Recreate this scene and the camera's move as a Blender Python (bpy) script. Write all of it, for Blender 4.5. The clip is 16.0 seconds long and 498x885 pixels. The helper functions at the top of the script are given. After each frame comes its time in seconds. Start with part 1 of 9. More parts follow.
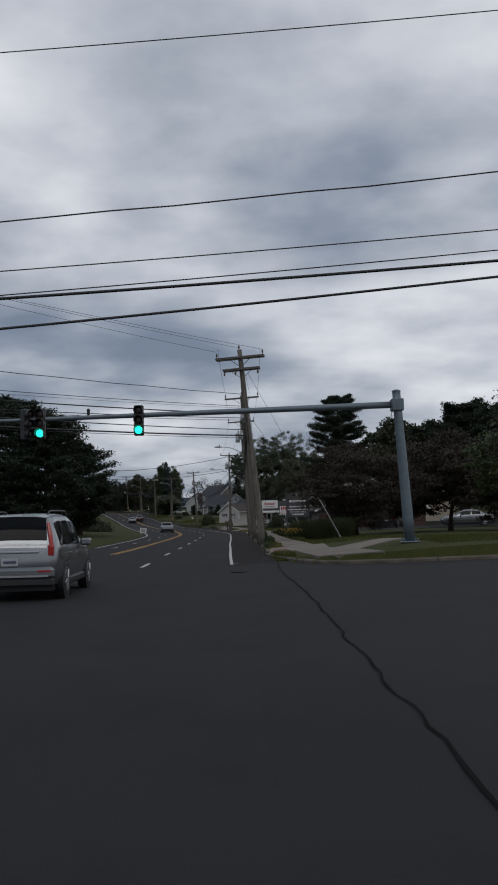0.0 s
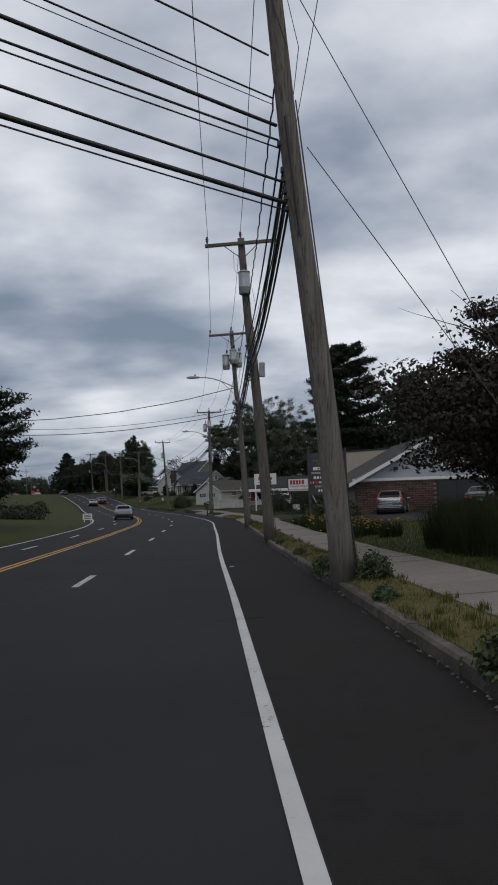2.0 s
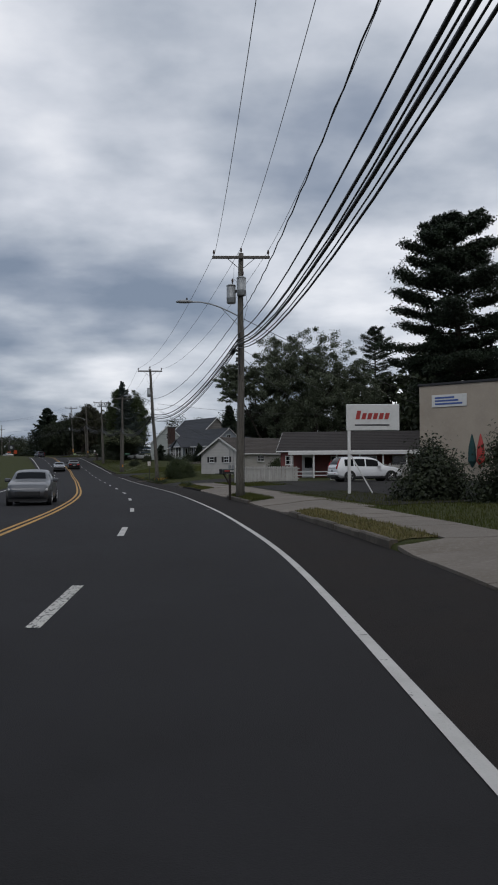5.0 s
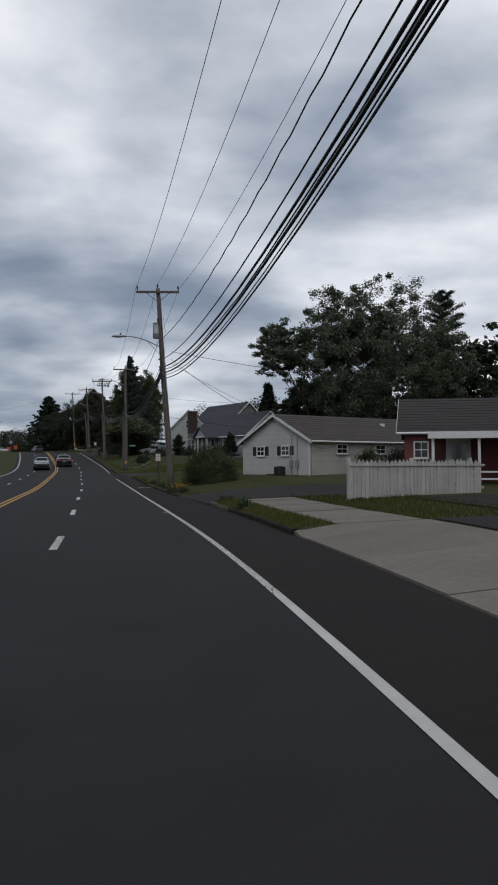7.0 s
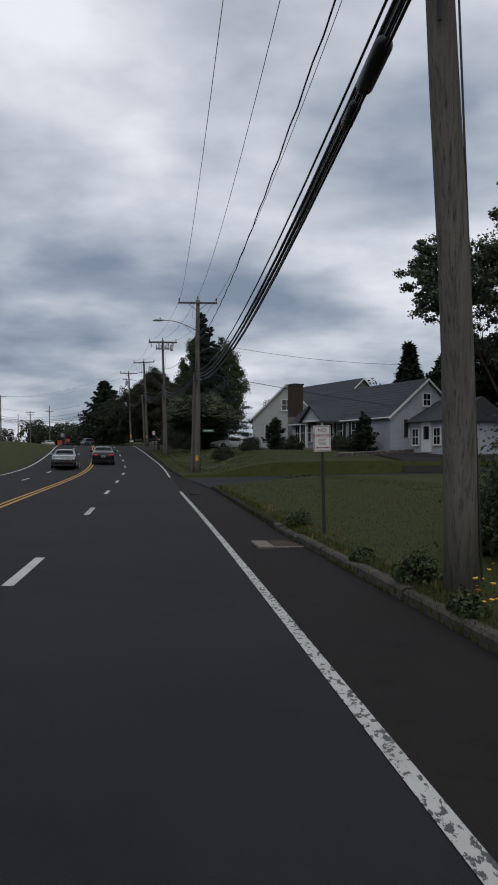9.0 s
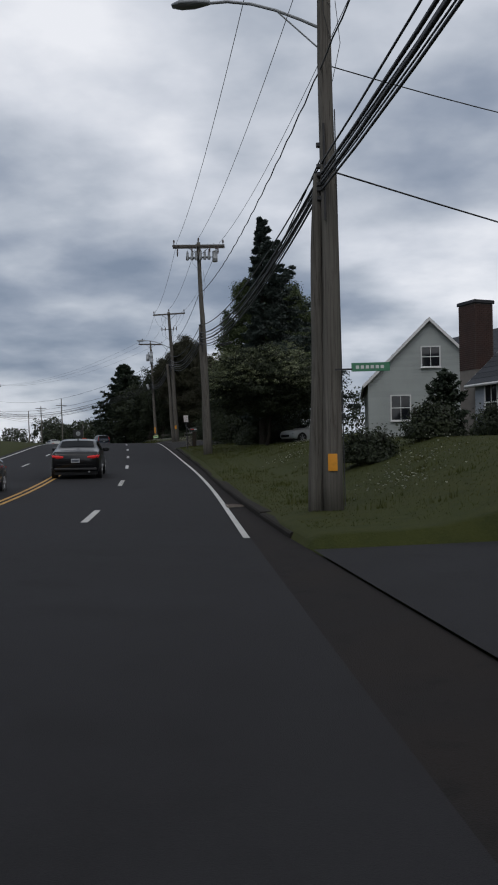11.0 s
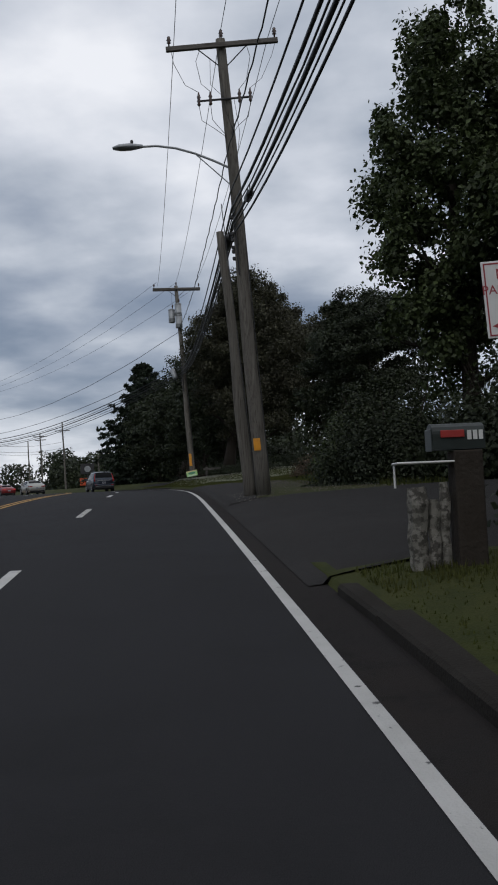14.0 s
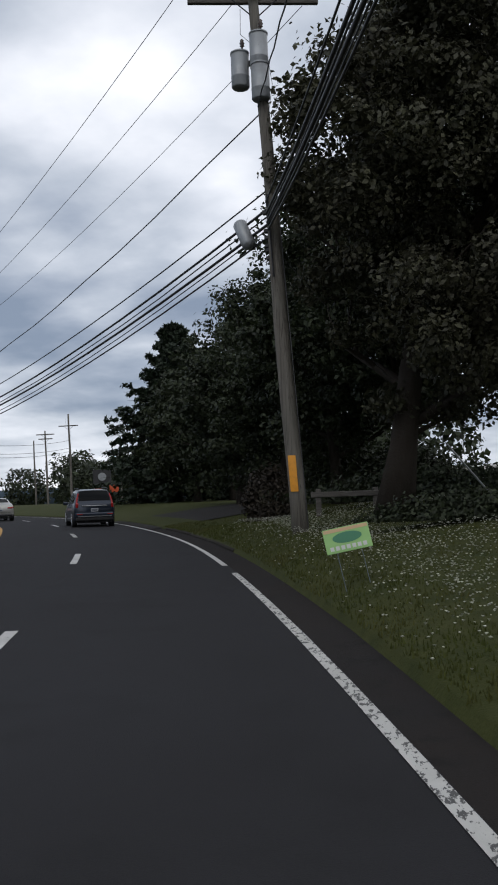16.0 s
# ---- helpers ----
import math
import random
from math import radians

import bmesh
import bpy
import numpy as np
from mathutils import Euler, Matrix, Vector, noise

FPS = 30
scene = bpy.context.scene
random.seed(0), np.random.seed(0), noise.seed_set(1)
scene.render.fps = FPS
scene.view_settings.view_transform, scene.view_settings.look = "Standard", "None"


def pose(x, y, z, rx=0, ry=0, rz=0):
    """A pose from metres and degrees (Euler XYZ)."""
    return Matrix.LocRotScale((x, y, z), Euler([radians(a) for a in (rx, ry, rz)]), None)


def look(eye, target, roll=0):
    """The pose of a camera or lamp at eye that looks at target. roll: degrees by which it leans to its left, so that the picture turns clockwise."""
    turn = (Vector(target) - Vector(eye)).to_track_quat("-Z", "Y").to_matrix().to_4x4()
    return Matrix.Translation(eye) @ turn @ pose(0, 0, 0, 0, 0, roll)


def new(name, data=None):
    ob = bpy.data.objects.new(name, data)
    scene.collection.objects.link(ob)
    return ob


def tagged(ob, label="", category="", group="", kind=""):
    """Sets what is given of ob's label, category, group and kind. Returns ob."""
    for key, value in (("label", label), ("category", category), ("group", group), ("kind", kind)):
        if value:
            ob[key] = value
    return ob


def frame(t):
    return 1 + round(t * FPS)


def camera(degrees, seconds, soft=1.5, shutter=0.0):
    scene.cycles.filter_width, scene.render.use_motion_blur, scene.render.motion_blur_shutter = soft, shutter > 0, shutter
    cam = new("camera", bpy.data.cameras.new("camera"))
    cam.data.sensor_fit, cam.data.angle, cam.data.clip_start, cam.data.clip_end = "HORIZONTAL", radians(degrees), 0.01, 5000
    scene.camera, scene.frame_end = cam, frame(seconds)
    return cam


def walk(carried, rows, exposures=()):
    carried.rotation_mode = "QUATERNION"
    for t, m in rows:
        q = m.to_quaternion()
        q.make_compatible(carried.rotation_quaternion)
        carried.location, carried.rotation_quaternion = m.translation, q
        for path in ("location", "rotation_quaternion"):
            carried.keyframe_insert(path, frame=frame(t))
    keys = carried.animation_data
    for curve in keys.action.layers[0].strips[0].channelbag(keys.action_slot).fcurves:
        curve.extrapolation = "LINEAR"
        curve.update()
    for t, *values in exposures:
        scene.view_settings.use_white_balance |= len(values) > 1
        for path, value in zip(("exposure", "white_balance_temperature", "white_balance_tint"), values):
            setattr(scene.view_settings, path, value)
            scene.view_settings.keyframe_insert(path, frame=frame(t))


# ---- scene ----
cam = camera(30.44, 16.0, soft=1.9)
PATH = [
    (0, (0.013, -0.002, 1.846), (0.053, 19.929, 3.497), -1.45),
    (0.5, (-0.236, 8.551, 1.830), (0.046, 28.482, 3.461), -1.48),
    (1, (-0.575, 17.355, 1.842), (-0.097, 37.287, 3.417), -1.57),
    (1.5, (-0.880, 26.229, 1.828), (-0.328, 46.171, 3.246), -1.88),
    (2, (-1.110, 35.062, 1.772), (-0.565, 55.016, 3.003), -1.91),
    (2.5, (-1.351, 43.814, 1.737), (-0.876, 63.782, 2.761), -1.69),
    (3, (-1.722, 52.490, 1.666), (-1.233, 72.466, 2.527), -1.76),
    (3.5, (-2.051, 61.435, 1.608), (-1.541, 81.415, 2.350), -1.38),
    (4, (-2.392, 70.462, 1.611), (-1.880, 90.446, 2.244), -1.01),
    (4.5, (-2.697, 79.649, 1.585), (-2.201, 99.633, 2.197), -0.26),
    (5, (-3.122, 88.871, 1.549), (-2.677, 108.857, 2.138), -0.27),
    (5.5, (-3.639, 98.142, 1.583), (-3.225, 118.128, 2.203), -0.26),
    (6, (-4.221, 107.477, 1.625), (-3.778, 127.465, 2.162), -0.27),
    (6.5, (-4.898, 116.882, 1.628), (-4.581, 136.873, 2.155), -0.26),
    (7, (-5.762, 126.455, 1.581), (-5.730, 146.447, 2.118), -0.28),
    (7.5, (-6.977, 136.165, 1.586), (-7.323, 156.154, 2.147), -0.26),
    (8, (-8.300, 145.981, 1.636), (-9.023, 165.960, 2.179), -0.43),
    (8.5, (-9.749, 155.847, 1.669), (-10.811, 175.812, 2.214), -0.11),
    (9, (-11.344, 166.130, 1.717), (-12.752, 186.074, 2.224), 0.43),
    (9.5, (-13.058, 176.618, 1.758), (-14.735, 196.542, 2.215), 0.15),
    (10, (-14.806, 186.923, 1.852), (-16.668, 206.831, 2.312), 0.13),
    (10.5, (-16.615, 196.983, 2.007), (-18.548, 216.884, 2.498), -0.33),
    (11, (-18.450, 206.827, 2.157), (-20.583, 226.707, 2.633), -0.79),
    (11.5, (-20.342, 216.467, 2.333), (-22.715, 236.318, 2.892), -1.30),
    (12, (-22.274, 225.921, 2.547), (-24.790, 245.753, 3.153), -1.95),
    (12.5, (-24.125, 235.214, 2.863), (-26.729, 255.028, 3.642), -2.23),
    (13, (-25.942, 244.225, 3.282), (-28.630, 264.024, 4.153), -1.99),
    (13.5, (-27.889, 253.106, 3.727), (-30.670, 272.886, 4.738), -2.36),
    (14, (-29.938, 261.953, 4.205), (-32.880, 281.703, 5.336), -2.55),
    (14.5, (-32.151, 270.844, 4.739), (-35.246, 290.566, 5.956), -2.82),
    (15, (-34.373, 279.712, 5.218), (-37.655, 299.401, 6.474), -2.67),
    (15.5, (-36.546, 288.396, 5.732), (-40.046, 308.053, 6.891), -2.51),
    (16, (-38.905, 296.984, 5.899), (-42.607, 316.597, 7.166), -1.99),
]
walk(cam, [(t, look(eye, target, roll)) for t, eye, target, roll in PATH], [(0, -0.12), (1.5, 0.0), (3.5, 0.08), (6.5, 0.10), (9.5, 0.10), (12, 0.08), (14, 0.14), (15.4, 0.20), (16, 0.40)])

# ---- sky and light: overcast, with a broad weak sun behind the clouds ----
SUN_EL, SUN_AZ = radians(52), radians(200)


def build_world():
    w = bpy.data.worlds.new("overcast_sky")
    scene.world = w
    w.use_nodes = True
    nt = w.node_tree
    nt.nodes.clear()
    N, L = nt.nodes.new, nt.links.new
    out, bg = N("ShaderNodeOutputWorld"), N("ShaderNodeBackground")
    sky = N("ShaderNodeTexSky")
    sky.sky_type, sky.sun_disc = "NISHITA", False
    sky.sun_elevation, sky.sun_rotation = SUN_EL, SUN_AZ
    tint = N("ShaderNodeMix")
    tint.data_type, tint.blend_type = "RGBA", "MULTIPLY"
    tint.inputs[0].default_value = 1.0
    tint.inputs[7].default_value = (0.09, 0.09, 0.09, 1)
    L(sky.outputs[0], tint.inputs[6])
    tc, sep = N("ShaderNodeTexCoord"), N("ShaderNodeSeparateXYZ")
    L(tc.outputs["Generated"], sep.inputs[0])

    def m(op, a, b=None, c=None):
        n = N("ShaderNodeMath")
        n.operation = op
        for i, v in enumerate((a, b, c)):
            if v is None:
                continue
            if isinstance(v, (int, float)):
                n.inputs[i].default_value = v
            else:
                L(v, n.inputs[i])
        return n.outputs[0]

    zz = m("ADD", m("MAXIMUM", sep.outputs[2], 0.0), 0.20)
    comb = N("ShaderNodeCombineXYZ")
    L(m("DIVIDE", sep.outputs[0], zz), comb.inputs[0])
    L(m("DIVIDE", sep.outputs[1], zz), comb.inputs[1])

    def fog(scale, detail, rough, off, dist=0.0):
        mp, n = N("ShaderNodeMapping"), N("ShaderNodeTexNoise")
        mp.inputs["Location"].default_value = off
        mp.inputs["Scale"].default_value = (0.9, 0.9, 1)
        n.inputs["Scale"].default_value = scale
        n.inputs["Detail"].default_value = detail
        n.inputs["Roughness"].default_value = rough
        n.inputs["Distortion"].default_value = dist
        L(comb.outputs[0], mp.inputs[0])
        L(mp.outputs[0], n.inputs["Vector"])
        return n.outputs[0]

    big, mid, small = fog(0.85, 3, 0.5, (3.1, 0.4, 0)), fog(1.75, 6, 0.47, (1.7, 5.2, 0), 0.0), fog(6.0, 5, 0.5, (0, 2, 0), 0.0)
    mixv = m("ADD", m("ADD", m("MULTIPLY", big, 0.40), m("MULTIPLY", mid, 0.52)), m("MULTIPLY", small, 0.13))
    belt = m("DIVIDE", m("SUBTRACT", sep.outputs[2], 0.24), 0.10)
    mixv = m("SUBTRACT", m("ADD", mixv, 0.016), m("MULTIPLY", m("POWER", 2.718, m("MULTIPLY", m("MULTIPLY", belt, belt), -1.0)), 0.024))
    # the cloud cover thins towards the east
    mixv = m("ADD", mixv, m("MULTIPLY", m("MINIMUM", m("MAXIMUM", sep.outputs[0], -0.45), 0.45), 0.17))
    # paler overhead, dark blue-grey belt in the middle heights, pale bands low down
    lift = m("ADD", m("MULTIPLY", m("SMOOTH_MIN", sep.outputs[2], 0.40, 0.2), 0.10), m("MULTIPLY", m("SUBTRACT", 1.0, m("MINIMUM", m("MULTIPLY", m("MAXIMUM", sep.outputs[2], 0.0), 5.0), 1.0)), 0.055))
    mixv = m("ADD", mixv, lift)
    ramp = N("ShaderNodeValToRGB")
    el = ramp.color_ramp.elements
    el[0].position, el[0].color = 0.42, (0.195, 0.24, 0.32, 1)
    el[1].position, el[1].color = 0.665, (0.82, 0.835, 0.88, 1)
    for pos, col in ((0.48, (0.292, 0.335, 0.415, 1)), (0.535, (0.432, 0.472, 0.542, 1)), (0.60, (0.622, 0.652, 0.717, 1))):
        e = el.new(pos)
        e.color = col
    L(mixv, ramp.inputs[0])
    mix = N("ShaderNodeMix")
    mix.data_type = "RGBA"
    mix.inputs[0].default_value = 0.93
    L(tint.outputs[2], mix.inputs[6])
    L(ramp.outputs[0], mix.inputs[7])
    bg.inputs["Strength"].default_value = 1.0
    L(mix.outputs[2], bg.inputs["Color"])
    L(bg.outputs[0], out.inputs["Surface"])


build_world()
sun = new("sun", bpy.data.lights.new("sun", "SUN"))
sun.data.energy, sun.data.angle, sun.data.color = 0.5, radians(28), (1.0, 0.965, 0.92)
sun.rotation_euler = (radians(90) - SUN_EL, 0, -SUN_AZ + radians(180))
scene.view_settings.exposure = 0.08


# ---- materials ----
def material(name, base, rough=0.8, metal=0.0, vary=(), bump=0.0, bump_scale=60.0, island=0.0, obrand=0.0, spec=0.5, translucent=0.0, grain=None):
    """vary: rows of (scale, colour, lower edge, upper edge, amount): noise that mixes a second colour in."""
    mt = bpy.data.materials.new(name)
    mt.use_nodes = True
    nt = mt.node_tree
    N, L = nt.nodes.new, nt.links.new
    p = nt.nodes["Principled BSDF"]
    p.inputs["Roughness"].default_value, p.inputs["Metallic"].default_value = rough, metal
    p.inputs["Specular IOR Level"].default_value = spec
    tc = N("ShaderNodeNewGeometry")
    rgb = N("ShaderNodeRGB")
    rgb.outputs[0].default_value = (*base, 1)
    col = rgb.outputs[0]
    for scale, c2, lo, hi, amount in vary:
        n, mr, mx = N("ShaderNodeTexNoise"), N("ShaderNodeMapRange"), N("ShaderNodeMix")
        if isinstance(scale, tuple):
            mp = N("ShaderNodeMapping")
            mp.inputs["Scale"].default_value = scale
            L(tc.outputs["Position"], mp.inputs[0])
            L(mp.outputs[0], n.inputs["Vector"])
            n.inputs["Scale"].default_value = 1.0
        else:
            L(tc.outputs["Position"], n.inputs["Vector"])
            n.inputs["Scale"].default_value = scale
        n.inputs["Detail"].default_value, n.inputs["Roughness"].default_value = 5, 0.62
        mr.inputs[1].default_value, mr.inputs[2].default_value, mr.inputs[4].default_value = lo, hi, amount
        L(n.outputs[0], mr.inputs[0])
        mx.data_type = "RGBA"
        mx.inputs[7].default_value = (*c2, 1)
        L(mr.outputs[0], mx.inputs[0])
        L(col, mx.inputs[6])
        col = mx.outputs[2]
    if island or obrand:
        hv, mr = N("ShaderNodeHueSaturation"), N("ShaderNodeMapRange")
        src = tc.outputs["Random Per Island"] if island else N("ShaderNodeObjectInfo").outputs["Random"]
        k = island or obrand
        mr.inputs[3].default_value, mr.inputs[4].default_value = 1 - k, 1 + k
        L(src, mr.inputs[0])
        L(mr.outputs[0], hv.inputs["Value"])
        L(col, hv.inputs["Color"])
        col = hv.outputs[0]
    L(col, p.inputs["Base Color"])
    if bump:
        n, b = N("ShaderNodeTexNoise"), N("ShaderNodeBump")
        n.inputs["Scale"].default_value, n.inputs["Detail"].default_value = bump_scale, 4
        L(tc.outputs["Position"], n.inputs["Vector"])
        if grain:
            mp = N("ShaderNodeMapping")
            mp.inputs["Scale"].default_value = grain
            L(tc.outputs["Position"], mp.inputs[0])
            L(mp.outputs[0], n.inputs["Vector"])
        b.inputs["Strength"].default_value, b.inputs["Distance"].default_value = bump, 0.02
        L(n.outputs[0], b.inputs["Height"])
        L(b.outputs[0], p.inputs["Normal"])
    if translucent:
        tr, mx = N("ShaderNodeBsdfTranslucent"), N("ShaderNodeMixShader")
        L(col, tr.inputs["Color"])
        mx.inputs[0].default_value = translucent
        L(p.outputs[0], mx.inputs[1])
        L(tr.outputs[0], mx.inputs[2])
        L(mx.outputs[0], nt.nodes["Material Output"].inputs["Surface"])
    return mt


def glow(name, colour, strength):
    mt = bpy.data.materials.new(name)
    mt.use_nodes = True
    p = mt.node_tree.nodes["Principled BSDF"]
    p.inputs["Base Color"].default_value = (*colour, 1)
    p.inputs["Emission Color"].default_value, p.inputs["Emission Strength"].default_value = (*colour, 1), strength
    return mt


M = {}
M["asphalt"] = material("asphalt", (0.0256, 0.0254, 0.0276), 0.85, vary=((0.22, (0.0188, 0.0178, 0.0185), 0.35, 0.7, 0.7), ((1.4, 0.07, 1), (0.023, 0.023, 0.024), 0.5, 0.75, 0.6), (0.9, (0.015, 0.0148, 0.015), 0.52, 0.7, 0.5), (55, (0.036, 0.036, 0.037), 0.58, 0.8, 0.5)), bump=0.5, bump_scale=130, spec=0.13)
M["asphalt_old"] = material("asphalt_old", (0.033, 0.031, 0.030), 0.92, vary=((0.5, (0.022, 0.021, 0.020), 0.35, 0.7, 0.8), (7, (0.05, 0.046, 0.042), 0.58, 0.8, 0.5), (70, (0.06, 0.06, 0.06), 0.6, 0.8, 0.4)), bump=0.7, bump_scale=90, spec=0.12)
M["shoulder"] = material("shoulder_asphalt", (0.0225, 0.0203, 0.0195), 0.92, vary=((0.6, (0.026, 0.0215, 0.019), 0.4, 0.7, 0.8), (2.7, (0.013, 0.012, 0.012), 0.55, 0.7, 0.6), (60, (0.038, 0.036, 0.034), 0.6, 0.8, 0.5)), bump=0.6, bump_scale=110, spec=0.1)
M["tar"] = material("tar_seal", (0.007, 0.007, 0.007), 0.95, vary=((8, (0.011, 0.011, 0.011), 0.5, 0.7, 0.6),), spec=0.05)
M["white_paint"] = material("white_road_paint", (0.50, 0.49, 0.47), 0.75, vary=((1.3, (0.36, 0.35, 0.33), 0.4, 0.7, 0.7), (9, (0.04, 0.04, 0.04), 0.63, 0.68, 0.9), (60, (0.30, 0.29, 0.28), 0.6, 0.75, 0.5)), bump=0.3)
M["white_worn"] = material("worn_white_road_paint", (0.50, 0.49, 0.46), 0.75, vary=((1.3, (0.38, 0.37, 0.34), 0.4, 0.7, 0.7), ((26, 11, 1), (0.03, 0.03, 0.03), 0.535, 0.57, 0.92), ((9, 4, 1), (0.05, 0.05, 0.048), 0.63, 0.67, 0.9), (60, (0.30, 0.29, 0.28), 0.6, 0.75, 0.5)), bump=0.3)
M["yellow_paint"] = material("yellow_road_paint", (0.46, 0.25, 0.045), 0.75, vary=((2.5, (0.25, 0.15, 0.05), 0.45, 0.7, 0.8), (30, (0.07, 0.06, 0.05), 0.62, 0.72, 0.6)))
M["concrete"] = material("concrete", (0.155, 0.134, 0.112), 0.92, vary=((0.8, (0.118, 0.098, 0.076), 0.42, 0.7, 0.8), (12, (0.27, 0.25, 0.22), 0.5, 0.75, 0.5), (80, (0.16, 0.15, 0.13), 0.62, 0.8, 0.5)), bump=0.4, bump_scale=80, obrand=0.08)
M["kerb"] = material("kerb_concrete", (0.125, 0.106, 0.086), 0.95, vary=((1.6, (0.055, 0.046, 0.036), 0.38, 0.62, 0.9), (9, (0.075, 0.064, 0.050), 0.5, 0.7, 0.7), (30, (0.19, 0.17, 0.145), 0.6, 0.8, 0.5)), bump=0.6, bump_scale=50, obrand=0.12)
M["kerb_old"] = material("stained_old_kerb", (0.092, 0.076, 0.058), 0.95, vary=((1.8, (0.040, 0.036, 0.026), 0.38, 0.60, 0.95), (8, (0.030, 0.028, 0.018), 0.5, 0.66, 0.8), (30, (0.15, 0.13, 0.105), 0.6, 0.8, 0.5)), bump=0.9, bump_scale=30, obrand=0.2)
M["kerb_tar"] = material("asphalt_kerb", (0.024, 0.021, 0.018), 0.97, vary=((1.5, (0.034, 0.031, 0.027), 0.4, 0.7, 0.8), (20, (0.048, 0.043, 0.036), 0.6, 0.8, 0.4)), bump=0.8, bump_scale=40, spec=0.12)
M["grass"] = material("grass_ground", (0.037, 0.043, 0.0105), 0.95, vary=((0.35, (0.048, 0.050, 0.015), 0.4, 0.7, 0.8), (2.6, (0.022, 0.030, 0.008), 0.45, 0.7, 0.8), (14, (0.060, 0.062, 0.019), 0.55, 0.75, 0.6), (30, (0.078, 0.074, 0.028), 0.58, 0.8, 0.6)), bump=1.0, bump_scale=35, spec=0.15)
M["dry_grass"] = material("dry_verge_grass", (0.105, 0.085, 0.034), 0.95, vary=((1.2, (0.062, 0.066, 0.022), 0.42, 0.62, 0.9), (9, (0.17, 0.14, 0.07), 0.5, 0.75, 0.6), (40, (0.07, 0.055, 0.03), 0.6, 0.8, 0.6)), bump=1.0, bump_scale=40, spec=0.15)
M["blade"] = material("grass_blades", (0.064, 0.076, 0.019), 0.8, vary=((0.5, (0.088, 0.084, 0.026), 0.42, 0.68, 0.8),), island=0.25, translucent=0.42, spec=0.2)
M["verge_blade"] = material("verge_grass_blades", (0.080, 0.088, 0.022), 0.8, vary=((0.6, (0.115, 0.102, 0.034), 0.42, 0.68, 0.8),), island=0.35, translucent=0.25, spec=0.2)
M["blade_dark"] = material("dark_grass_blades", (0.028, 0.038, 0.014), 0.8, island=0.35, translucent=0.15, spec=0.15)
M["dry_blade"] = material("dry_grass_blades", (0.16, 0.135, 0.055), 0.8, vary=((0.9, (0.085, 0.09, 0.03), 0.42, 0.64, 0.85),), island=0.35, translucent=0.2, spec=0.2)
M["soil"] = material("soil", (0.075, 0.055, 0.04), 0.95, vary=((3, (0.045, 0.034, 0.025), 0.4, 0.7, 0.8),), bump=1.0, bump_scale=30)
M["pole_wood"] = material("weathered_pole_wood", (0.135, 0.124, 0.108), 0.92, vary=(((30, 30, 0.6), (0.072, 0.064, 0.055), 0.46, 0.62, 0.85), ((9, 9, 0.22), (0.20, 0.187, 0.165), 0.5, 0.72, 0.65), ((60, 60, 1.2), (0.035, 0.030, 0.026), 0.58, 0.66, 0.85), (0.9, (0.105, 0.100, 0.086), 0.45, 0.7, 0.6)), bump=0.8, bump_scale=1.0, grain=(55, 55, 1.6), obrand=0.15, spec=0.2)
M["arm_wood"] = material("grey_crossarm_wood", (0.125, 0.115, 0.105), 0.9, vary=(((1, 18, 18), (0.06, 0.054, 0.048), 0.45, 0.7, 0.8),), bump=0.4, spec=0.2)
M["grey_metal"] = material("grey_painted_metal", (0.30, 0.315, 0.325), 0.5, 0.35, vary=((3, (0.22, 0.225, 0.23), 0.45, 0.7, 0.7), (25, (0.17, 0.15, 0.13), 0.66, 0.75, 0.5)))
M["galv"] = material("galvanised_steel", (0.13, 0.165, 0.19), 0.5, 0.4, vary=((5, (0.10, 0.125, 0.145), 0.4, 0.7, 0.8), (40, (0.17, 0.20, 0.215), 0.6, 0.8, 0.5)))
M["dark_metal"] = material("dark_metal", (0.035, 0.035, 0.037), 0.55, 0.4, vary=((12, (0.06, 0.055, 0.05), 0.5, 0.7, 0.6),))
M["cable"] = material("black_cable_sheath", (0.012, 0.012, 0.013), 0.6, vary=((3, (0.022, 0.022, 0.023), 0.45, 0.7, 0.7),))
M["bare_wire"] = material("bare_conductor", (0.055, 0.055, 0.058), 0.5, 0.4, vary=((2, (0.035, 0.035, 0.037), 0.4, 0.7, 0.7),))
M["insulator"] = material("brown_porcelain", (0.055, 0.032, 0.024), 0.25, vary=((20, (0.08, 0.05, 0.04), 0.5, 0.7, 0.5),))
M["marker"] = material("orange_marker_plastic", (0.72, 0.30, 0.02), 0.5, vary=((9, (0.50, 0.20, 0.02), 0.5, 0.7, 0.6),))
M["sign_white"] = material("sign_white", (0.66, 0.66, 0.64), 0.5, vary=((5, (0.52, 0.52, 0.50), 0.45, 0.75, 0.6),))
M["black"] = material("black_plastic", (0.012, 0.012, 0.013), 0.45, vary=((30, (0.02, 0.02, 0.02), 0.5, 0.7, 0.6),))
M["sign_black"] = material("black_lettering", (0.02, 0.02, 0.022), 0.6)


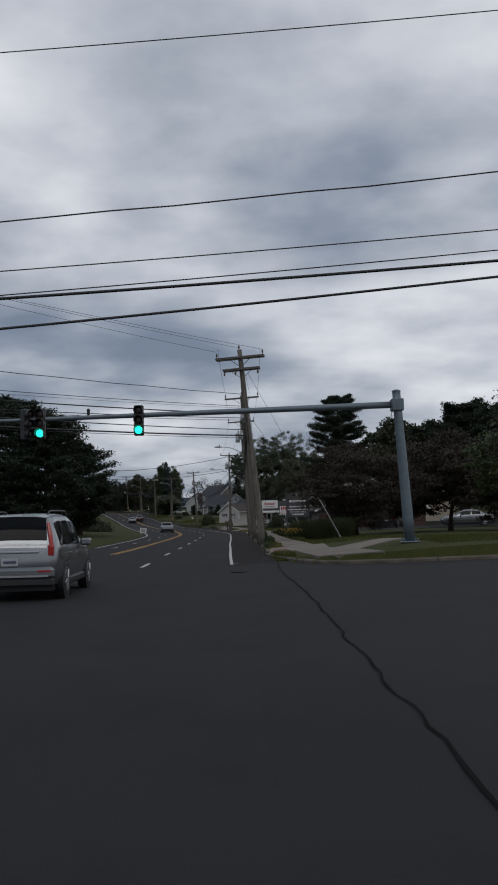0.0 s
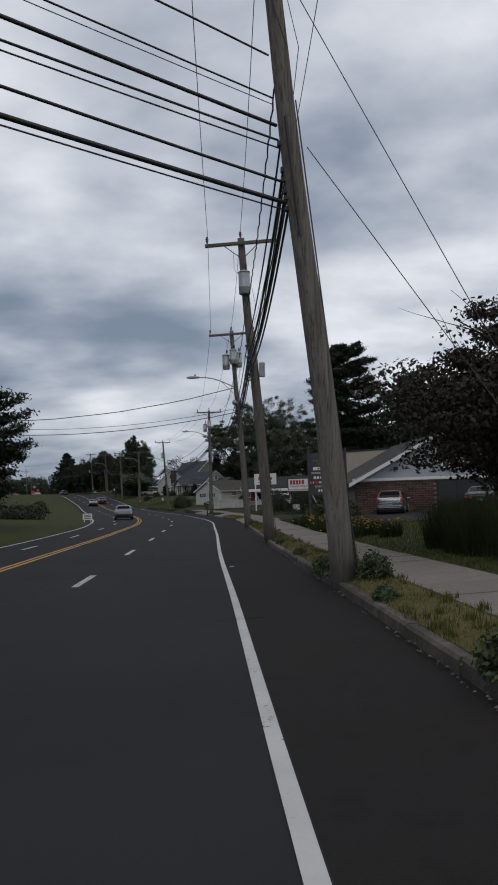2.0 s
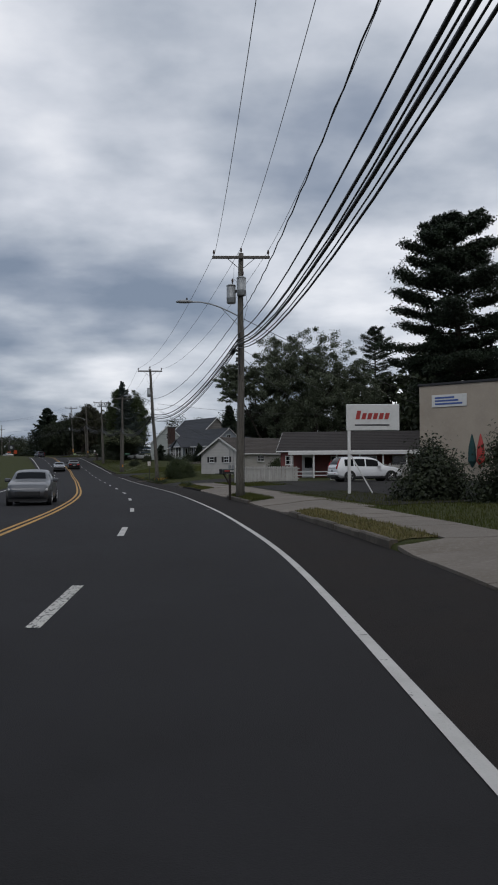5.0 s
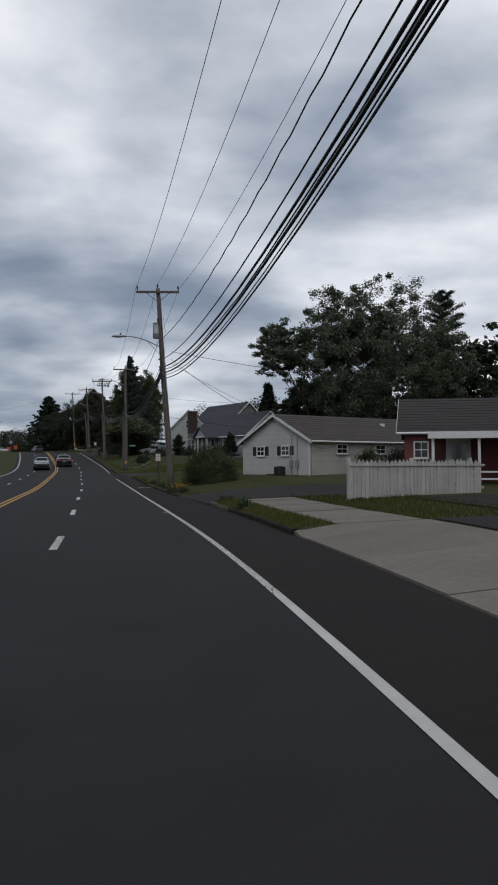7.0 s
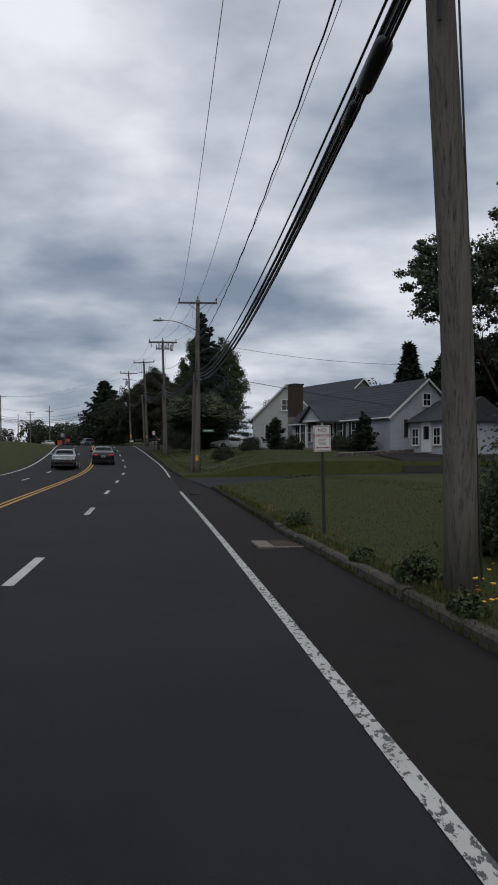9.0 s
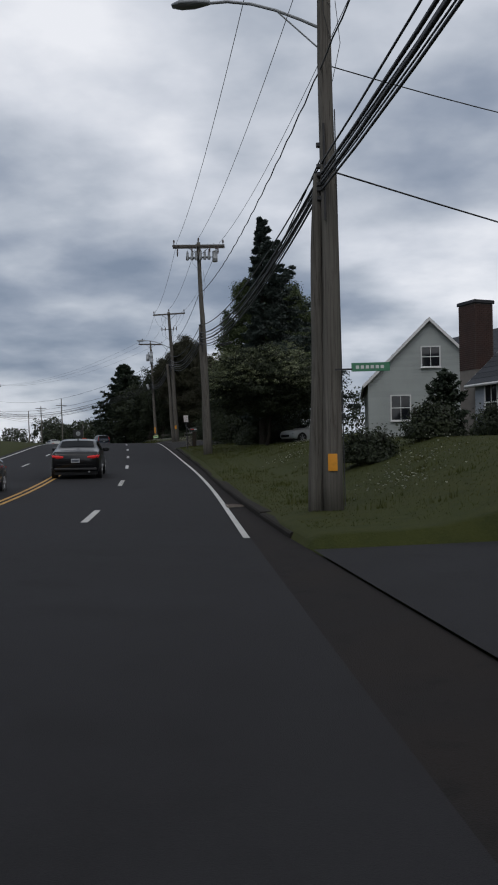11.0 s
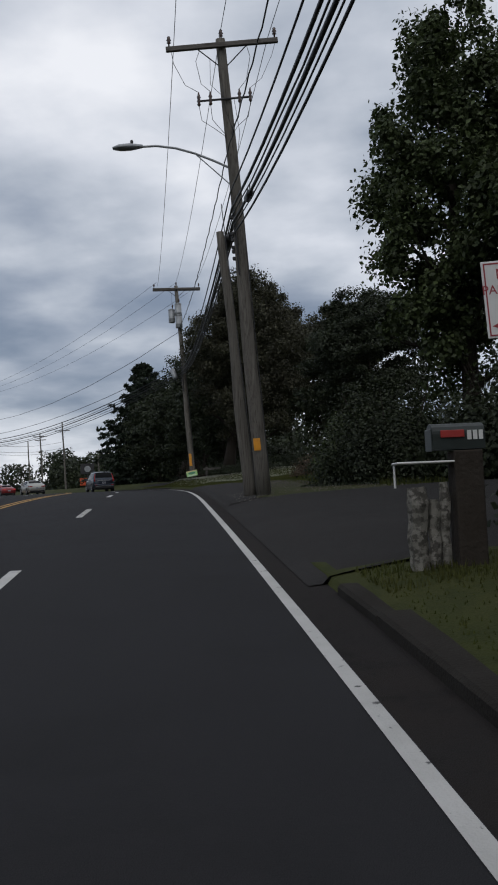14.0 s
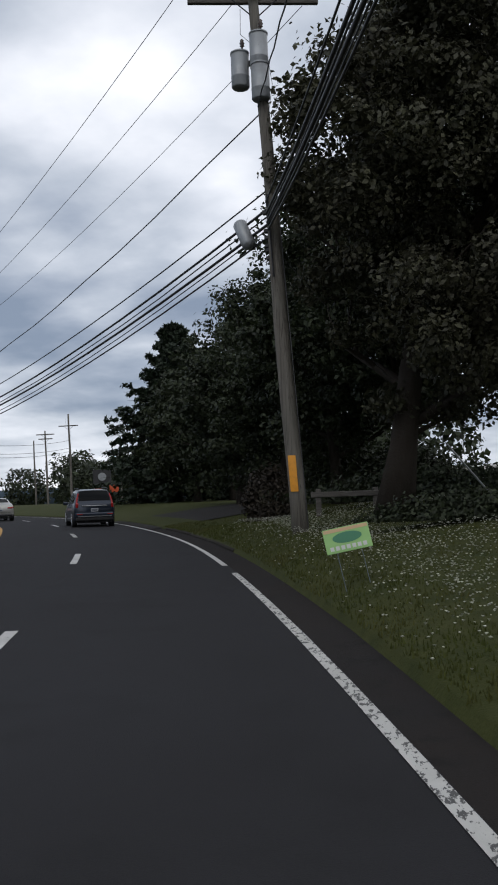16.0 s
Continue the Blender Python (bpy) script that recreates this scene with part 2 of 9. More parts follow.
# ---- mesh helpers ----
class Mesh:
    """Collects vertices and faces of one part."""

    def __init__(self):
        self.v, self.f = [], []

    def add(self, verts, faces):
        o = len(self.v)
        self.v += [tuple(p) for p in verts]
        self.f += [tuple(i + o for i in f) for f in faces]
        return self

    def box(self, lo, hi, m=None, b=0.0):
        x0, y0, z0 = lo
        x1, y1, z1 = hi
        b = min(b, (x1 - x0) / 2.5, (y1 - y0) / 2.5, (z1 - z0) / 2.5)
        if b <= 0:
            vs = [(x, y, z) for z in (z0, z1) for y in (y0, y1) for x in (x0, x1)]
            fs = [(0, 2, 3, 1), (4, 5, 7, 6), (0, 1, 5, 4), (2, 6, 7, 3), (0, 4, 6, 2), (1, 3, 7, 5)]
        else:
            vs, idx = [], {}
            for cx in (0, 1):
                for cy in (0, 1):
                    for cz in (0, 1):
                        c = ((x0, x1)[cx], (y0, y1)[cy], (z0, z1)[cz])
                        s = (1 - 2 * cx, 1 - 2 * cy, 1 - 2 * cz)
                        for a in range(3):
                            idx[cx, cy, cz, a] = len(vs)
                            vs.append(tuple(c[k] + (0 if k == a else s[k] * b) for k in range(3)))
            fs = []
            for a in range(3):
                u, w = (a + 1) % 3, (a + 2) % 3
                for e in (0, 1):
                    loop = []
                    for (pu, pw) in ((0, 0), (1, 0), (1, 1), (0, 1)):
                        k = [0, 0, 0]
                        k[a], k[u], k[w] = e, pu, pw
                        loop.append(idx[(*k, a)])
                    fs.append(tuple(loop if e else loop[::-1]))
                for pu in (0, 1):
                    for pw in (0, 1):
                        k0, k1 = [0, 0, 0], [0, 0, 0]
                        k0[a], k0[u], k0[w] = 0, pu, pw
                        k1[a], k1[u], k1[w] = 1, pu, pw
                        q = (idx[(*k0, u)], idx[(*k1, u)], idx[(*k1, w)], idx[(*k0, w)])
                        fs.append(q if pu != pw else q[::-1])
            for cx in (0, 1):
                for cy in (0, 1):
                    for cz in (0, 1):
                        t = tuple(idx[cx, cy, cz, a] for a in range(3))
                        fs.append(t if (cx + cy + cz) % 2 else t[::-1])
        if m is not None:
            vs = [m @ Vector(p) for p in vs]
        return self.add(vs, fs)

    def tube(self, pts, rad, n=8, caps=True):
        """A tube along points; rad: one radius or one a point."""
        pts = [Vector(p) for p in pts]
        rads = rad if isinstance(rad, (list, tuple)) else [rad] * len(pts)
        o, side = len(self.v), None
        for i, p in enumerate(pts):
            d = (pts[min(i + 1, len(pts) - 1)] - pts[max(i - 1, 0)]).normalized()
            if side is None:
                side = d.cross(Vector((0, 0, 1)) if abs(d.z) < 0.9 else Vector((1, 0, 0))).normalized()
            side = (side - d * side.dot(d)).normalized()
            up = d.cross(side)
            for k in range(n):
                a = 2 * math.pi * k / n
                self.v.append(tuple(p + (side * math.cos(a) + up * math.sin(a)) * rads[i]))
        for i in range(len(pts) - 1):
            for k in range(n):
                a, b = o + i * n + k, o + i * n + (k + 1) % n
                self.f.append((a, b, b + n, a + n))
        if caps:
            self.f.append(tuple(o + k for k in range(n))[::-1])
            self.f.append(tuple(o + (len(pts) - 1) * n + k for k in range(n)))
        return self

    def lathe(self, centre, profile, n=16, m=None):
        """profile: rows of (radius, height) about a vertical axis."""
        o, c = len(self.v), Vector(centre)
        for r, z in profile:
            for k in range(n):
                a = 2 * math.pi * k / n
                p = Vector((r * math.cos(a), r * math.sin(a), z))
                self.v.append(tuple((m @ p if m is not None else p) + c))
        for i in range(len(profile) - 1):
            for k in range(n):
                a, b = o + i * n + k, o + i * n + (k + 1) % n
                self.f.append((a, b, b + n, a + n))
        self.f.append(tuple(o + k for k in range(n))[::-1])
        self.f.append(tuple(o + (len(profile) - 1) * n + k for k in range(n)))
        return self

    def quad(self, a, b, c, d):
        return self.add((a, b, c, d), ((0, 1, 2, 3),))

    def plate(self, pts, t, m=None):
        """A plate of thickness t (towards +y) from points of (x, z)."""
        n = len(pts)
        vs = [(x, 0, z) for x, z in pts] + [(x, t, z) for x, z in pts]
        if m is not None:
            vs = [m @ Vector(p) for p in vs]
        fs = [tuple(range(n)), tuple(range(2 * n - 1, n - 1, -1))] + [((k + 1) % n, k, k + n, (k + 1) % n + n) for k in range(n)]
        return self.add(vs, fs)

    def mesh(self, name, mat, smooth=False):
        me = bpy.data.meshes.new(name)
        me.from_pydata(self.v, [], self.f)
        me.materials.append(mat)
        if smooth:
            me.polygons.foreach_set("use_smooth", [True] * len(me.polygons))
        me.validate()
        me.update()
        return me


def part(name, build, mat, parent=None, label="", smooth=False):
    ob = new(name, build.mesh(name, M[mat] if isinstance(mat, str) else mat, smooth))
    if parent is not None:
        ob.parent = parent
    if label:
        ob["label"] = label
    return ob


def thing(name, at=(0, 0, 0), label="", category="", group="", kind="", turn=0.0):
    ob = new(name)
    ob.empty_display_size = 0.2
    ob.matrix_basis = pose(*at, 0, 0, turn)
    return tagged(ob, label, category, group, kind)


# ---- the road's line: the white edge line of the travel lane, by distance ahead ----
EDGE = [(-60, 1.08), (0, 0.09), (15, -0.25), (31, -0.6), (40, -0.85), (50, -1.02), (58, -1.24), (66, -1.4), (75, -1.51), (82, -1.63), (90, -1.83), (97, -1.97), (104, -2.1), (111, -2.71), (118, -3.22), (122, -3.65), (127, -4.19), (132, -4.77), (139, -5.66), (146, -6.72), (151, -7.55), (157, -8.55), (163, -9.59), (170, -10.79), (177, -11.96), (183, -13.01), (190, -14.27), (197, -15.59), (202, -16.52), (210, -17.99), (218, -19.44), (225, -20.72), (231, -21.84), (237, -23.03), (242, -24.13), (247, -25.26), (252, -26.45), (257, -27.66), (262, -28.83), (267, -30.05), (272, -31.31), (277, -32.54), (283, -34.08), (289, -35.54), (293, -36.54), (297, -37.63), (301, -38.72), (306, -40.12), (311, -41.67), (317, -43.59), (325, -46.62), (334, -50.81), (341, -54.13), (350, -59.63), (357.7, -64.34), (375.5, -78.24), (393.3, -96.08), (411.2, -120.16), (424.6, -142.46), (434.6, -160.46), (454.6, -196.46)]
_ey, _ex = np.array([e[0] for e in EDGE], float), np.array([e[1] for e in EDGE], float)
_sy = np.arange(-60, 440.1, 1.0)
_sx = np.interp(_sy, _ey, _ex)
for _ in range(2):
    _pad = np.r_[2 * _sx[0] - _sx[4:0:-1], _sx, 2 * _sx[-1] - _sx[-2:-6:-1]]
    _sx = np.convolve(_pad, np.ones(9) / 9, "valid")
ROAD_Y = [-60, 0, 10, 26, 35, 44, 52.5, 61.4, 70.5, 79.7, 98, 107, 126.5, 136, 146, 156, 166, 177, 187, 197, 207, 216.5, 226, 235, 244, 253, 262, 271, 280, 288, 297, 310, 330, 370, 430, 700]
ROAD_Z = [0.37, 0.37, 0.35, 0.35, 0.29, 0.26, 0.19, 0.13, 0.12, 0.09, 0.1, 0.14, 0.1, 0.11, 0.16, 0.19, 0.24, 0.28, 0.37, 0.53, 0.68, 0.85, 1.07, 1.38, 1.8, 2.25, 2.72, 3.24, 3.75, 4.16, 4.42, 4.63, 4.9, 5.28, 5.68, 5.78]
_rz = np.interp(_sy, ROAD_Y, ROAD_Z)
for _ in range(2):
    _rz = np.convolve(np.r_[[_rz[0]] * 4, _rz, [_rz[-1]] * 4], np.ones(9) / 9, "valid")


def ex(y):
    return float(np.interp(y, _sy, _sx))


def rz(y):
    return float(np.interp(y, _sy, _rz))


def heading(y):
    return math.atan2(-(ex(y + 2) - ex(y - 2)), 4.0)


def at(y, s, z=0.0):
    """The place s metres to the right of the edge line at y, z above the road there."""
    h = heading(y)
    return Vector((ex(y) + s * math.cos(h), y + s * math.sin(h), rz(y) + z))


def where(x, y):
    """The road's y and s for a place."""
    yy = y
    for _ in range(6):
        h = heading(yy)
        s = (x - ex(yy)) * math.cos(h) + (y - yy) * math.sin(h)
        yy = min(max(y - s * math.sin(h), -59), 439)
    return yy, s


KERB_Y = [36, 42, 60, 75, 85, 100, 115, 130, 150, 157, 172, 184, 195, 204, 222, 232, 240, 250, 258, 268, 276, 292, 300, 306, 320, 440]
KERB_S = [1.42, 1.55, 1.68, 1.74, 1.82, 1.78, 1.62, 1.57, 1.62, 1.62, 1.30, 1.22, 1.32, 1.38, 0.60, 0.34, 0.28, 0.40, 0.42, 0.50, 0.46, 0.43, 0.40, 0.50, 0.55, 0.40]
RISE_S = [0, 0.12, 0.3, 0.75, 2.0, 3.5, 6, 11, 30, 60]
RISE_Z = [0.12, 0.17, 0.23, 0.26, 0.29, 0.34, 0.42, 0.50, 0.62, 0.82]
BUMP_Y = [-60, 22, 31, 45, 55, 140, 160, 187, 206, 218, 232, 246, 262, 285, 300, 320, 440]
BUMP_Z = [0, 0.05, 0.22, 0.14, 0.05, 0.0, 0.05, 0.32, 0.25, 0.55, 1.15, 0.85, 0.12, -0.05, 0.1, 0.35, 0.2]


def kerb_s(y):
    """Where the paved shoulder ends on the right."""
    return float(np.interp(y, KERB_Y, KERB_S))


# ---- ground, roads, pavements ----
M["tactile"] = material("brick_red_tactile_pad", (0.15, 0.06, 0.045), 0.9, vary=((20, (0.11, 0.05, 0.04), 0.45, 0.7, 0.7),), bump=1.0, bump_scale=60)
CORNER = ([1.36, 1.5, 1.65, 1.98, 2.3, 2.75, 3.55, 4.65, 8.6, 30, 60], [36, 34.4, 32.4, 30.3, 28.8, 27.6, 27.0, 26.8, 27.0, 27.0, 27.0])
LEFT_Y, LEFT_S = [42, 60, 95, 143, 224, 300, 440], [-9.5, -9.2, -9.6, -11.1, -10.8, -10.8, -11.2]


def left_edge(y):
    return float(np.interp(y, LEFT_Y, LEFT_S))


def side_street(y):
    """The second side street, to the right, between two rounded corners."""
    return 205.5 < y < 219.5


def rise(y, s):
    k = kerb_s(y)
    if s >= k:
        if y < float(np.interp(s, *CORNER)) + 0.12:
            return -0.07 + 0.012 * (s - 1.36)
        z = float(np.interp(s - k, RISE_S, RISE_Z))
        if y > 222:
            z = min(z, 0.10 + 0.18 * (s - k)) if s - k < 2.2 else z
        z += float(np.interp(y, BUMP_Y, BUMP_Z)) * min(1.0, max(0.0, (s - 2.5) / 3.5))
        if 243 < y < 265:
            z += 0.12 * min(1.0, (s - k) / 0.7) * min(1.0, (y - 243) / 5, (265 - y) / 5)
        if 305 < y < 326:
            z += 0.26 * min(1.0, (s - k) / 1.0) * min(1.0, (y - 305) / 6, (326 - y) / 5)
        z += 0.04 * noise.noise(Vector((y * 0.13, s * 0.3, 0)))
        if side_street(y):
            z = min(z, -0.03 + 0.035 * (s - k))
        for y0, y1 in ((92.5, 103.5), (115.5, 124.6), (132.4, 144.2), (157.6, 166.4), (271, 301.5), (331.5, 341.5)):
            if y0 < y < y1:
                z = min(z, (0.10 if y > 270 else 0.05) + 0.13 * (s - k))
        return z
    if s <= left_edge(y):
        if y < 44:
            return -0.07
        d = left_edge(y) - s
        return 0.06 + 0.85 * (1 - math.exp(-d / 9.0)) + 0.12 * noise.noise(Vector((y * 0.07, s * 0.1, 5)))
    return -0.08


def pull_off(y):
    """How wide the paved pull-off still is."""
    return float(np.interp(y, [286.5, 289, 292, 294, 296, 298, 300, 300.8], [0.6, 0.6, 0.9, 1.0, 0.8, 0.5, 0.2, 0.0]))


def bed(y, s):
    """How far the soil is cut away under the paved driveways."""
    d = s - kerb_s(y)
    if d < -0.05:
        return 0.0
    if 272.2 < y < 283 and d < 6.8 or 286.5 < y < 300.6 and d < pull_off(y) + 0.15 or 157.6 < y < 166.3 and d < 9:
        return 0.09
    return 0.0


def sheet(name, ys, ss, z, mat, label="", category="", parent=None, kind="structure"):
    """A surface over rows of y and columns of s; z(y, s) is over the road's level. ss may be a function of y."""
    mb = Mesh()
    cols = ss(ys[0]) if callable(ss) else ss
    n = len(cols)
    for y in ys:
        for s in (ss(y) if callable(ss) else ss):
            mb.v.append(tuple(at(y, s, z(y, s))))
    for i in range(len(ys) - 1):
        for k in range(n - 1):
            a = i * n + k
            mb.f.append((a, a + 1, a + n + 1, a + n))
    ob = part(name, mb, mat, parent, smooth=True)
    return tagged(ob, label, category, "", kind)


def build_ground():
    ys = [y for y in np.arange(-58, 436, 2.0)] + [26.75, 26.95, 27.12, 27.3, 27.5, 27.7, 28.4, 28.8, 29.2, 29.6, 30.4, 31.0, 31.5, 32.5, 33.0, 33.5, 34.5, 35.0, 35.5, 205.4, 205.6, 219.4, 219.6, 43.9, 44.1, 92.4, 92.6, 103.4, 103.6, 115.4, 115.6, 124.5, 124.7, 132.3, 132.5, 144.1, 144.3, 157.5, 157.7, 166.25, 166.45, 270.9, 271.1, 301.4, 301.6, 331.4, 331.6, 341.4, 341.6]
    ys = sorted(ys)
    right = [-0.04, 0.06, 0.15, 0.3, 0.75, 1.3, 2, 2.8, 3.5, 4.5, 6, 7.5, 9, 11, 14, 18, 24, 32, 45, 58]
    left = [-60, -45, -34, -26, -21, -17.5, -15.5, -14, -13]

    def cols(y):
        e = left_edge(y)
        return [min(v, e - 0.6) if v > -15 else v for v in left] + [e - 0.3, e + 0.02] + [-6] + [kerb_s(y) + v for v in right]

    mb = Mesh()
    n = len(cols(0))
    for y in ys:
        for s in cols(y):
            mb.v.append(tuple(at(y, s, rise(y, s) - bed(y, s))))
    for i in range(len(ys) - 1):
        for k in range(n - 1):
            a = i * n + k
            mb.f.append((a, a + 1, a + n + 1, a + n))
    # the far country, joined to the near sheet's rim
    rim = [k for k in range(n)] + [i * n + n - 1 for i in range(1, len(ys))] + [(len(ys) - 1) * n + k for k in range(n - 2, -1, -1)] + [i * n for i in range(len(ys) - 2, 0, -1)]
    c, prev = Vector((-20, 190, 0)), rim
    for far in (1.25, 1.8, 4.0, 14.0):
        ring = []
        for r in rim:
            p = Vector(mb.v[r])
            q = c + (Vector((p.x, p.y, 0)) - c) * far
            ring.append(len(mb.v))
            mb.v.append((q.x, q.y, p.z + 0.5 * (far > 1.3) + 1.5 * (far > 3)))
        for k in range(len(rim)):
            j = (k + 1) % len(rim)
            mb.f.append((prev[k], ring[k], ring[j], prev[j]))
        prev = ring
    tagged(part("ground", mb, "grass", smooth=True), "rolling grassy ground with patchy mown lawns and verges", "ground", "", "structure")


build_ground()


def crown(y, s):
    return 0.006 * (5.6 - abs(s + 5.6)) + (0.06 * s if s > 0.15 else 0.0)


def lane_end(y):
    """Where the lane's asphalt meets the shoulder's."""
    return 0.15 if y < 31 else 0.065


ROWS = [float(y) for y in np.arange(-58, 434.1, 2.0)]
sheet("road", ROWS, lambda y: [left_edge(y) + 0.02 if y > 43 else -60, -8.2, -5.6, -2.9, -1.0, lane_end(y)], crown, "asphalt", "dark grey asphalt four-lane road with worn paint", "road")
sheet("road_shoulder", [float(y) for y in np.arange(30, 434, 2.0)], lambda y: [lane_end(y), (kerb_s(y) + 0.15) / 2, kerb_s(y) + 0.03], lambda y, s: crown(y, s), "shoulder", "stained brown-grey asphalt shoulder beside the kerb", "road")


def cross_street():
    mb = Mesh()
    ss = [0.15, 0.9, 1.36, 1.5, 1.65, 1.98, 2.3, 2.75, 3.55, 4.65, 8.6, 20, 40, 60]
    n = 14
    for s in ss:
        top = float(np.interp(max(s, 1.36), *CORNER)) if s > 1.3 else 30.0
        for k in range(n):
            y = -50 + (top + 50) * (k / (n - 1)) ** 0.6
            mb.v.append(tuple(at(y, s, crown(y, min(s, 1.36)) + 0.012 * max(0, s - 1.36))))
    for i in range(len(ss) - 1):
        for k in range(n - 1):
            a = i * n + k
            mb.f.append((a, a + n, a + n + 1, a + 1))
    tagged(part("road_cross_street", mb, "asphalt", smooth=True), "dark asphalt side street joining the main road", "road", "", "structure")


cross_street()


def stripe(name, y0, y1, s, w, mat, label, category="road marking", group="", step=2.0, z=0.006, wob=0.0):
    ys = list(np.arange(y0, y1, step)) + [y1]
    f = s if callable(s) else (lambda y: s)
    return tagged(sheet(name, ys, lambda y: [f(y) - w / 2, f(y) + w / 2], lambda y, q: crown(y, q) + z, mat), label, category, group, "structure")


stripe("edge_line", 30.85, 116, 0.0, 0.108, "white_paint", "white painted edge line, lightly scuffed")
stripe("edge_line", 116, 137, 0.0, 0.108, "white_paint", "white painted edge line, lightly scuffed")
stripe("edge_line", 137, 203.5, 0.0, 0.108, "white_worn", "white painted edge line, chipped and worn through")
stripe("edge_line", 221.5, 296, 0.0, 0.108, "white_paint", "white painted edge line, lightly scuffed")
stripe("edge_line", 296, 312.5, 0.0, 0.108, "white_worn", "white painted edge line, chipped and worn through")
stripe("edge_line", 314, 425, 0.0, 0.108, "white_paint", "white painted edge line, lightly scuffed")
DASH_S = -2.93
DASHES = [30.0, 41.4, 52.7, 64.0, 74.7, 86.0, 97.3, 108.6, 120.4, 132.1, 142.8, 153.8, 165.1, 177.0, 189.6, 200.8, 212.7, 224.7, 237.0, 248.2, 259.3, 270.4, 281.9, 293.2, 304.0, 315.8, 327, 338.5, 350, 361.5, 373, 384.5]
for i, y0 in enumerate(DASHES):
    stripe("lane_dash", y0, y0 + 3.0, DASH_S, 0.14, "white_worn" if i % 4 == 2 else "white_paint", "short white lane dash on dark asphalt", group="lane dashes", step=1.5)
for k, s in enumerate((-5.72, -5.50)):
    stripe("centre_line", 44, 425, s, 0.11, "yellow_paint", "faded yellow double centre line")
for i in range(26):
    stripe("lane_dash", 58 + 12.08 * i, 61 + 12.08 * i, -7.95 if i > 4 else -7.4, 0.13, "white_paint", "short white lane dash on dark asphalt", group="lane dashes", step=1.5)
stripe("edge_line_left", 60, 425, lambda y: left_edge(y) + 0.5, 0.13, "white_paint", "white painted edge line along the far side")


# tar-sealed cracks and a drain cover by the junction
def crack(pts, w):
    mb = Mesh()
    rnd = random.Random(int(pts[0][0] * 10))
    line = []
    for (y0, s0), (y1, s1) in zip(pts, pts[1:]):
        n = max(2, int(math.hypot(y1 - y0, s1 - s0) / 0.35))
        line += [(y0 + (y1 - y0) * k / n, s0 + (s1 - s0) * k / n + rnd.uniform(-0.035, 0.035)) for k in range(n)]
    for i, (y, s) in enumerate(line):
        d = w * rnd.uniform(0.5, 1.2) / 2
        mb.v.append(tuple(at(y, s - d, crown(y, min(s, 1.36)) + 0.012 * max(0, s - 1.36) + 0.012)))
        mb.v.append(tuple(at(y + 0.2 * d, s + d, crown(y, min(s, 1.36)) + 0.012 * max(0, s - 1.36) + 0.012)))
        if i:
            a = 2 * i
            mb.f.append((a - 2, a - 1, a + 1, a))
    return tagged(part("sealed_crack", mb, "tar"), "black tar-sealed crack in the asphalt", "road marking", "tar-sealed cracks", "structure")


crack([(3, 1.2), (8, 1.24), (13.5, 1.31), (16.1, 1.37), (19.1, 1.35), (23.1, 1.28), (27, 1.38), (30, 1.48)], 0.032)
crack([(14.6, 1.42), (14.7, 1.8), (15.2, 3.5)], 0.045)
crack([(22.4, 2.9), (23.0, 5.4), (23.4, 9)], 0.045)
crack([(46.7, -0.40), (46.9, 0.1), (46.8, 0.40)], 0.10)
crack([(58.4, -0.1), (58.5, 0.1), (58.6, 1.15)], 0.05)
crack([(227.0, -1.2), (227.6, 0.4), (227.9, 1.0)], 0.05)
crack([(299.0, -0.8), (299.6, 0.2), (300.0, 1.0)], 0.06)


def kerb(y0, y1, h, mat, label, w=0.15, length=2.4, name="kerb"):
    """A run of kerb stones, each one a piece."""
    top = thing(name, at((y0 + y1) / 2, kerb_s((y0 + y1) / 2)), label, "kerb", kind="structure")
    inv = top.matrix_basis.inverted()
    y, i, rnd = y0, 0, random.Random(int(y0))
    while y < y1 - 0.2:
        e = min(y + length, y1)
        mb = Mesh()
        d, t = rnd.uniform(-0.012, 0.012), rnd.uniform(-0.015, 0.015)
        g = 0.012
        prof = [(0, -0.12), (0, h - 0.03), (0.03, h), (w - 0.02, h), (w, h - 0.02), (w, -0.12)]
        for yy in (y + g, e - g):
            for a, z in prof:
                mb.v.append(tuple(inv @ at(yy, kerb_s(yy) + a + d, crown(yy, kerb_s(yy)) + z + t)))
        n = len(prof)
        mb.f += [(k, (k + 1) % n, (k + 1) % n + n, k + n) for k in range(n)] + [tuple(range(n))[::-1], tuple(range(n, 2 * n))]
        part("kerb_stone", mb, mat, top)
        y = e
        i += 1
    return top


K = "weathered concrete kerb with crumbling edges"
kerb(36.2, 60.2, 0.14, "kerb_old", "crumbling stained concrete kerb, half overgrown", length=2.0)
kerb(60.2, 91.5, 0.12, "kerb", K)
kerb(104, 115, 0.14, "kerb", K)
kerb(124.8, 132.2, 0.14, "kerb", K)
kerb(144.4, 153.6, 0.12, "kerb_tar", "low black asphalt kerb with overhanging grass", length=3)
kerb(153.6, 157.4, 0.12, "kerb", K)
kerb(166.6, 185.0, 0.12, "kerb_old", "crumbling stained concrete kerb, half overgrown", length=2.2)
kerb(185.0, 204.5, 0.12, "kerb_tar", "low black asphalt kerb along the lawn", length=4)
kerb(221, 270.5, 0.11, "kerb_tar", "low black asphalt kerb along the lawn", w=0.30, length=4)
kerb(317, 330, 0.07, "kerb_tar", "low black asphalt kerb along the lawn", w=0.25, length=4)


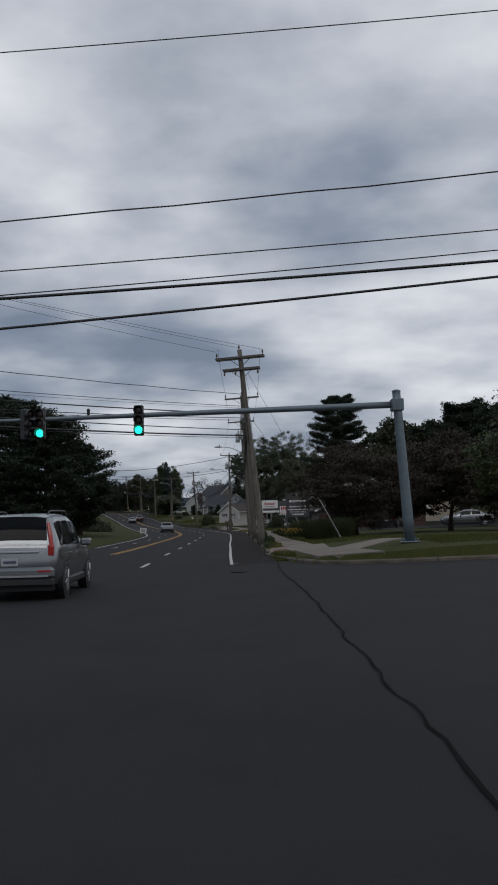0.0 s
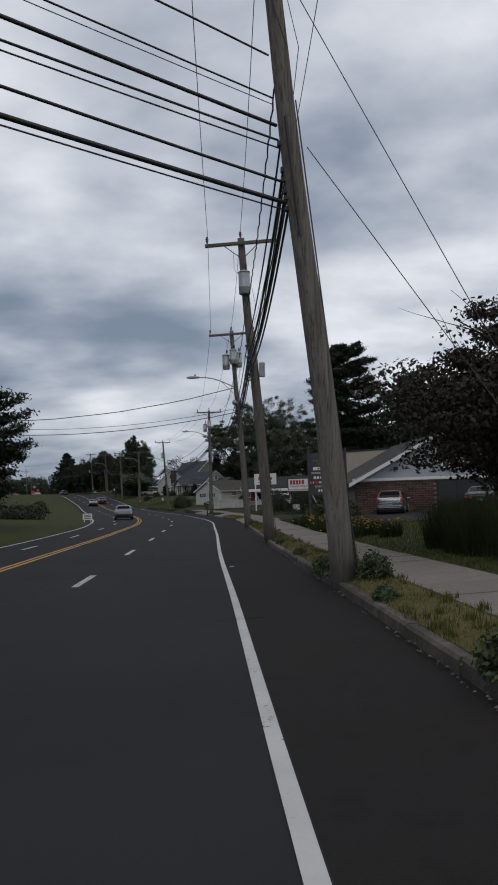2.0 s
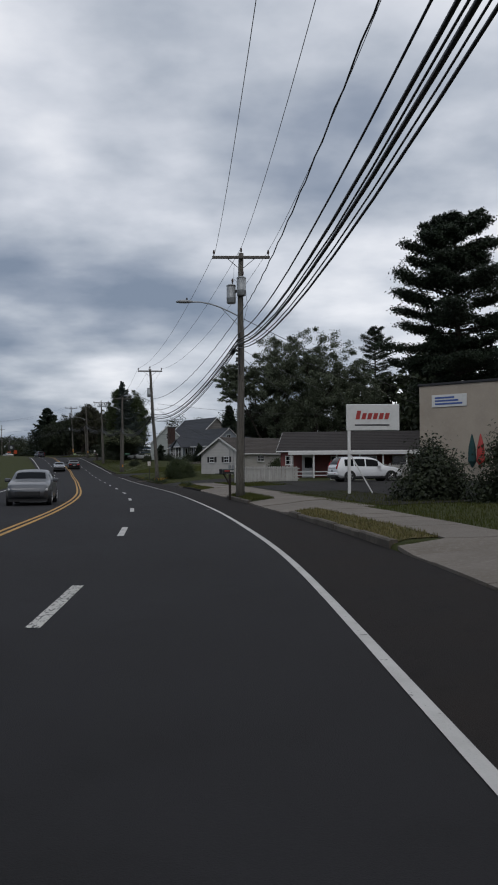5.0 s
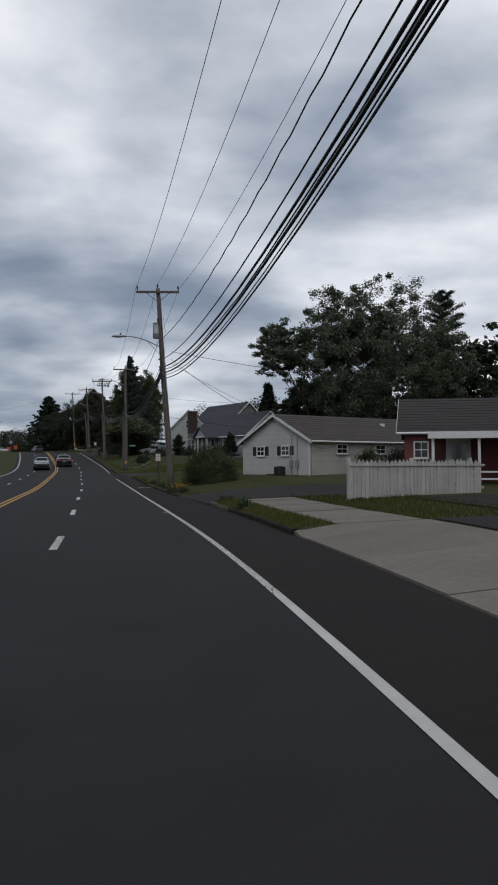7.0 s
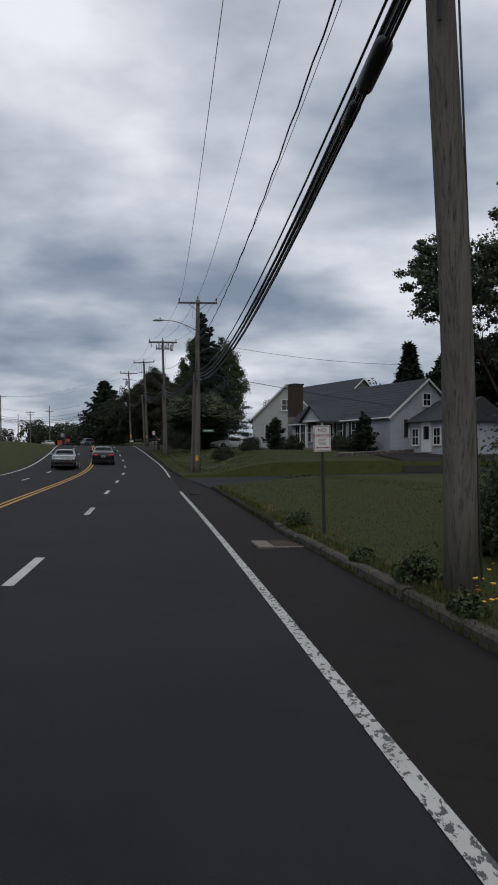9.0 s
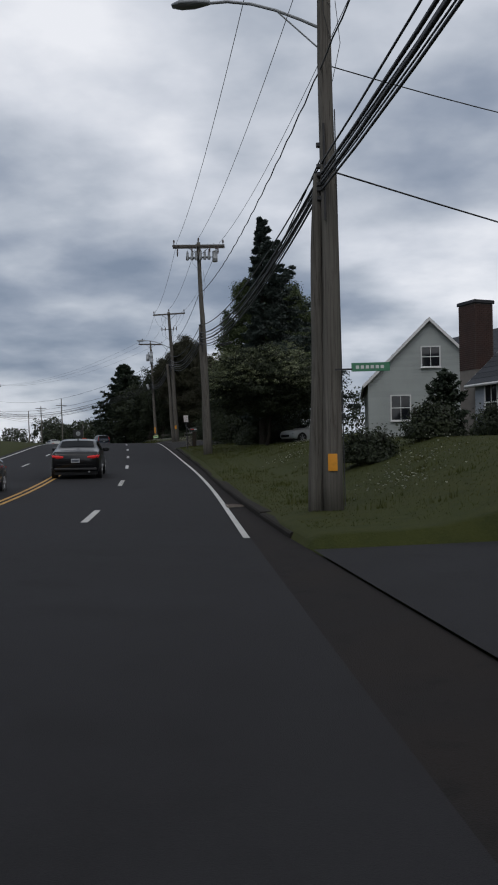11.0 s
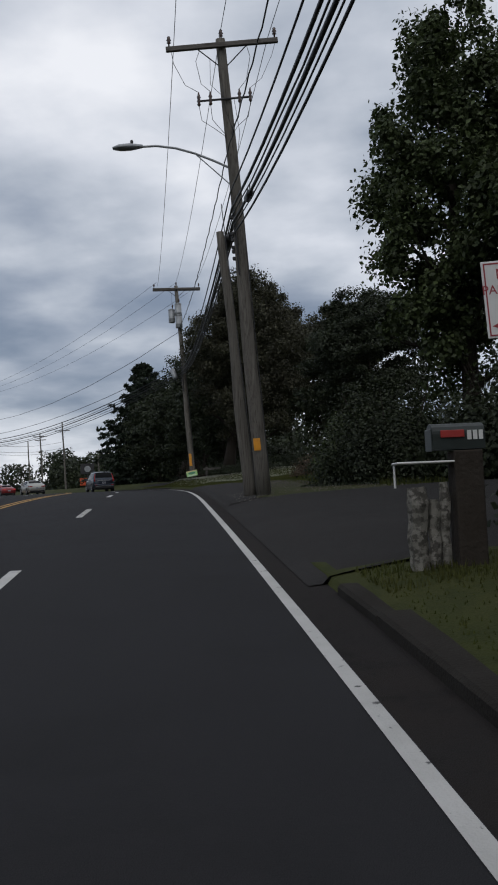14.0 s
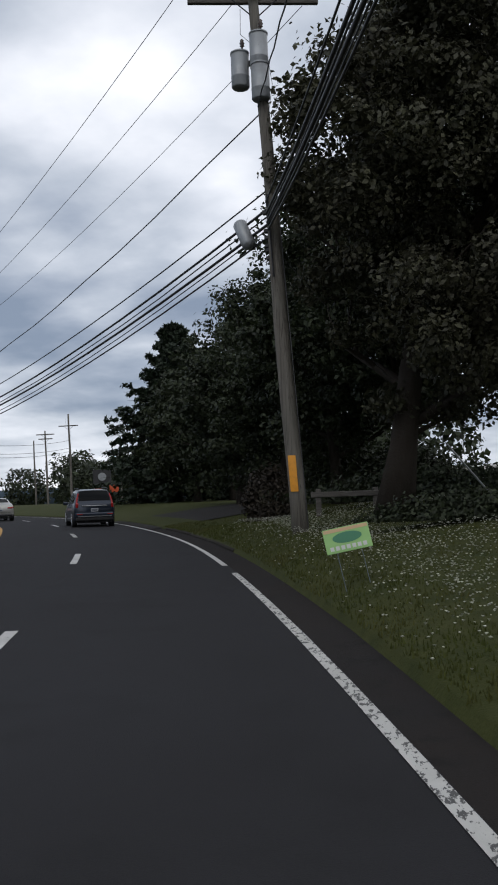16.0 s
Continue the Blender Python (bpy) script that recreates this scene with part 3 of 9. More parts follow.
def corner_kerb(pts, mat, label):
    top = thing("kerb_corner", (pts[0][0], pts[0][1], rz(pts[0][1])), label, "kerb", kind="structure")
    inv = top.matrix_basis.inverted()
    for (x0, y0), (x1, y1) in zip(pts, pts[1:]):
        d = Vector((x1 - x0, y1 - y0, 0)).normalized()
        nrm = Vector((d.y, -d.x, 0))
        mb = Mesh()
        for x, y in ((x0 + d.x * 0.01, y0 + d.y * 0.01), (x1 - d.x * 0.01, y1 - d.y * 0.01)):
            yy, s = where(x, y)
            z = rz(yy) + 0.012 * max(0, s - 1.36) - 0.07
            for a, h in ((0, -0.1), (0, 0.22), (-0.03, 0.255), (-0.20, 0.255), (-0.24, 0.235), (-0.24, -0.1)):
                mb.v.append(tuple(inv @ (Vector((x, y, z + h)) + nrm * a)))
        mb.f += [(k, (k + 1) % 6, (k + 1) % 6 + 6, k + 6) for k in range(6)] + [tuple(range(6))[::-1], tuple(range(6, 12))]
        part("kerb_stone", mb, mat, top)


corner_kerb([(0.60, 36.2), (0.78, 34.4), (1.02, 32.4), (1.33, 30.4), (1.65, 28.9), (2.1, 27.7), (2.9, 27.05), (4.0, 26.85), (5.5, 26.9), (8, 27), (11, 27), (15, 27), (19, 27), (24, 27)], "kerb", K)


def slabs(y0, y1, s0, s1, length, label, dz=0.03, follow=None):
    """Concrete flags of a footpath, each one a piece with a joint round it."""
    top = thing("pavement", at((y0 + y1) / 2, kerb_s(y0) + (s0 + s1) / 2, 0.3), label, "pavement", kind="structure")
    inv = top.matrix_basis.inverted()
    y, rnd = y0, random.Random(int(y0 * 3))
    while y < y1 - 0.1:
        e = min(y + length, y1)
        t = rnd.uniform(-0.008, 0.008)
        mb, cols = Mesh(), [s0 + 0.0, s0 + (s1 - s0) / 3, s0 + (s1 - s0) * 2 / 3, s1]
        for yy in (y + 0.012, (y + e) / 2, e - 0.012):
            for s in [kerb_s(yy) + q for q in cols]:
                mb.v.append(tuple(inv @ at(yy, s, max(rise(yy, s), crown(yy, min(s, kerb_s(yy)))) + dz + t)))
        for i in range(2):
            for k in range(3):
                a = i * 4 + k
                mb.f.append((a, a + 1, a + 5, a + 4))
        o = len(mb.v)
        loop = [0, 1, 2, 3, 7, 11, 10, 9, 8, 4]
        mb.v += [(mb.v[k][0], mb.v[k][1], mb.v[k][2] - 0.07) for k in loop]
        mb.f += [(loop[k], loop[(k - 1) % 10], o + (k - 1) % 10, o + k) for k in range(10)]
        part("slab", mb, "concrete", top)
        y = e


slabs(39.9, 92, 0.82, 2.1, 1.5, "grey-buff concrete footpath with worn joints")
slabs(92, 103.6, 0.05, 2.4, 2.4, "concrete driveway apron crossing the footpath")
slabs(103.6, 115.2, 0.85, 2.2, 1.5, "grey-buff concrete footpath with worn joints")
slabs(115.2, 124.7, 0.05, 2.6, 3.2, "wide concrete driveway apron with few joints")
slabs(124.7, 132.3, 1.15, 2.6, 2.5, "cracked concrete footpath behind the grass island")
slabs(132.3, 144.3, 0.05, 2.8, 3.6, "wide concrete driveway apron with few joints")
slabs(144.3, 156.6, 0.9, 2.7, 1.6, "grey-buff concrete footpath ending at the lawn")


def drape(name, y0, y1, s0, s1, mat, label, dz=0.02, category="driveway", step=1.0, ns=8, lip=0.0):
    ys = list(np.arange(y0, y1, step)) + [y1]
    f0 = s0 if callable(s0) else (lambda y: s0)
    f1 = s1 if callable(s1) else (lambda y: s1)
    return sheet(name, ys, lambda y: [f0(y) + (f1(y) - f0(y)) * k / ns for k in range(ns + 1)], lambda y, s: max(rise(y, s), crown(y, min(s, kerb_s(y)))) + (dz if not lip else 0.01 + (dz - 0.01) * min(1.0, max(0.0, (s - f0(y)) / lip))), mat, label, category)


drape("driveway_1", 92.5, 103.2, 4.4, 26, "asphalt_old", "grey asphalt driveway to the restaurant car park")
drape("car_park", 84, 116, 11, 40, "asphalt_old", "cracked grey asphalt car park", dz=0.035)
drape("car_park_3", 74, 83.9, 6.6, 26, "asphalt_old", "cracked grey asphalt car park before the restaurant", dz=0.035)
drape("car_park_4", 83.9, 92.4, 6.6, 10.95, "asphalt_old", "cracked grey asphalt car park before the restaurant", dz=0.035)
drape("driveway_2", 115.5, 144.5, 4.6, 12, "asphalt_old", "dark asphalt car park entrance")
drape("car_park_2", 124, 153, 7, 40, "asphalt_old", "dark asphalt car park by the red house", dz=0.035)
drape("driveway_3", 157.3, 166.3, lambda y: kerb_s(y) + 0.02, 11, "asphalt_old", "dark patched asphalt driveway with a broken edge")
drape("side_street", 205.8, 219.2, lambda y: kerb_s(y) + 0.02, 55, "asphalt", "dark asphalt residential side street", dz=0.03, category="road")
drape("driveway_4", 218, 228, 14, 30, "asphalt_old", "sloping asphalt driveway of the blue-grey house", dz=0.06)
drape("driveway_5", 271.05, 300.8, 0.3, lambda y: kerb_s(y) + 0.4 + (7.0 if 271.5 < y < 282.6 else 0.4 if y < 286.5 else pull_off(y)) + 0.12 * math.sin(y * 1.7) + 0.06 * math.sin(y * 4.1), "asphalt_old", "crumbling asphalt driveway and gravelly pull-off", dz=0.035, step=0.5, ns=14, lip=1.0)
drape("driveway_6", 331, 342, 0.15, 18, "asphalt_old", "asphalt driveway under the trees", dz=0.025)
drape("verge_dry", 39.4, 92, lambda y: kerb_s(y) + 0.14, lambda y: kerb_s(y) + 0.8, "dry_grass", "dry yellowed grass strip beside the kerb", dz=0.02, category="verge")
drape("verge_dry", 104, 115, lambda y: kerb_s(y) + 0.14, lambda y: kerb_s(y) + 0.87, "dry_grass", "dry yellowed grass strip beside the kerb", dz=0.02, category="verge")
drape("verge_dry", 124.9, 132.1, lambda y: kerb_s(y) + 0.14, lambda y: kerb_s(y) + 1.1, "grass", "dry yellowed grass strip beside the kerb", dz=0.02, category="verge")


def poured(name, quad, label, mat="concrete", dz=0.035, n=8):
    """A four-cornered poured slab that follows the ground."""
    a, b, c, d = [Vector((x, y, 0)) for x, y in quad]
    mb = Mesh()
    for i in range(n + 1):
        for k in range(n + 1):
            p = a.lerp(b, k / n).lerp(d.lerp(c, k / n), i / n)
            yy, q = where(p.x, p.y)
            mb.v.append((p.x, p.y, rz(yy) + max(rise(yy, q), -0.02 if q < kerb_s(yy) + 0.4 else 0.0) + dz))
    w = n + 1
    mb.f += [(i * w + k, i * w + k + 1, (i + 1) * w + k + 1, (i + 1) * w + k) for i in range(n) for k in range(n)]
    loop = [k for k in range(w)] + [i * w + n for i in range(1, w)] + [n * w + k for k in range(n - 1, -1, -1)] + [i * w for i in range(n - 1, 0, -1)]
    o = len(mb.v)
    mb.v += [(mb.v[k][0], mb.v[k][1], mb.v[k][2] - 0.12) for k in loop]
    m = len(loop)
    mb.f += [(loop[(k + 1) % m], loop[k], o + k, o + (k + 1) % m) for k in range(m)]
    return tagged(part(name, mb, mat), label, "pavement", "", "structure")


poured("pavement_ramp", [(0.68, 35.1), (1.68, 35.0), (1.68, 39.5), (0.70, 38.9)], "buff concrete kerb ramp of the footpath")
poured("pavement_corner", [(1.66, 35.0), (3.0, 34.6), (3.25, 40.3), (1.66, 39.8)], "buff concrete footpath corner")
poured("pavement_ramp", [(2.1, 28.35), (4.0, 27.2), (3.0, 34.7), (1.72, 35.05)], "buff concrete corner ramp down to the side street")
poured("pavement_spur", [(3.0, 33.6), (3.6, 30.2), (6.2, 36.0), (5.6, 38.8)], "short concrete spur beside the corner ramp")
poured("tactile_paving", [(0.90, 35.55), (1.46, 35.75), (1.48, 37.05), (0.95, 36.9)], "worn brick-red tactile pad on the kerb ramp", "tactile", 0.047, 4)


# ---- utility poles and overhead lines ----
# height on the pole, radius, sag share and wobble of each cable in the low bundle
BUNDLE = ((6.85, 0.018, 0.9, 0.0), (6.45, 0.030, 1.0, 0.0), (6.30, 0.016, 1.04, 0.012), (6.12, 0.034, 1.0, 0.0), (6.02, 0.014, 1.08, 0.0), (5.85, 0.022, 1.06, 0.0))

def lamp_on(pole, p, reach, mat_head="grey_metal"):
    """A cobra-head street lamp on a curved arm, from the shaft point p, reaching to the road."""
    r = Vector(reach)
    pts = [p + r * k + Vector((0, 0, 0.75 * math.sin(k * math.pi * 0.55) * r.length / 2.4)) for k in (0, 0.2, 0.4, 0.6, 0.8, 1.0)]
    arm = part("lamp_arm", Mesh().tube(pts, 0.03, 8), "grey_metal", pole)
    part("lamp_brace", Mesh().tube([p + Vector((0, 0, -0.45)), pts[2]], 0.015, 6), "grey_metal", pole)
    d = (pts[-1] - pts[-2]).normalized()
    d = Vector((d.x, d.y, 0)).normalized()
    q = Vector((0, 0, 1)).cross(d)
    mb, c = Mesh(), pts[-1]
    rows = [(-0.12, 0.05, 0.05), (0.0, 0.09, 0.07), (0.2, 0.15, 0.10), (0.45, 0.15, 0.09), (0.62, 0.07, 0.04)]
    for a, w, h in rows:
        for k in range(10):
            u = 2 * math.pi * k / 10
            mb.v.append(tuple(c + d * a + q * (w * math.cos(u)) + Vector((0, 0, h * math.sin(u) * (1 if math.sin(u) > 0 else 0.6)))))
    for i in range(4):
        for k in range(10):
            a, b = i * 10 + k, i * 10 + (k + 1) % 10
            mb.f.append((a, b, b + 10, a + 10))
    mb.f += [tuple(range(10))[::-1], tuple(range(40, 50))]
    head = part("lamp_head", mb, mat_head, pole, "grey cobra-head lamp", True)
    part("photocell", Mesh().lathe(c + d * 0.15 + Vector((0, 0, 0.09)), [(0.035, 0), (0.04, 0.05), (0.03, 0.09)], 10), "black", head)


def insulator(p, up=1.0):
    mb = Mesh().lathe(p, [(0.02, 0), (0.02, 0.08 * up), (0.055, 0.10 * up), (0.03, 0.13 * up), (0.06, 0.16 * up), (0.035, 0.20 * up), (0.045, 0.23 * up), (0.02, 0.26 * up)], 10)
    return mb


def can(pole, p, r=0.2, h=0.75):
    """A pole-mounted transformer can with lid, bushing and bracket."""
    t = part("transformer", Mesh().lathe(p, [(r * 0.9, 0), (r, 0.03), (r, h * 0.3), (r * 1.02, h * 0.31), (r * 1.02, h * 0.34), (r, h * 0.35), (r, h)], 18), "grey_metal", pole, "grey steel transformer can", True)
    part("transformer_lid", Mesh().lathe(p + Vector((0, 0, h)), [(r * 1.05, 0), (r * 1.05, 0.04), (r * 0.6, 0.09), (0.03, 0.11)], 18), "grey_metal", t, "", True)
    part("bushing", insulator(p + Vector((0.06, 0, h + 0.09))), "insulator", t, "", True)


def utility_pole(base, top, radius=0.17, arm=2.5, arm_yaw=0.0, label="", arm_drop=0.22, second=False, cans=(), lamp=None, pins=True, cap_r=None, marker=False, arm_tilt=0.0, wide=False, cutouts=False, low=(), under=0.0):
    base, top = Vector(base), Vector(top)
    pole = thing("utility_pole", base, label, "utility pole", "roadside utility poles")
    t = top - base
    n, rnd = 14, random.Random(int(base.y * 7))
    rads = [radius * (1.06 - 0.42 * k / (n - 1)) * rnd.uniform(0.985, 1.015) for k in range(n)]
    pts = [t * (k / (n - 1)) + Vector((0.02 * math.sin(k * 0.7 + base.y), 0.02 * math.cos(k * 0.9), -0.4 if k == 0 else 0)) for k in range(n)]
    part("shaft", Mesh().tube(pts, rads, 16), "pole_wood", pole, smooth=True)

    def along(h):
        return t * (h / t.length)

    # ground wire strip down the side
    part("ground_strip", Mesh().tube([along(h) + Vector((radius * (1.06 - 0.42 * h / t.length) + 0.008, -0.03, 0)) for h in (0.1, 2.5, 5, 7.5)], 0.012, 5), "bare_wire", pole)
    u = Vector((math.cos(arm_yaw), math.sin(arm_yaw), math.tan(arm_tilt)))
    if arm:
        for j, drop in enumerate((arm_drop, arm_drop + 0.62) if second else (arm_drop,)):
            half = arm / 2 if j == 0 else arm * 0.38
            c = along(t.length - drop) + Vector((-math.sin(arm_yaw), math.cos(arm_yaw), 0)) * (-(radius * 0.7 + 0.05))
            m = Matrix.Translation(c) @ Matrix.Rotation(arm_yaw, 4, "Z") @ Matrix.Rotation(-arm_tilt, 4, "Y")
            part("crossarm", Mesh().box((-half, -0.05, -0.06), (half, 0.05, 0.06), m, 0.012), "arm_wood", pole)
            if second or wide:
                m2 = Matrix.Translation(c + Vector((-math.sin(arm_yaw), math.cos(arm_yaw), 0)) * (2 * radius * 0.7 + 0.1)) @ Matrix.Rotation(arm_yaw, 4, "Z") @ Matrix.Rotation(-arm_tilt, 4, "Y")
                part("crossarm", Mesh().box((-half, -0.05, -0.06), (half, 0.05, 0.06), m2, 0.012), "arm_wood", pole)
            for sgn in (-1, 1):
                part("arm_brace", Mesh().tube([c + u * (0.62 * sgn) + Vector((0, 0, -0.03)), along(t.length - drop - 0.5)], 0.014, 6), "dark_metal", pole)
            if pins:
                for q in ((-0.94, 0.94) if j == 0 else (-0.9, -0.3, 0.9)):
                    part("insulator", insulator(c + u * (half * q) + Vector((0, 0, 0.06 if j == 0 else -0.06)), 1.0 if j == 0 else -1.0), "insulator", pole, "", True)
        if pins:
            part("insulator", insulator(t + Vector((0.0, 0, -0.02))), "insulator", pole, "", True)
    for (dx, h) in cans:
        can(pole, along(h) + Vector((dx, -0.18 if abs(dx) < 0.2 else 0, 0)))
        part("bracket", Mesh().box((-0.03, -0.03, 0), (0.03, 0.03, 0.1), Matrix.Translation(along(h + 0.5) + Vector((dx * 0.5, 0, 0)))), "dark_metal", pole)
        if abs(dx) > 0.2:
            part("bracket_bar", Mesh().tube([along(h + 0.5), along(h + 0.5) + Vector((dx * 0.7, 0, 0))], 0.03, 6), "dark_metal", pole)
    if lamp:
        lamp_on(pole, along(lamp[0]), lamp[1])
    # cable clamps
    for h in BUNDLE:
        if h[0] < t.length - 1:
            part("clamp", Mesh().box((-0.21, -0.05, -0.04), (0.05, 0.05, 0.04), Matrix.Translation(along(h[0])), 0.01), "dark_metal", pole)
    if cutouts:
        # two rows of fuse cutouts, an arrester and a small can on a bracket under the arm
        c = along(t.length - 0.85)
        part("bracket_bar", Mesh().box((-0.62, -0.24, -0.04), (0.62, -0.16, 0.04), Matrix.Translation(c), 0.01), "dark_metal", pole)
        for k, q in enumerate((-0.58, -0.34, -0.12, 0.12, 0.34, 0.56)):
            o = c + Vector((q, -0.27, 0))
            part("fuse_cutout", insulator(o + Vector((0, 0, 0.12)), 1.1 if k % 2 else 0.9), "insulator", pole, "", True)
            part("switch_tank", Mesh().lathe(o + Vector((0, 0, -0.14)), [(0.05, 0), (0.085, 0.03), (0.085, 0.20), (0.05, 0.24), (0.075, 0.28), (0.05, 0.32), (0.07, 0.36), (0.03, 0.46)], 12), "grey_metal", pole, "", True)
            part("fuse_tube", Mesh().tube([o + Vector((0, -0.04, 0.34)), o + Vector((0.03 * (-1) ** k, -0.13, -0.16))], 0.022, 7), "grey_metal", pole)
            part("jumper", Mesh().tube([o + Vector((0, 0, 0.36)), o + Vector((0.08, 0.1, 0.6)), o + Vector((q * 0.5, 0.12, 0.75))], 0.006, 4, False), "cable", pole)
        for q, drop in ((-1.1, 0.5), (-0.33, 0.3), (0.62, 0.35), (1.06, 0.42)):
            o = along(t.length - arm_drop) + Vector((q, -0.2, -0.05))
            part("arrester", Mesh().lathe(o, [(0.02, 0), (0.035, -0.05), (0.028, -0.12), (0.045, -0.16), (0.03, -0.22), (0.045, -0.27), (0.02, -drop)], 9), "insulator", pole, "", True)
        can(pole, c + Vector((0.85, -0.05, -0.22)), 0.14, 0.5)
        part("bracket", Mesh().tube([c + Vector((0.5, -0.18, 0)), c + Vector((0.8, -0.06, 0.05))], 0.025, 6), "dark_metal", pole)
    if under:
        # a short bracket of arresters below the arm, with jumpers looped to the line
        c = along(t.length - under) + Vector((0, -radius, 0))
        part("bracket_bar", Mesh().tube([c - u * 0.66, c + u * 0.62], 0.026, 6), "dark_metal", pole)
        for q in (-0.64, -0.36, 0.34, 0.60):
            o = c + u * q
            part("arrester", Mesh().lathe(o + Vector((0, 0, -0.12)), [(0.02, 0), (0.045, 0.03), (0.03, 0.08), (0.05, 0.12), (0.03, 0.17), (0.05, 0.21), (0.03, 0.26), (0.015, 0.34)], 9), "insulator", pole, "", True)
        for q, e in ((-0.64, -0.9), (-0.36, -0.4), (0.34, 0.45), (0.60, 0.95)):
            a0, a1 = along(t.length - arm_drop) + u * (e * arm / 2), c + u * q + Vector((0, 0, 0.22))
            part("jumper", Mesh().tube([a0, a0.lerp(a1, 0.35) + Vector((0.16 * (1 if q > 0 else -1), -0.1, 0.05)), a0.lerp(a1, 0.75) + Vector((0.14 * (1 if q > 0 else -1), -0.1, -0.1)), a1], 0.007, 4, False), "cable", pole)
            part("jumper", Mesh().tube([c + u * q + Vector((0, 0, -0.12)), c + u * (q * 0.9) + Vector((0, -0.05, -0.5)), c + u * (q * 0.45) + Vector((0, -0.06, -0.72)), along(t.length - under - 0.9)], 0.007, 4, False), "cable", pole)
    # loose jumper wires and a riser down the side
    for k in range(3 if arm else 0):
        a0, a1 = along(t.length - 0.5 - 0.5 * k), along(t.length - 1.6 - 0.7 * k)
        part("jumper", Mesh().tube([a0 + Vector((-0.3 + 0.25 * k, -0.1, 0)), a0.lerp(a1, 0.5) + Vector((-0.32 + 0.3 * k, -0.22, -0.1)), a1 + Vector((0.12, -0.1, 0))], 0.006, 4, False), "cable", pole)
    if arm:
        part("riser_conduit", Mesh().tube([along(h) + Vector((-0.06, -(radius * (1.06 - 0.42 * h / t.length) + 0.018), 0)) for h in (5.4, 6.1, 7.2)], 0.022, 6), "dark_metal", pole)
    for (dx, h, hh) in low:
        part("terminal_box", Mesh().box((-0.1, -0.08, 0), (0.1, 0.08, hh), Matrix.Translation(along(h) + Vector((dx, -0.05, 0))), 0.02), "grey_metal", pole, "grey cable terminal box")
    if marker:
        r, mb = radius * 1.06 + 0.01, Mesh()
        for k in range(9):
            a = radians(-90 + marker[2] if len(marker) > 2 else -95) + (k / 8 - 0.5) * 0.9
            for z in (0, 0.03, marker[1] - 0.03, marker[1]):
                e = 0.004 if z in (0, marker[1]) else 0.0
                mb.v.append(tuple(along(marker[0] + z) + Vector(((r - e) * math.cos(a), (r - e) * math.sin(a), 0))))
        mb.f += [(4 * k + j, 4 * k + 4 + j, 4 * k + 5 + j, 4 * k + 1 + j) for k in range(8) for j in range(3)]
        part("reflector", mb, "marker", pole, "orange plastic reflector plate", True)
    return pole


def gz(x, y):
    yy, s = where(x, y)
    return rz(yy) + rise(yy, s)


# base x, y; top x, y, z
POLES = {
    1: (0.72, 49.4, -0.30, 48.4, 10.85), 2: (0.42, 67.1, -0.32, 66.3, 10.8), 3: (0.10, 85.8, -0.52, 85.0, 11.05),
    4: (-2.62, 129.2, -2.55, 128.4, 10.95), 5: (-9.85, 175.4, -10.43, 174.1, 10.95), 6: (-18.70, 224.0, -18.75, 223.8, 12.25),
    7: (-25.72, 254.9, -26.1, 254.4, 13.92), 8: (-32.98, 284.4, -33.35, 283.2, 15.2), 9: (-41.45, 315.8, -42.1, 316.2, 17.15),
}


def pole_ends(i):
    bx, by, tx, ty, tz = POLES[i]
    return Vector((bx, by, gz(bx, by) - 0.02)), Vector((tx, ty, tz))


WOOD = "weathered brown wooden utility pole with crossarm, leaning slightly"
utility_pole(*pole_ends(1), radius=0.19, arm=2.62, second=True, arm_drop=0.44, label="thick weathered wooden utility pole with double crossarms, leaning", arm_yaw=-0.12, arm_tilt=0.05)
utility_pole(*pole_ends(2), radius=0.185, cans=((-0.05, 8.6),), low=((0.27, 5.75, 0.5),), label="weathered wooden utility pole with a single transformer", arm_tilt=0.06)
utility_pole(*pole_ends(3), radius=0.165, cans=((-0.46, 8.75), (-0.04, 9.0), (0.22, 8.85)), lamp=(7.7, (-2.1, 0.0, 0.0)), label="wooden utility pole with three transformers and a street lamp", arm_tilt=0.05)
utility_pole(*pole_ends(4), radius=0.17, cans=((-0.42, 8.5), (0.02, 8.8)), lamp=(7.9, (-2.2, 0.0, 0.0)), label="wooden utility pole with two transformers and a street lamp")
utility_pole(*pole_ends(5), radius=0.165, arm=2.25, cans=((-0.23, 7.95),), lamp=(7.45, (-2.0, 0.0, 0.0)), label="wooden utility pole with one transformer and a street lamp", arm_yaw=0.05)
utility_pole(*pole_ends(6), radius=0.18, arm=2.5, lamp=(9.0, (-2.3, 0.1, 0.0)), label="wooden utility pole with street lamp, doubled by an old stub pole", arm_yaw=0.1, marker=(0.75, 0.32))
utility_pole(*pole_ends(7), radius=0.155, arm=2.75, cans=(), cutouts=True, label="wooden utility pole crowded with fuse cutouts", arm_yaw=0.12, wide=True)
utility_pole(*pole_ends(8), radius=0.18, arm=2.7, lamp=(8.0, (-2.3, -0.2, 0.0)), label="wooden utility pole with street lamp beside a stub pole", arm_yaw=0.2, marker=(1.12, 0.30), arm_tilt=0.07, under=1.5)
utility_pole(*pole_ends(9), radius=0.17, arm=2.9, cans=((-0.45, 9.7), (0.02, 10.0), (0.0, 9.3)), label="wooden utility pole with transformers and an orange marker", arm_yaw=0.25, wide=True, marker=(0.85, 0.75))
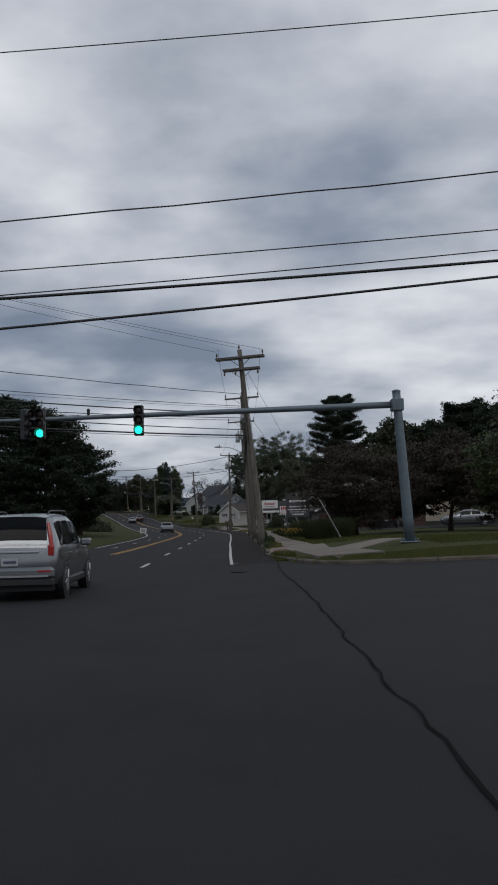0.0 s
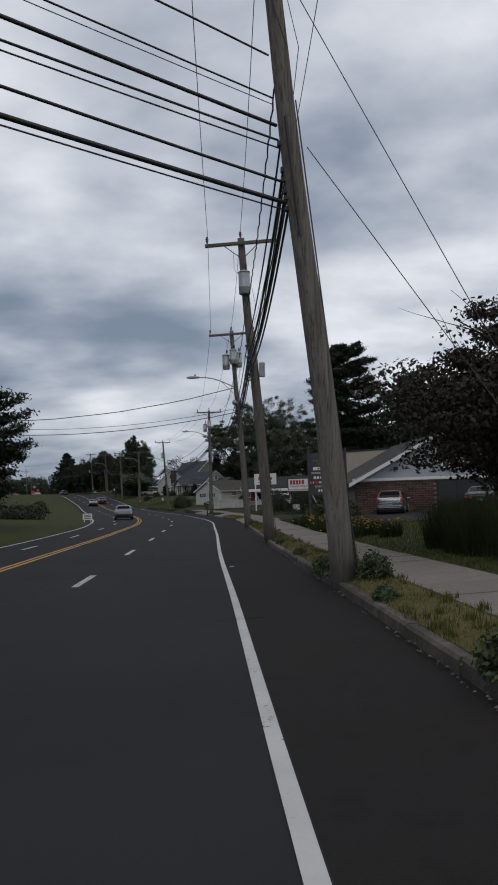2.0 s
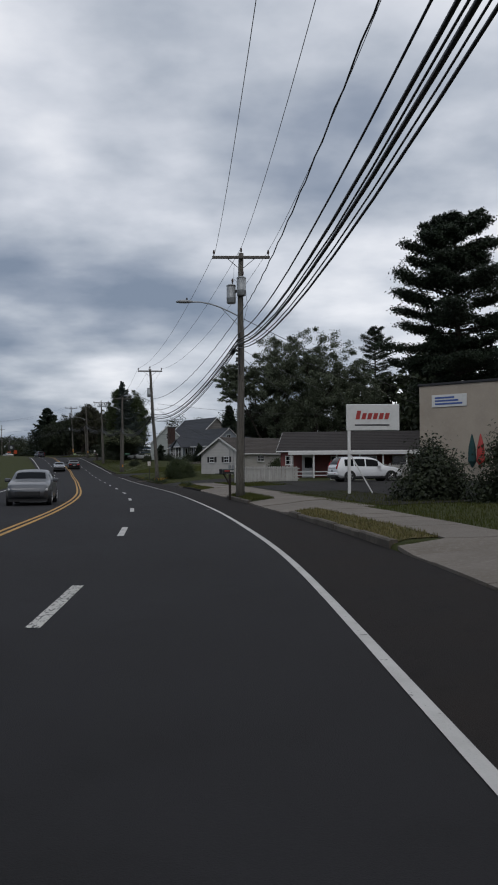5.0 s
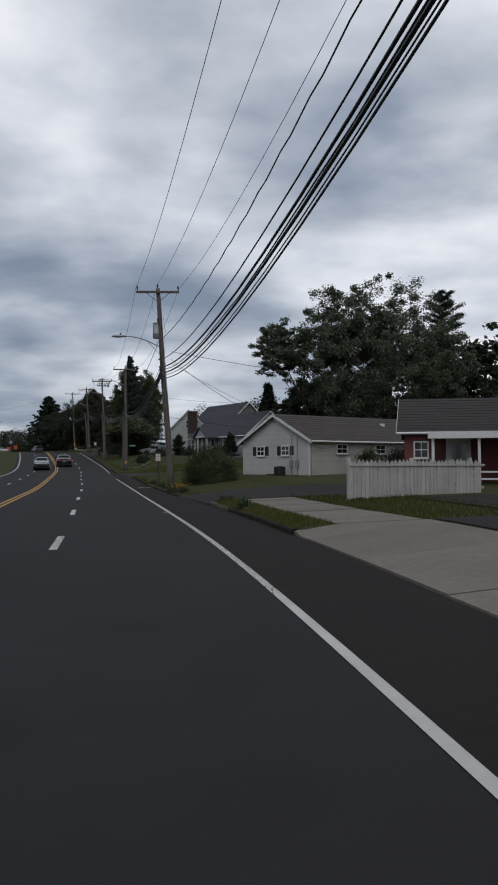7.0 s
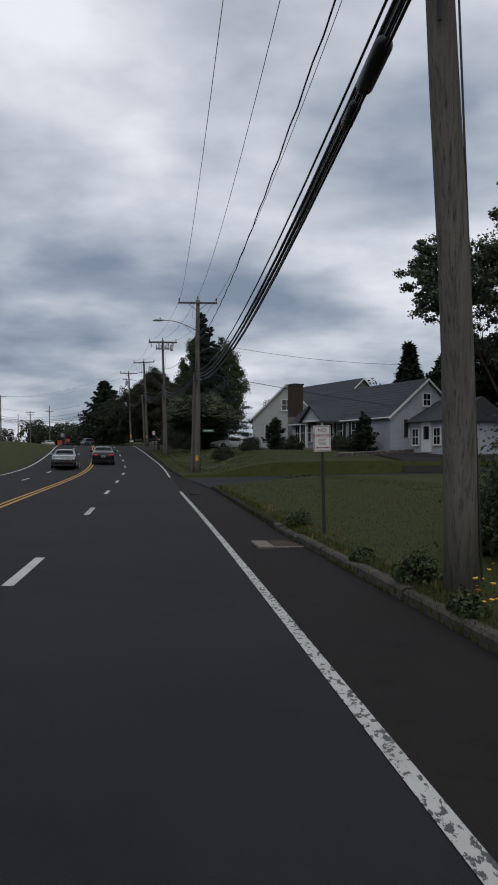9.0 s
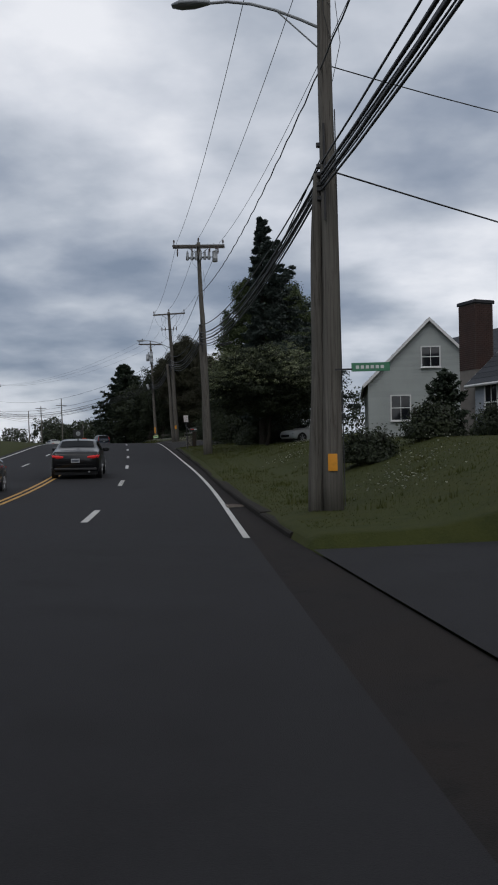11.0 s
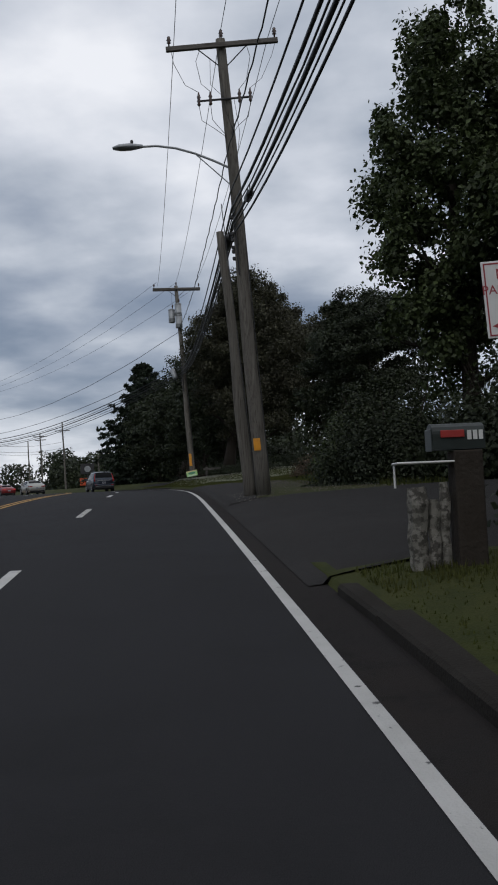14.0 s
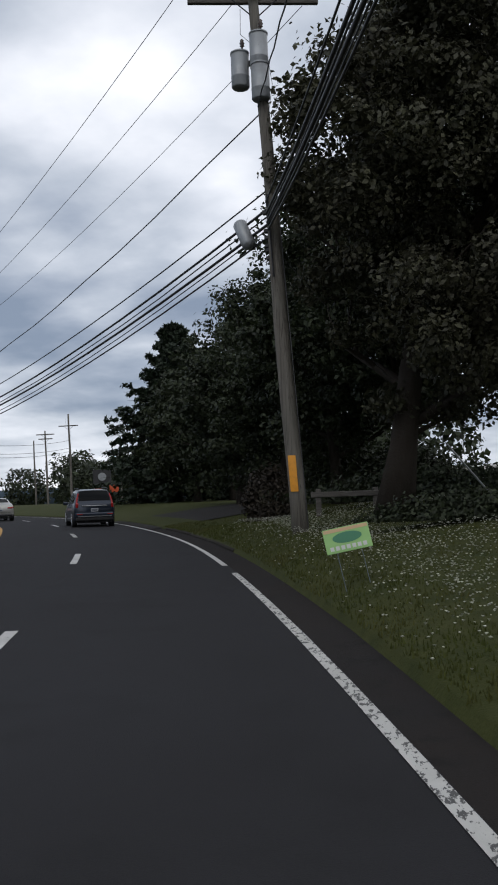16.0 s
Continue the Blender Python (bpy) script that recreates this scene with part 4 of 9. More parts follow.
for (bx, by, tz, lean) in ((-25.90, 255.15, 9.65, -0.24), (-33.35, 284.7, 10.9, -0.45), (-19.02, 224.1, 7.6, 0.10)):
    b = Vector((bx, by, gz(bx, by) - 0.02))
    utility_pole(b, (bx + lean, by - 0.1, tz), radius=0.155, arm=0, label="old cut-off wooden stub pole beside the newer pole")
for (x, y, top, arm) in ((-79.3, 398.5, 16.8, 2.4), (-90.2, 417, 16.6, 2.6), (-98.6, 432, 16.5, 0), (-84.5, 432, 13.0, 0)):
    utility_pole((x, y, 5.2), (x - 0.3, y, top), radius=0.15, arm=arm, arm_drop=1.4 if arm == 2.4 else 0.5, second=arm == 2.6, label="distant wooden utility pole beyond the bend", pins=False)
utility_pole((-18.4, 89.6, gz(-18.4, 89.6) - 0.05), (-18.7, 89.4, 9.2), radius=0.15, arm=0, label="plain grey wooden pole on the far verge")

ENDS = {i: pole_ends(i) for i in POLES}
LEFT_FAR, LEFT_NEAR, RIGHT_FAR = Vector((-28, 18, 0.2)), Vector((-18, 15.9, 0.2)), Vector((18, 17.3, 0.3))
utility_pole(LEFT_FAR, LEFT_FAR + Vector((0, 0, 12.8)), label=WOOD)
utility_pole(LEFT_NEAR, LEFT_NEAR + Vector((0, 0, 10.6)), label=WOOD)
utility_pole(RIGHT_FAR, RIGHT_FAR + Vector((0, 0, 13.2)), label=WOOD)


def wire(a, b, sag, r, mat="cable", label="black overhead cable slung between poles", n=14, twist=0.0):
    a, b = Vector(a), Vector(b)
    pts = []
    for k in range(n + 1):
        t = k / n
        p = a.lerp(b, t)
        p.z -= sag * 4 * t * (1 - t)
        if twist:
            p += Vector((math.cos(k * 2.1), 0, math.sin(k * 2.1))) * twist
        pts.append(p)
    ob = part("overhead_cable", Mesh().tube(pts, r, 5, False), mat, smooth=True)
    return tagged(ob, label, "cable", "overhead cables")


TIGHT = {4: 0.6, 5: 0.45, 6: 0.5, 9: 0.6}
LIFT = {1: 0.15, 2: 0.15, 4: 0.62, 8: 0.6, 9: 0.5}


def span(i, j, sag=0.7):
    (b0, t0), (b1, t1) = ENDS[i], ENDS[j]
    d = (t1 - t0)
    d.z = 0
    d.normalize()
    q = Vector((d.y, -d.x, 0))

    def on(b, t, h):
        return b + (t - b) * (h / (t - b).length)

    L0, L1 = (t0 - b0).length, (t1 - b1).length
    for off, up in ((-1.13, 0.02), (0.0, 0.22), (1.13, 0.02)):
        wire(t0 + q * off + Vector((0, 0, up - (0.0 if off else 0))), t1 + q * off + Vector((0, 0, up)), sag * 0.8, 0.009, "bare_wire", "thin bare overhead power conductor")
    wire(on(b0, t0, L0 - 2.75) + q * -0.12, on(b1, t1, L1 - 2.75) + q * -0.12, sag * 0.8, 0.015, "cable", "twisted secondary power cable between poles", n=60, twist=0.012)
    for h, r, sg, tw in BUNDLE:
        h0, h1 = (6.15 + (h - 6.15) * (TIGHT.get(k, 1.0) if (i, k) != (4, 5) else 0.95) + LIFT.get(k, 0) for k in (i, j))
        wire(on(b0, t0, h0) + q * -0.12, on(b1, t1, h1) + q * -0.12, sag * sg, r, "cable", "black sheathed telephone and power cable", twist=tw)


for i in range(1, 9):
    span(i, i + 1, 0.4 if i < 3 else 1.25 if i < 6 else 0.75)
# from the last pole over the road to the pole on the outer side of the bend
b9, t9 = ENDS[9]
OUT = Vector((-77.5, 356, 4.9))
utility_pole(OUT, OUT + Vector((-0.2, 0, 11.3)), radius=0.16, arm=2.4, arm_yaw=0.9, label="wooden utility pole on the outer side of the bend")
for off in (-1.2, 0.0, 1.2):
    wire(t9 + Vector((0.8 * off, 0.9 * off, 0.05 if off else 0.2)), OUT + Vector((off * 0.6, off * 0.8, 11.2)), 1.5, 0.009, "bare_wire", "thin bare overhead power conductor", n=20)
for h, r, sg, tw in ((8.6, 0.016, 1.2, 0.02),) + BUNDLE:
    p = b9 + (t9 - b9) * ((h + LIFT[9]) / (t9 - b9).length) + Vector((-0.1, 0.05, 0))
    wire(p, OUT + Vector((0, 0, h * 0.95 + 0.4)), 1.5 * sg, r, n=20, twist=tw)
for h, h1 in ((7.0, 8.5), (6.3, 7.6), (6.0, 7.2)):
    wire(OUT + Vector((0, 0, h)), (-79.4, 398.5, 5.2 + h1), 0.9, 0.02)
# the bundle that crosses the junction from the first pole
b1, t1 = ENDS[1]
q1 = (t1 - b1).normalized()
for off, up in ((-1.25, 0.0), (0.0, 0.2), (1.25, 0.1)):
    wire(t1 + Vector((off, 0, up - 0.1)), LEFT_FAR + Vector((0.2 * off, off, 12.6)), 0.35, 0.009, "bare_wire", "thin bare overhead power conductor", n=20)
# height on the pole, height on the far pole, radius, wobble
for z0, z1, r, tw in ((8.69, 9.5, 0.016, 0.014), (8.05, 8.4, 0.014, 0.0), (7.95, 8.2, 0.007, 0.0), (7.64, 8.0, 0.028, 0.0), (7.42, 7.3, 0.018, 0.0), (7.30, 7.2, 0.012, 0.0), (6.79, 7.5, 0.022, 0.0), (6.48, 7.0, 0.036, 0.0), (6.36, 6.95, 0.012, 0.0)):
    p = b1 + (t1 - b1) * ((z0 - 0.22 - b1.z) / (t1 - b1).z) + Vector((-0.2, -0.1, 0))
    wire(p, LEFT_FAR + Vector((0, 0, z1 - 1.1)), 0.35, r, "cable", "cable crossing over the junction", n=24, twist=tw)
for z0, z1, r, tw in ((9.56, 12.5, 0.011, 0.0), (6.25, 9.4, 0.015, 0.012), (5.57, 8.05, 0.012, 0.0), (5.04, 7.74, 0.012, 0.0), (5.18, 7.34, 0.030, 0.0), (4.25, 7.4, 0.026, 0.0)):
    wire(LEFT_NEAR + Vector((0, 0, z0)), RIGHT_FAR + Vector((0, 0, z1)), 0.3, r, "cable", "black cable strung across the junction", n=30, twist=tw)
# guys and lines from the third pole to the far verge
b3, t3 = ENDS[3]
for h, z, r, tw in ((7.75, 7.1, 0.022, 0.015), (6.6, 6.9, 0.012, 0), (6.4, 6.5, 0.02, 0)):
    wire(b3 + (t3 - b3) * (h / (t3 - b3).length), (-18.6, 89.4, z), 0.75, r, "cable", "cable crossing over the road", twist=tw)
# service drops
b4, t4 = ENDS[4]
b5, t5 = ENDS[5]
b6, t6 = ENDS[6]
for b, h, to, r in ((b4, 8.0, (14, 158, 6.3), 0.016), (b4, 7.3, (14, 157, 5.6), 0.01), (b4, 6.6, (10, 160, 5.6), 0.01), (b4, 6.3, (3.2, 150, 5.3), 0.012), (b5, 6.9, (-3.9, 185.3, 4.4), 0.012), (b5, 7.3, (9.8, 205, 8.6), 0.014), (b5, 6.7, (-1.5, 184, 3.9), 0.009), (b6, 8.4, (-4.5, 231, 8.9), 0.012), (b6, 6.4, (8.0, 243, 5.3), 0.018)):
    wire(b + Vector((0, 0, h)), to, 0.35, r, "cable", "service cable running to a house")
# closures hung in the bundle


def on_span(i, j, h, f, sag):
    (b0, t0), (b1, t1) = ENDS[i], ENDS[j]
    p = (b0 + (t0 - b0) * ((h + LIFT.get(i, 0)) / (t0 - b0).length)).lerp(b1 + (t1 - b1) * ((h + LIFT.get(j, 0)) / (t1 - b1).length), f)
    p.z -= sag * 4 * f * (1 - f)
    return p


def closure(p, q, r, mat, label, drop=0.1):
    p, q = Vector(p), Vector(q)
    c = thing("splice_closure", p, label, "cable box", "cable closures")
    d = q - p
    down = Vector((-0.12, 0, -drop))
    part("case", Mesh().tube([down, d * 0.06 + down, d * 0.12 + down, d * 0.88 + down, d * 0.94 + down, d + down], [r * 0.3, r * 0.75, r, r, r * 0.75, r * 0.3], 12), mat, c, smooth=True)
    for f in (0.2, 0.8):
        part("strap", Mesh().tube([d * f + Vector((-0.12, 0, r * 0.6 - drop)), d * f + Vector((-0.12, 0, 0.1))], 0.012, 5), "dark_metal", c)


BLACK_CASE = "black cable splice closure hanging in the bundle"
for i, j, f0, f1, r, sag in ((5, 6, 0.03, 0.055, 0.11, 1.25), (5, 6, 0.06, 0.075, 0.08, 1.25), (8, 9, 0.03, 0.055, 0.12, 0.75), (8, 9, 0.065, 0.08, 0.09, 0.75), (7, 8, 0.86, 0.885, 0.08, 0.75), (2, 3, 0.02, 0.045, 0.09, 0.4), (4, 5, 0.02, 0.035, 0.11, 1.25)):
    closure(on_span(i, j, 6.2, f0, sag), on_span(i, j, 6.2, f1, sag), r, "black", BLACK_CASE)
p = b9 + (t9 - b9) * (7.1 / (t9 - b9).length)
closure(p + Vector((-0.75, 0.75, -0.15)), p + Vector((-0.45, 0.45, -0.85)), 0.16, "grey_metal", "grey cylindrical amplifier can hung by the pole", 0.0)
p = ENDS[3][0] + (ENDS[3][1] - ENDS[3][0]) * (6.75 / (ENDS[3][1] - ENDS[3][0]).length)
closure(p + Vector((-0.12, -0.2, 0.2)), p + Vector((0.3, 0.45, 0.25)), 0.15, "grey_metal", "grey amplifier case hung by the pole", 0.05)


# ---- trees and shrubs ----
def leaf_mat(name, base, dark, light):
    return material(name, base, 0.62, vary=((0.35, dark, 0.4, 0.7, 0.7), (1.3, light, 0.52, 0.8, 0.6)), island=0.45, translucent=0.22, spec=0.35)


M["leaf"] = leaf_mat("green_leaves", (0.048, 0.066, 0.022), (0.026, 0.038, 0.013), (0.085, 0.105, 0.036))
M["leaf_grey"] = leaf_mat("grey_green_leaves", (0.085, 0.102, 0.062), (0.045, 0.056, 0.032), (0.17, 0.185, 0.125))
M["leaf_dark"] = leaf_mat("dark_green_leaves", (0.028, 0.037, 0.016), (0.015, 0.021, 0.010), (0.055, 0.068, 0.028))
M["leaf_red"] = leaf_mat("dull_red_leaves", (0.036, 0.027, 0.018), (0.020, 0.016, 0.011), (0.058, 0.056, 0.026))
M["leaf_maroon"] = leaf_mat("dark_maroon_green_leaves", (0.050, 0.050, 0.027), (0.028, 0.025, 0.016), (0.094, 0.100, 0.050))
M["leaf_pale"] = leaf_mat("pale_edged_leaves", (0.17, 0.19, 0.10), (0.075, 0.095, 0.042), (0.34, 0.36, 0.25))
M["needle"] = leaf_mat("dark_needles", (0.022, 0.034, 0.018), (0.012, 0.019, 0.011), (0.038, 0.055, 0.028))
M["needle_blue"] = leaf_mat("blue_green_needles", (0.044, 0.060, 0.050), (0.022, 0.032, 0.026), (0.085, 0.108, 0.094))
M["bark"] = material("bark", (0.042, 0.035, 0.029), 0.95, vary=(((9, 9, 1.5), (0.032, 0.026, 0.02), 0.4, 0.7, 0.8), (3, (0.060, 0.054, 0.046), 0.55, 0.8, 0.5)), bump=1.0, bump_scale=18, spec=0.15)


def leaves(name, centres, normals, size, mat, parent, seed, long=1.6, label="", corners=4):
    """Many small leaf sprays in one mesh: one bent four-cornered blade a centre, or a three-cornered one."""
    rng = np.random.default_rng(seed)
    n = len(centres)
    nrm = normals + rng.normal(0, 0.75, (n, 3))
    nrm /= np.linalg.norm(nrm, axis=1)[:, None] + 1e-9
    a = rng.normal(0, 1, (n, 3))
    a -= (a * nrm).sum(1)[:, None] * nrm
    a /= np.linalg.norm(a, axis=1)[:, None] + 1e-9
    b = np.cross(nrm, a)
    s = size * rng.uniform(0.55, 1.35, n)[:, None]
    v = np.empty((n, 4, 3))
    v[:, 0], v[:, 2] = centres - a * s * long / 2, centres + a * s * long / 2
    v[:, 1], v[:, 3] = centres + b * s / 2 + nrm * s * 0.12, centres - b * s / 2 + nrm * s * 0.12
    if corners == 3:
        v = np.ascontiguousarray(v[:, 1:4])
    me = bpy.data.meshes.new(name)
    me.vertices.add(corners * n)
    me.vertices.foreach_set("co", v.ravel())
    me.loops.add(corners * n)
    me.loops.foreach_set("vertex_index", np.arange(corners * n))
    me.polygons.add(n)
    me.polygons.foreach_set("loop_start", np.arange(0, corners * n, corners))
    me.materials.append(M[mat])
    me.update(calc_edges=True)
    ob = new(name, me)
    if parent is not None:
        ob.parent = parent
    if label:
        ob["label"] = label
    return ob


def limb(mb, p, d, length, r, rnd, depth, out):
    pts, rads, n = [p.copy()], [r], 5
    for k in range(n):
        d = (d + Vector((rnd.uniform(-0.22, 0.22), rnd.uniform(-0.22, 0.22), rnd.uniform(-0.05, 0.16)))).normalized()
        p = p + d * (length / n)
        pts.append(p.copy())
        rads.append(r * (1 - 0.8 * (k + 1) / n))
    mb.tube(pts, rads, 6 if depth else 7, False)
    out.append(p.copy())
    if depth > 0:
        for k in (2, 3, 4):
            dd = (d + Vector((rnd.uniform(-1, 1), rnd.uniform(-1, 1), rnd.uniform(-0.2, 0.5))) * 0.9).normalized()
            limb(mb, pts[k], dd, length * 0.55, rads[k] * 0.7, rnd, depth - 1, out)


def tree(x, y, height, radius, low, n, size, seed, mat="leaf", label="", z=None, name="tree", squash=1.0, clump=0.24, top=1.0, trunk_r=None, lean=(0, 0), clumps=60, hollow=0.35):
    """A broad-leaved tree: trunk, limbs and a crown of leaf sprays in uneven clumps. low: height of the crown's foot."""
    z = gz(x, y) - 0.05 if z is None else z
    t = thing(name, (x, y, z), label, "tree", "trees")
    rnd, rng = random.Random(seed), np.random.default_rng(seed)
    r = trunk_r or 0.022 * height
    mb, tips = Mesh(), []
    pts, rads = [], []
    for k in range(7):
        f = k / 6
        pts.append(Vector((lean[0] * f + 0.12 * math.sin(k + seed), lean[1] * f + 0.12 * math.cos(1.3 * k + seed), height * 0.72 * f)))
        rads.append(r * (1.35 if k == 0 else 1.0 - 0.75 * f))
    mb.tube(pts, rads, 10)
    for k in range(8):
        f = 0.22 + 0.6 * k / 8
        p = pts[0].lerp(pts[-1], max(f, low / (height * 0.72) * 0.8))
        a = k * 2.4 + rnd.uniform(-0.5, 0.5)
        limb(mb, p, Vector((math.cos(a), math.sin(a), 0.55)), radius * 0.75, r * 0.42, rnd, 1, tips)
    part("trunk", mb, "bark", t, smooth=True)
    # twig clumps: loose, flattened, many; some stray past the outline and some gaps stay open
    c = np.array([lean[0], lean[1], (low + height) / 2])
    half = np.array([radius, radius * squash, (height - low) / 2])
    clumps = int(clumps * 3.2)
    u = rng.normal(0, 1, (clumps, 3))
    u /= np.linalg.norm(u, axis=1)[:, None]
    rad = (hollow + (1.02 - hollow) * rng.uniform(0, 1, clumps) ** 0.55)[:, None]
    lobes = 1 + 0.16 * np.sin(u[:, 0] * 4.1 + seed) * np.cos(u[:, 2] * 5.3 + seed * 2) + 0.10 * np.sin(u[:, 1] * 9 + seed)
    cc = u * rad * (1 - clump * 0.5) * lobes[:, None]
    cc[:, :2] *= (1 - 0.35 * np.clip(cc[:, 2:], 0, 1) * top)
    size_c = clump * 0.62 * rng.uniform(0.5, 1.3, clumps)
    which = rng.integers(0, clumps, n)
    off = np.clip(rng.normal(0, 0.5, (n, 3)), -1.0, 1.0)
    q = cc[which] + off * size_c[which][:, None] * np.array([1.15, 1.15, 0.6])
    nr = off * 0.5 + u[which] * 0.35 + np.array([0, 0, 0.5])
    leaves("crown", c + q * half, nr, size, mat, t, seed + 1)
    return t


def conifer(x, y, height, radius, n, seed, mat="needle", label="", z=None, droop=0.25, low=0.06, size=0.34, power=0.9, side=0.0):
    """A spire of drooping, ragged boughs; side: how much longer they grow towards +x."""
    z = gz(x, y) - 0.05 if z is None else z
    t = thing("conifer", (x, y, z), label, "tree", "trees")
    rng, rnd = np.random.default_rng(seed), random.Random(seed)
    mb = Mesh().tube([(0, 0, 0), (0.05, 0, height * 0.5), (0, 0, height * 0.99)], [0.016 * height + 0.05, 0.010 * height, 0.015], 9)
    levels = max(18, int(height * 2.4))
    cs, ns = [], []
    per = n // (levels * 7)
    for k in range(levels):
        f = low + (1 - low) * k / levels
        L = radius * (1 - f) ** power * 1.0
        for j in range(7):
            a = j * 2 * math.pi / 7 + k * 0.9 + rnd.uniform(-0.3, 0.3)
            l2 = L * rnd.uniform(0.5, 1.2) * (1 - 0.7 * side + side * math.cos(a)) + 0.06
            d = np.array([math.cos(a), math.sin(a)])
            zz = f * height + rnd.uniform(-0.3, 0.3)
            mb.tube([(0, 0, zz), (d[0] * l2 * 0.6, d[1] * l2 * 0.6, zz - droop * l2 * 0.5), (d[0] * l2, d[1] * l2, zz - droop * l2 * 0.6)], [0.03, 0.02, 0.008], 4, False)
            s = rng.uniform(0.12, 1, per) ** 0.75
            wob = rng.normal(0, 1, (per, 3)) * np.array([0.17, 0.17, 0.10]) * ((0.3 + l2 * 0.22) * (1.15 - 0.7 * s) * min(1.0, 0.35 + 0.35 * L))[:, None]
            p = np.stack([d[0] * l2 * s, d[1] * l2 * s, zz - droop * l2 * (s * 1.1 - 0.5 * s * s)], 1) + wob
            p[:, 2] += 0.12 * l2 * (s > 0.85)
            cs.append(p)
            ns.append(np.stack([d[0] * 0.4 + 0 * s, d[1] * 0.4 + 0 * s, 1 + 0 * s], 1))
    part("trunk", mb, "bark", t)
    leaves("crown", np.concatenate(cs), np.concatenate(ns), size * 1.2, mat, t, seed, 2.6, corners=3)
    return t


def shrub(x, y, rx, ry, h, n, size, seed, mat="leaf", label="", z=None, name="shrub", category="shrub"):
    z = gz(x, y) - 0.03 if z is None else z
    t = thing(name, (x, y, z), label, category, "shrubs")
    rng, rnd = np.random.default_rng(seed), random.Random(seed)
    mb = Mesh()
    for k in range(7):
        a = k * 0.9
        mb.tube([(0.1 * math.cos(a), 0.1 * math.sin(a), -0.05), (rx * 0.4 * math.cos(a), ry * 0.4 * math.sin(a), h * 0.45), (rx * 0.6 * math.cos(a), ry * 0.6 * math.sin(a), h * 0.75)], [0.03, 0.02, 0.008], 5, False)
    part("stem", mb, "bark", t)
    k = 70
    u = rng.normal(0, 1, (k, 3))
    u /= np.linalg.norm(u, axis=1)[:, None]
    u[:, 2] = np.abs(u[:, 2]) * 1.1 - 0.15
    cc = u * (0.35 + 0.4 * rng.uniform(0, 1, k) ** 0.6)[:, None]
    w = rng.integers(0, k, n)
    off = rng.normal(0, 0.6, (n, 3))
    q = cc[w] * 1.12 + off * 0.21
    q[:, 2] = np.clip(q[:, 2], -0.02, 2)
    leaves("foliage", q * np.array([rx, ry, h * 0.92]) + np.array([0, 0, 0.05]), off + u[w] * 0.5 + np.array([0, 0, 0.4]), size, mat, t, seed + 1)
    return t


BROAD = "broad green deciduous tree with uneven crown"
# far verge: dark pines by the plain pole
shrub(-20.2, 121, 2.6, 3.4, 1.7, 5000, 0.14, 6, "leaf_dark", "low dark clipped hedge on the grassy bank")
shrub(-24.5, 117, 3.6, 3.0, 1.8, 5000, 0.14, 7, "leaf_dark", "low dark clipped hedge on the grassy bank")
shrub(-28, 168, 1.8, 1.8, 2.0, 3000, 0.14, 8, "leaf", "round green bush on the far bank")
# dull red ornamental trees at the first corner
tree(6.6, 56, 5.9, 4.5, 0.6, 60000, 0.075, 10, "leaf_red", "spreading crab apple with dull red-green leaves", clump=0.25, clumps=80)
tree(13.5, 61, 6.9, 4.4, 1.4, 30000, 0.10, 11, "leaf_red", "spreading crab apple with dull red-green leaves", clump=0.25, clumps=80)
tree(14.6, 50, 6.2, 2.9, 1.5, 12000, 0.125, 12, "leaf", "small round-headed green street tree", clump=0.25)
tree(20, 57, 6.4, 3.6, 1.3, 9000, 0.18, 13, "leaf_red", "spreading crab apple with dull red-green leaves", clump=0.25)
tree(10.6, 63, 4.6, 3.4, 0.7, 26000, 0.095, 14, "leaf_red", "low spreading crab apple with dull red-green leaves", clump=0.25, clumps=70)
tree(15.8, 57, 4.6, 3.2, 0.8, 20000, 0.12, 15, "leaf_red", "low spreading crab apple with dull red-green leaves", clump=0.25, clumps=70)
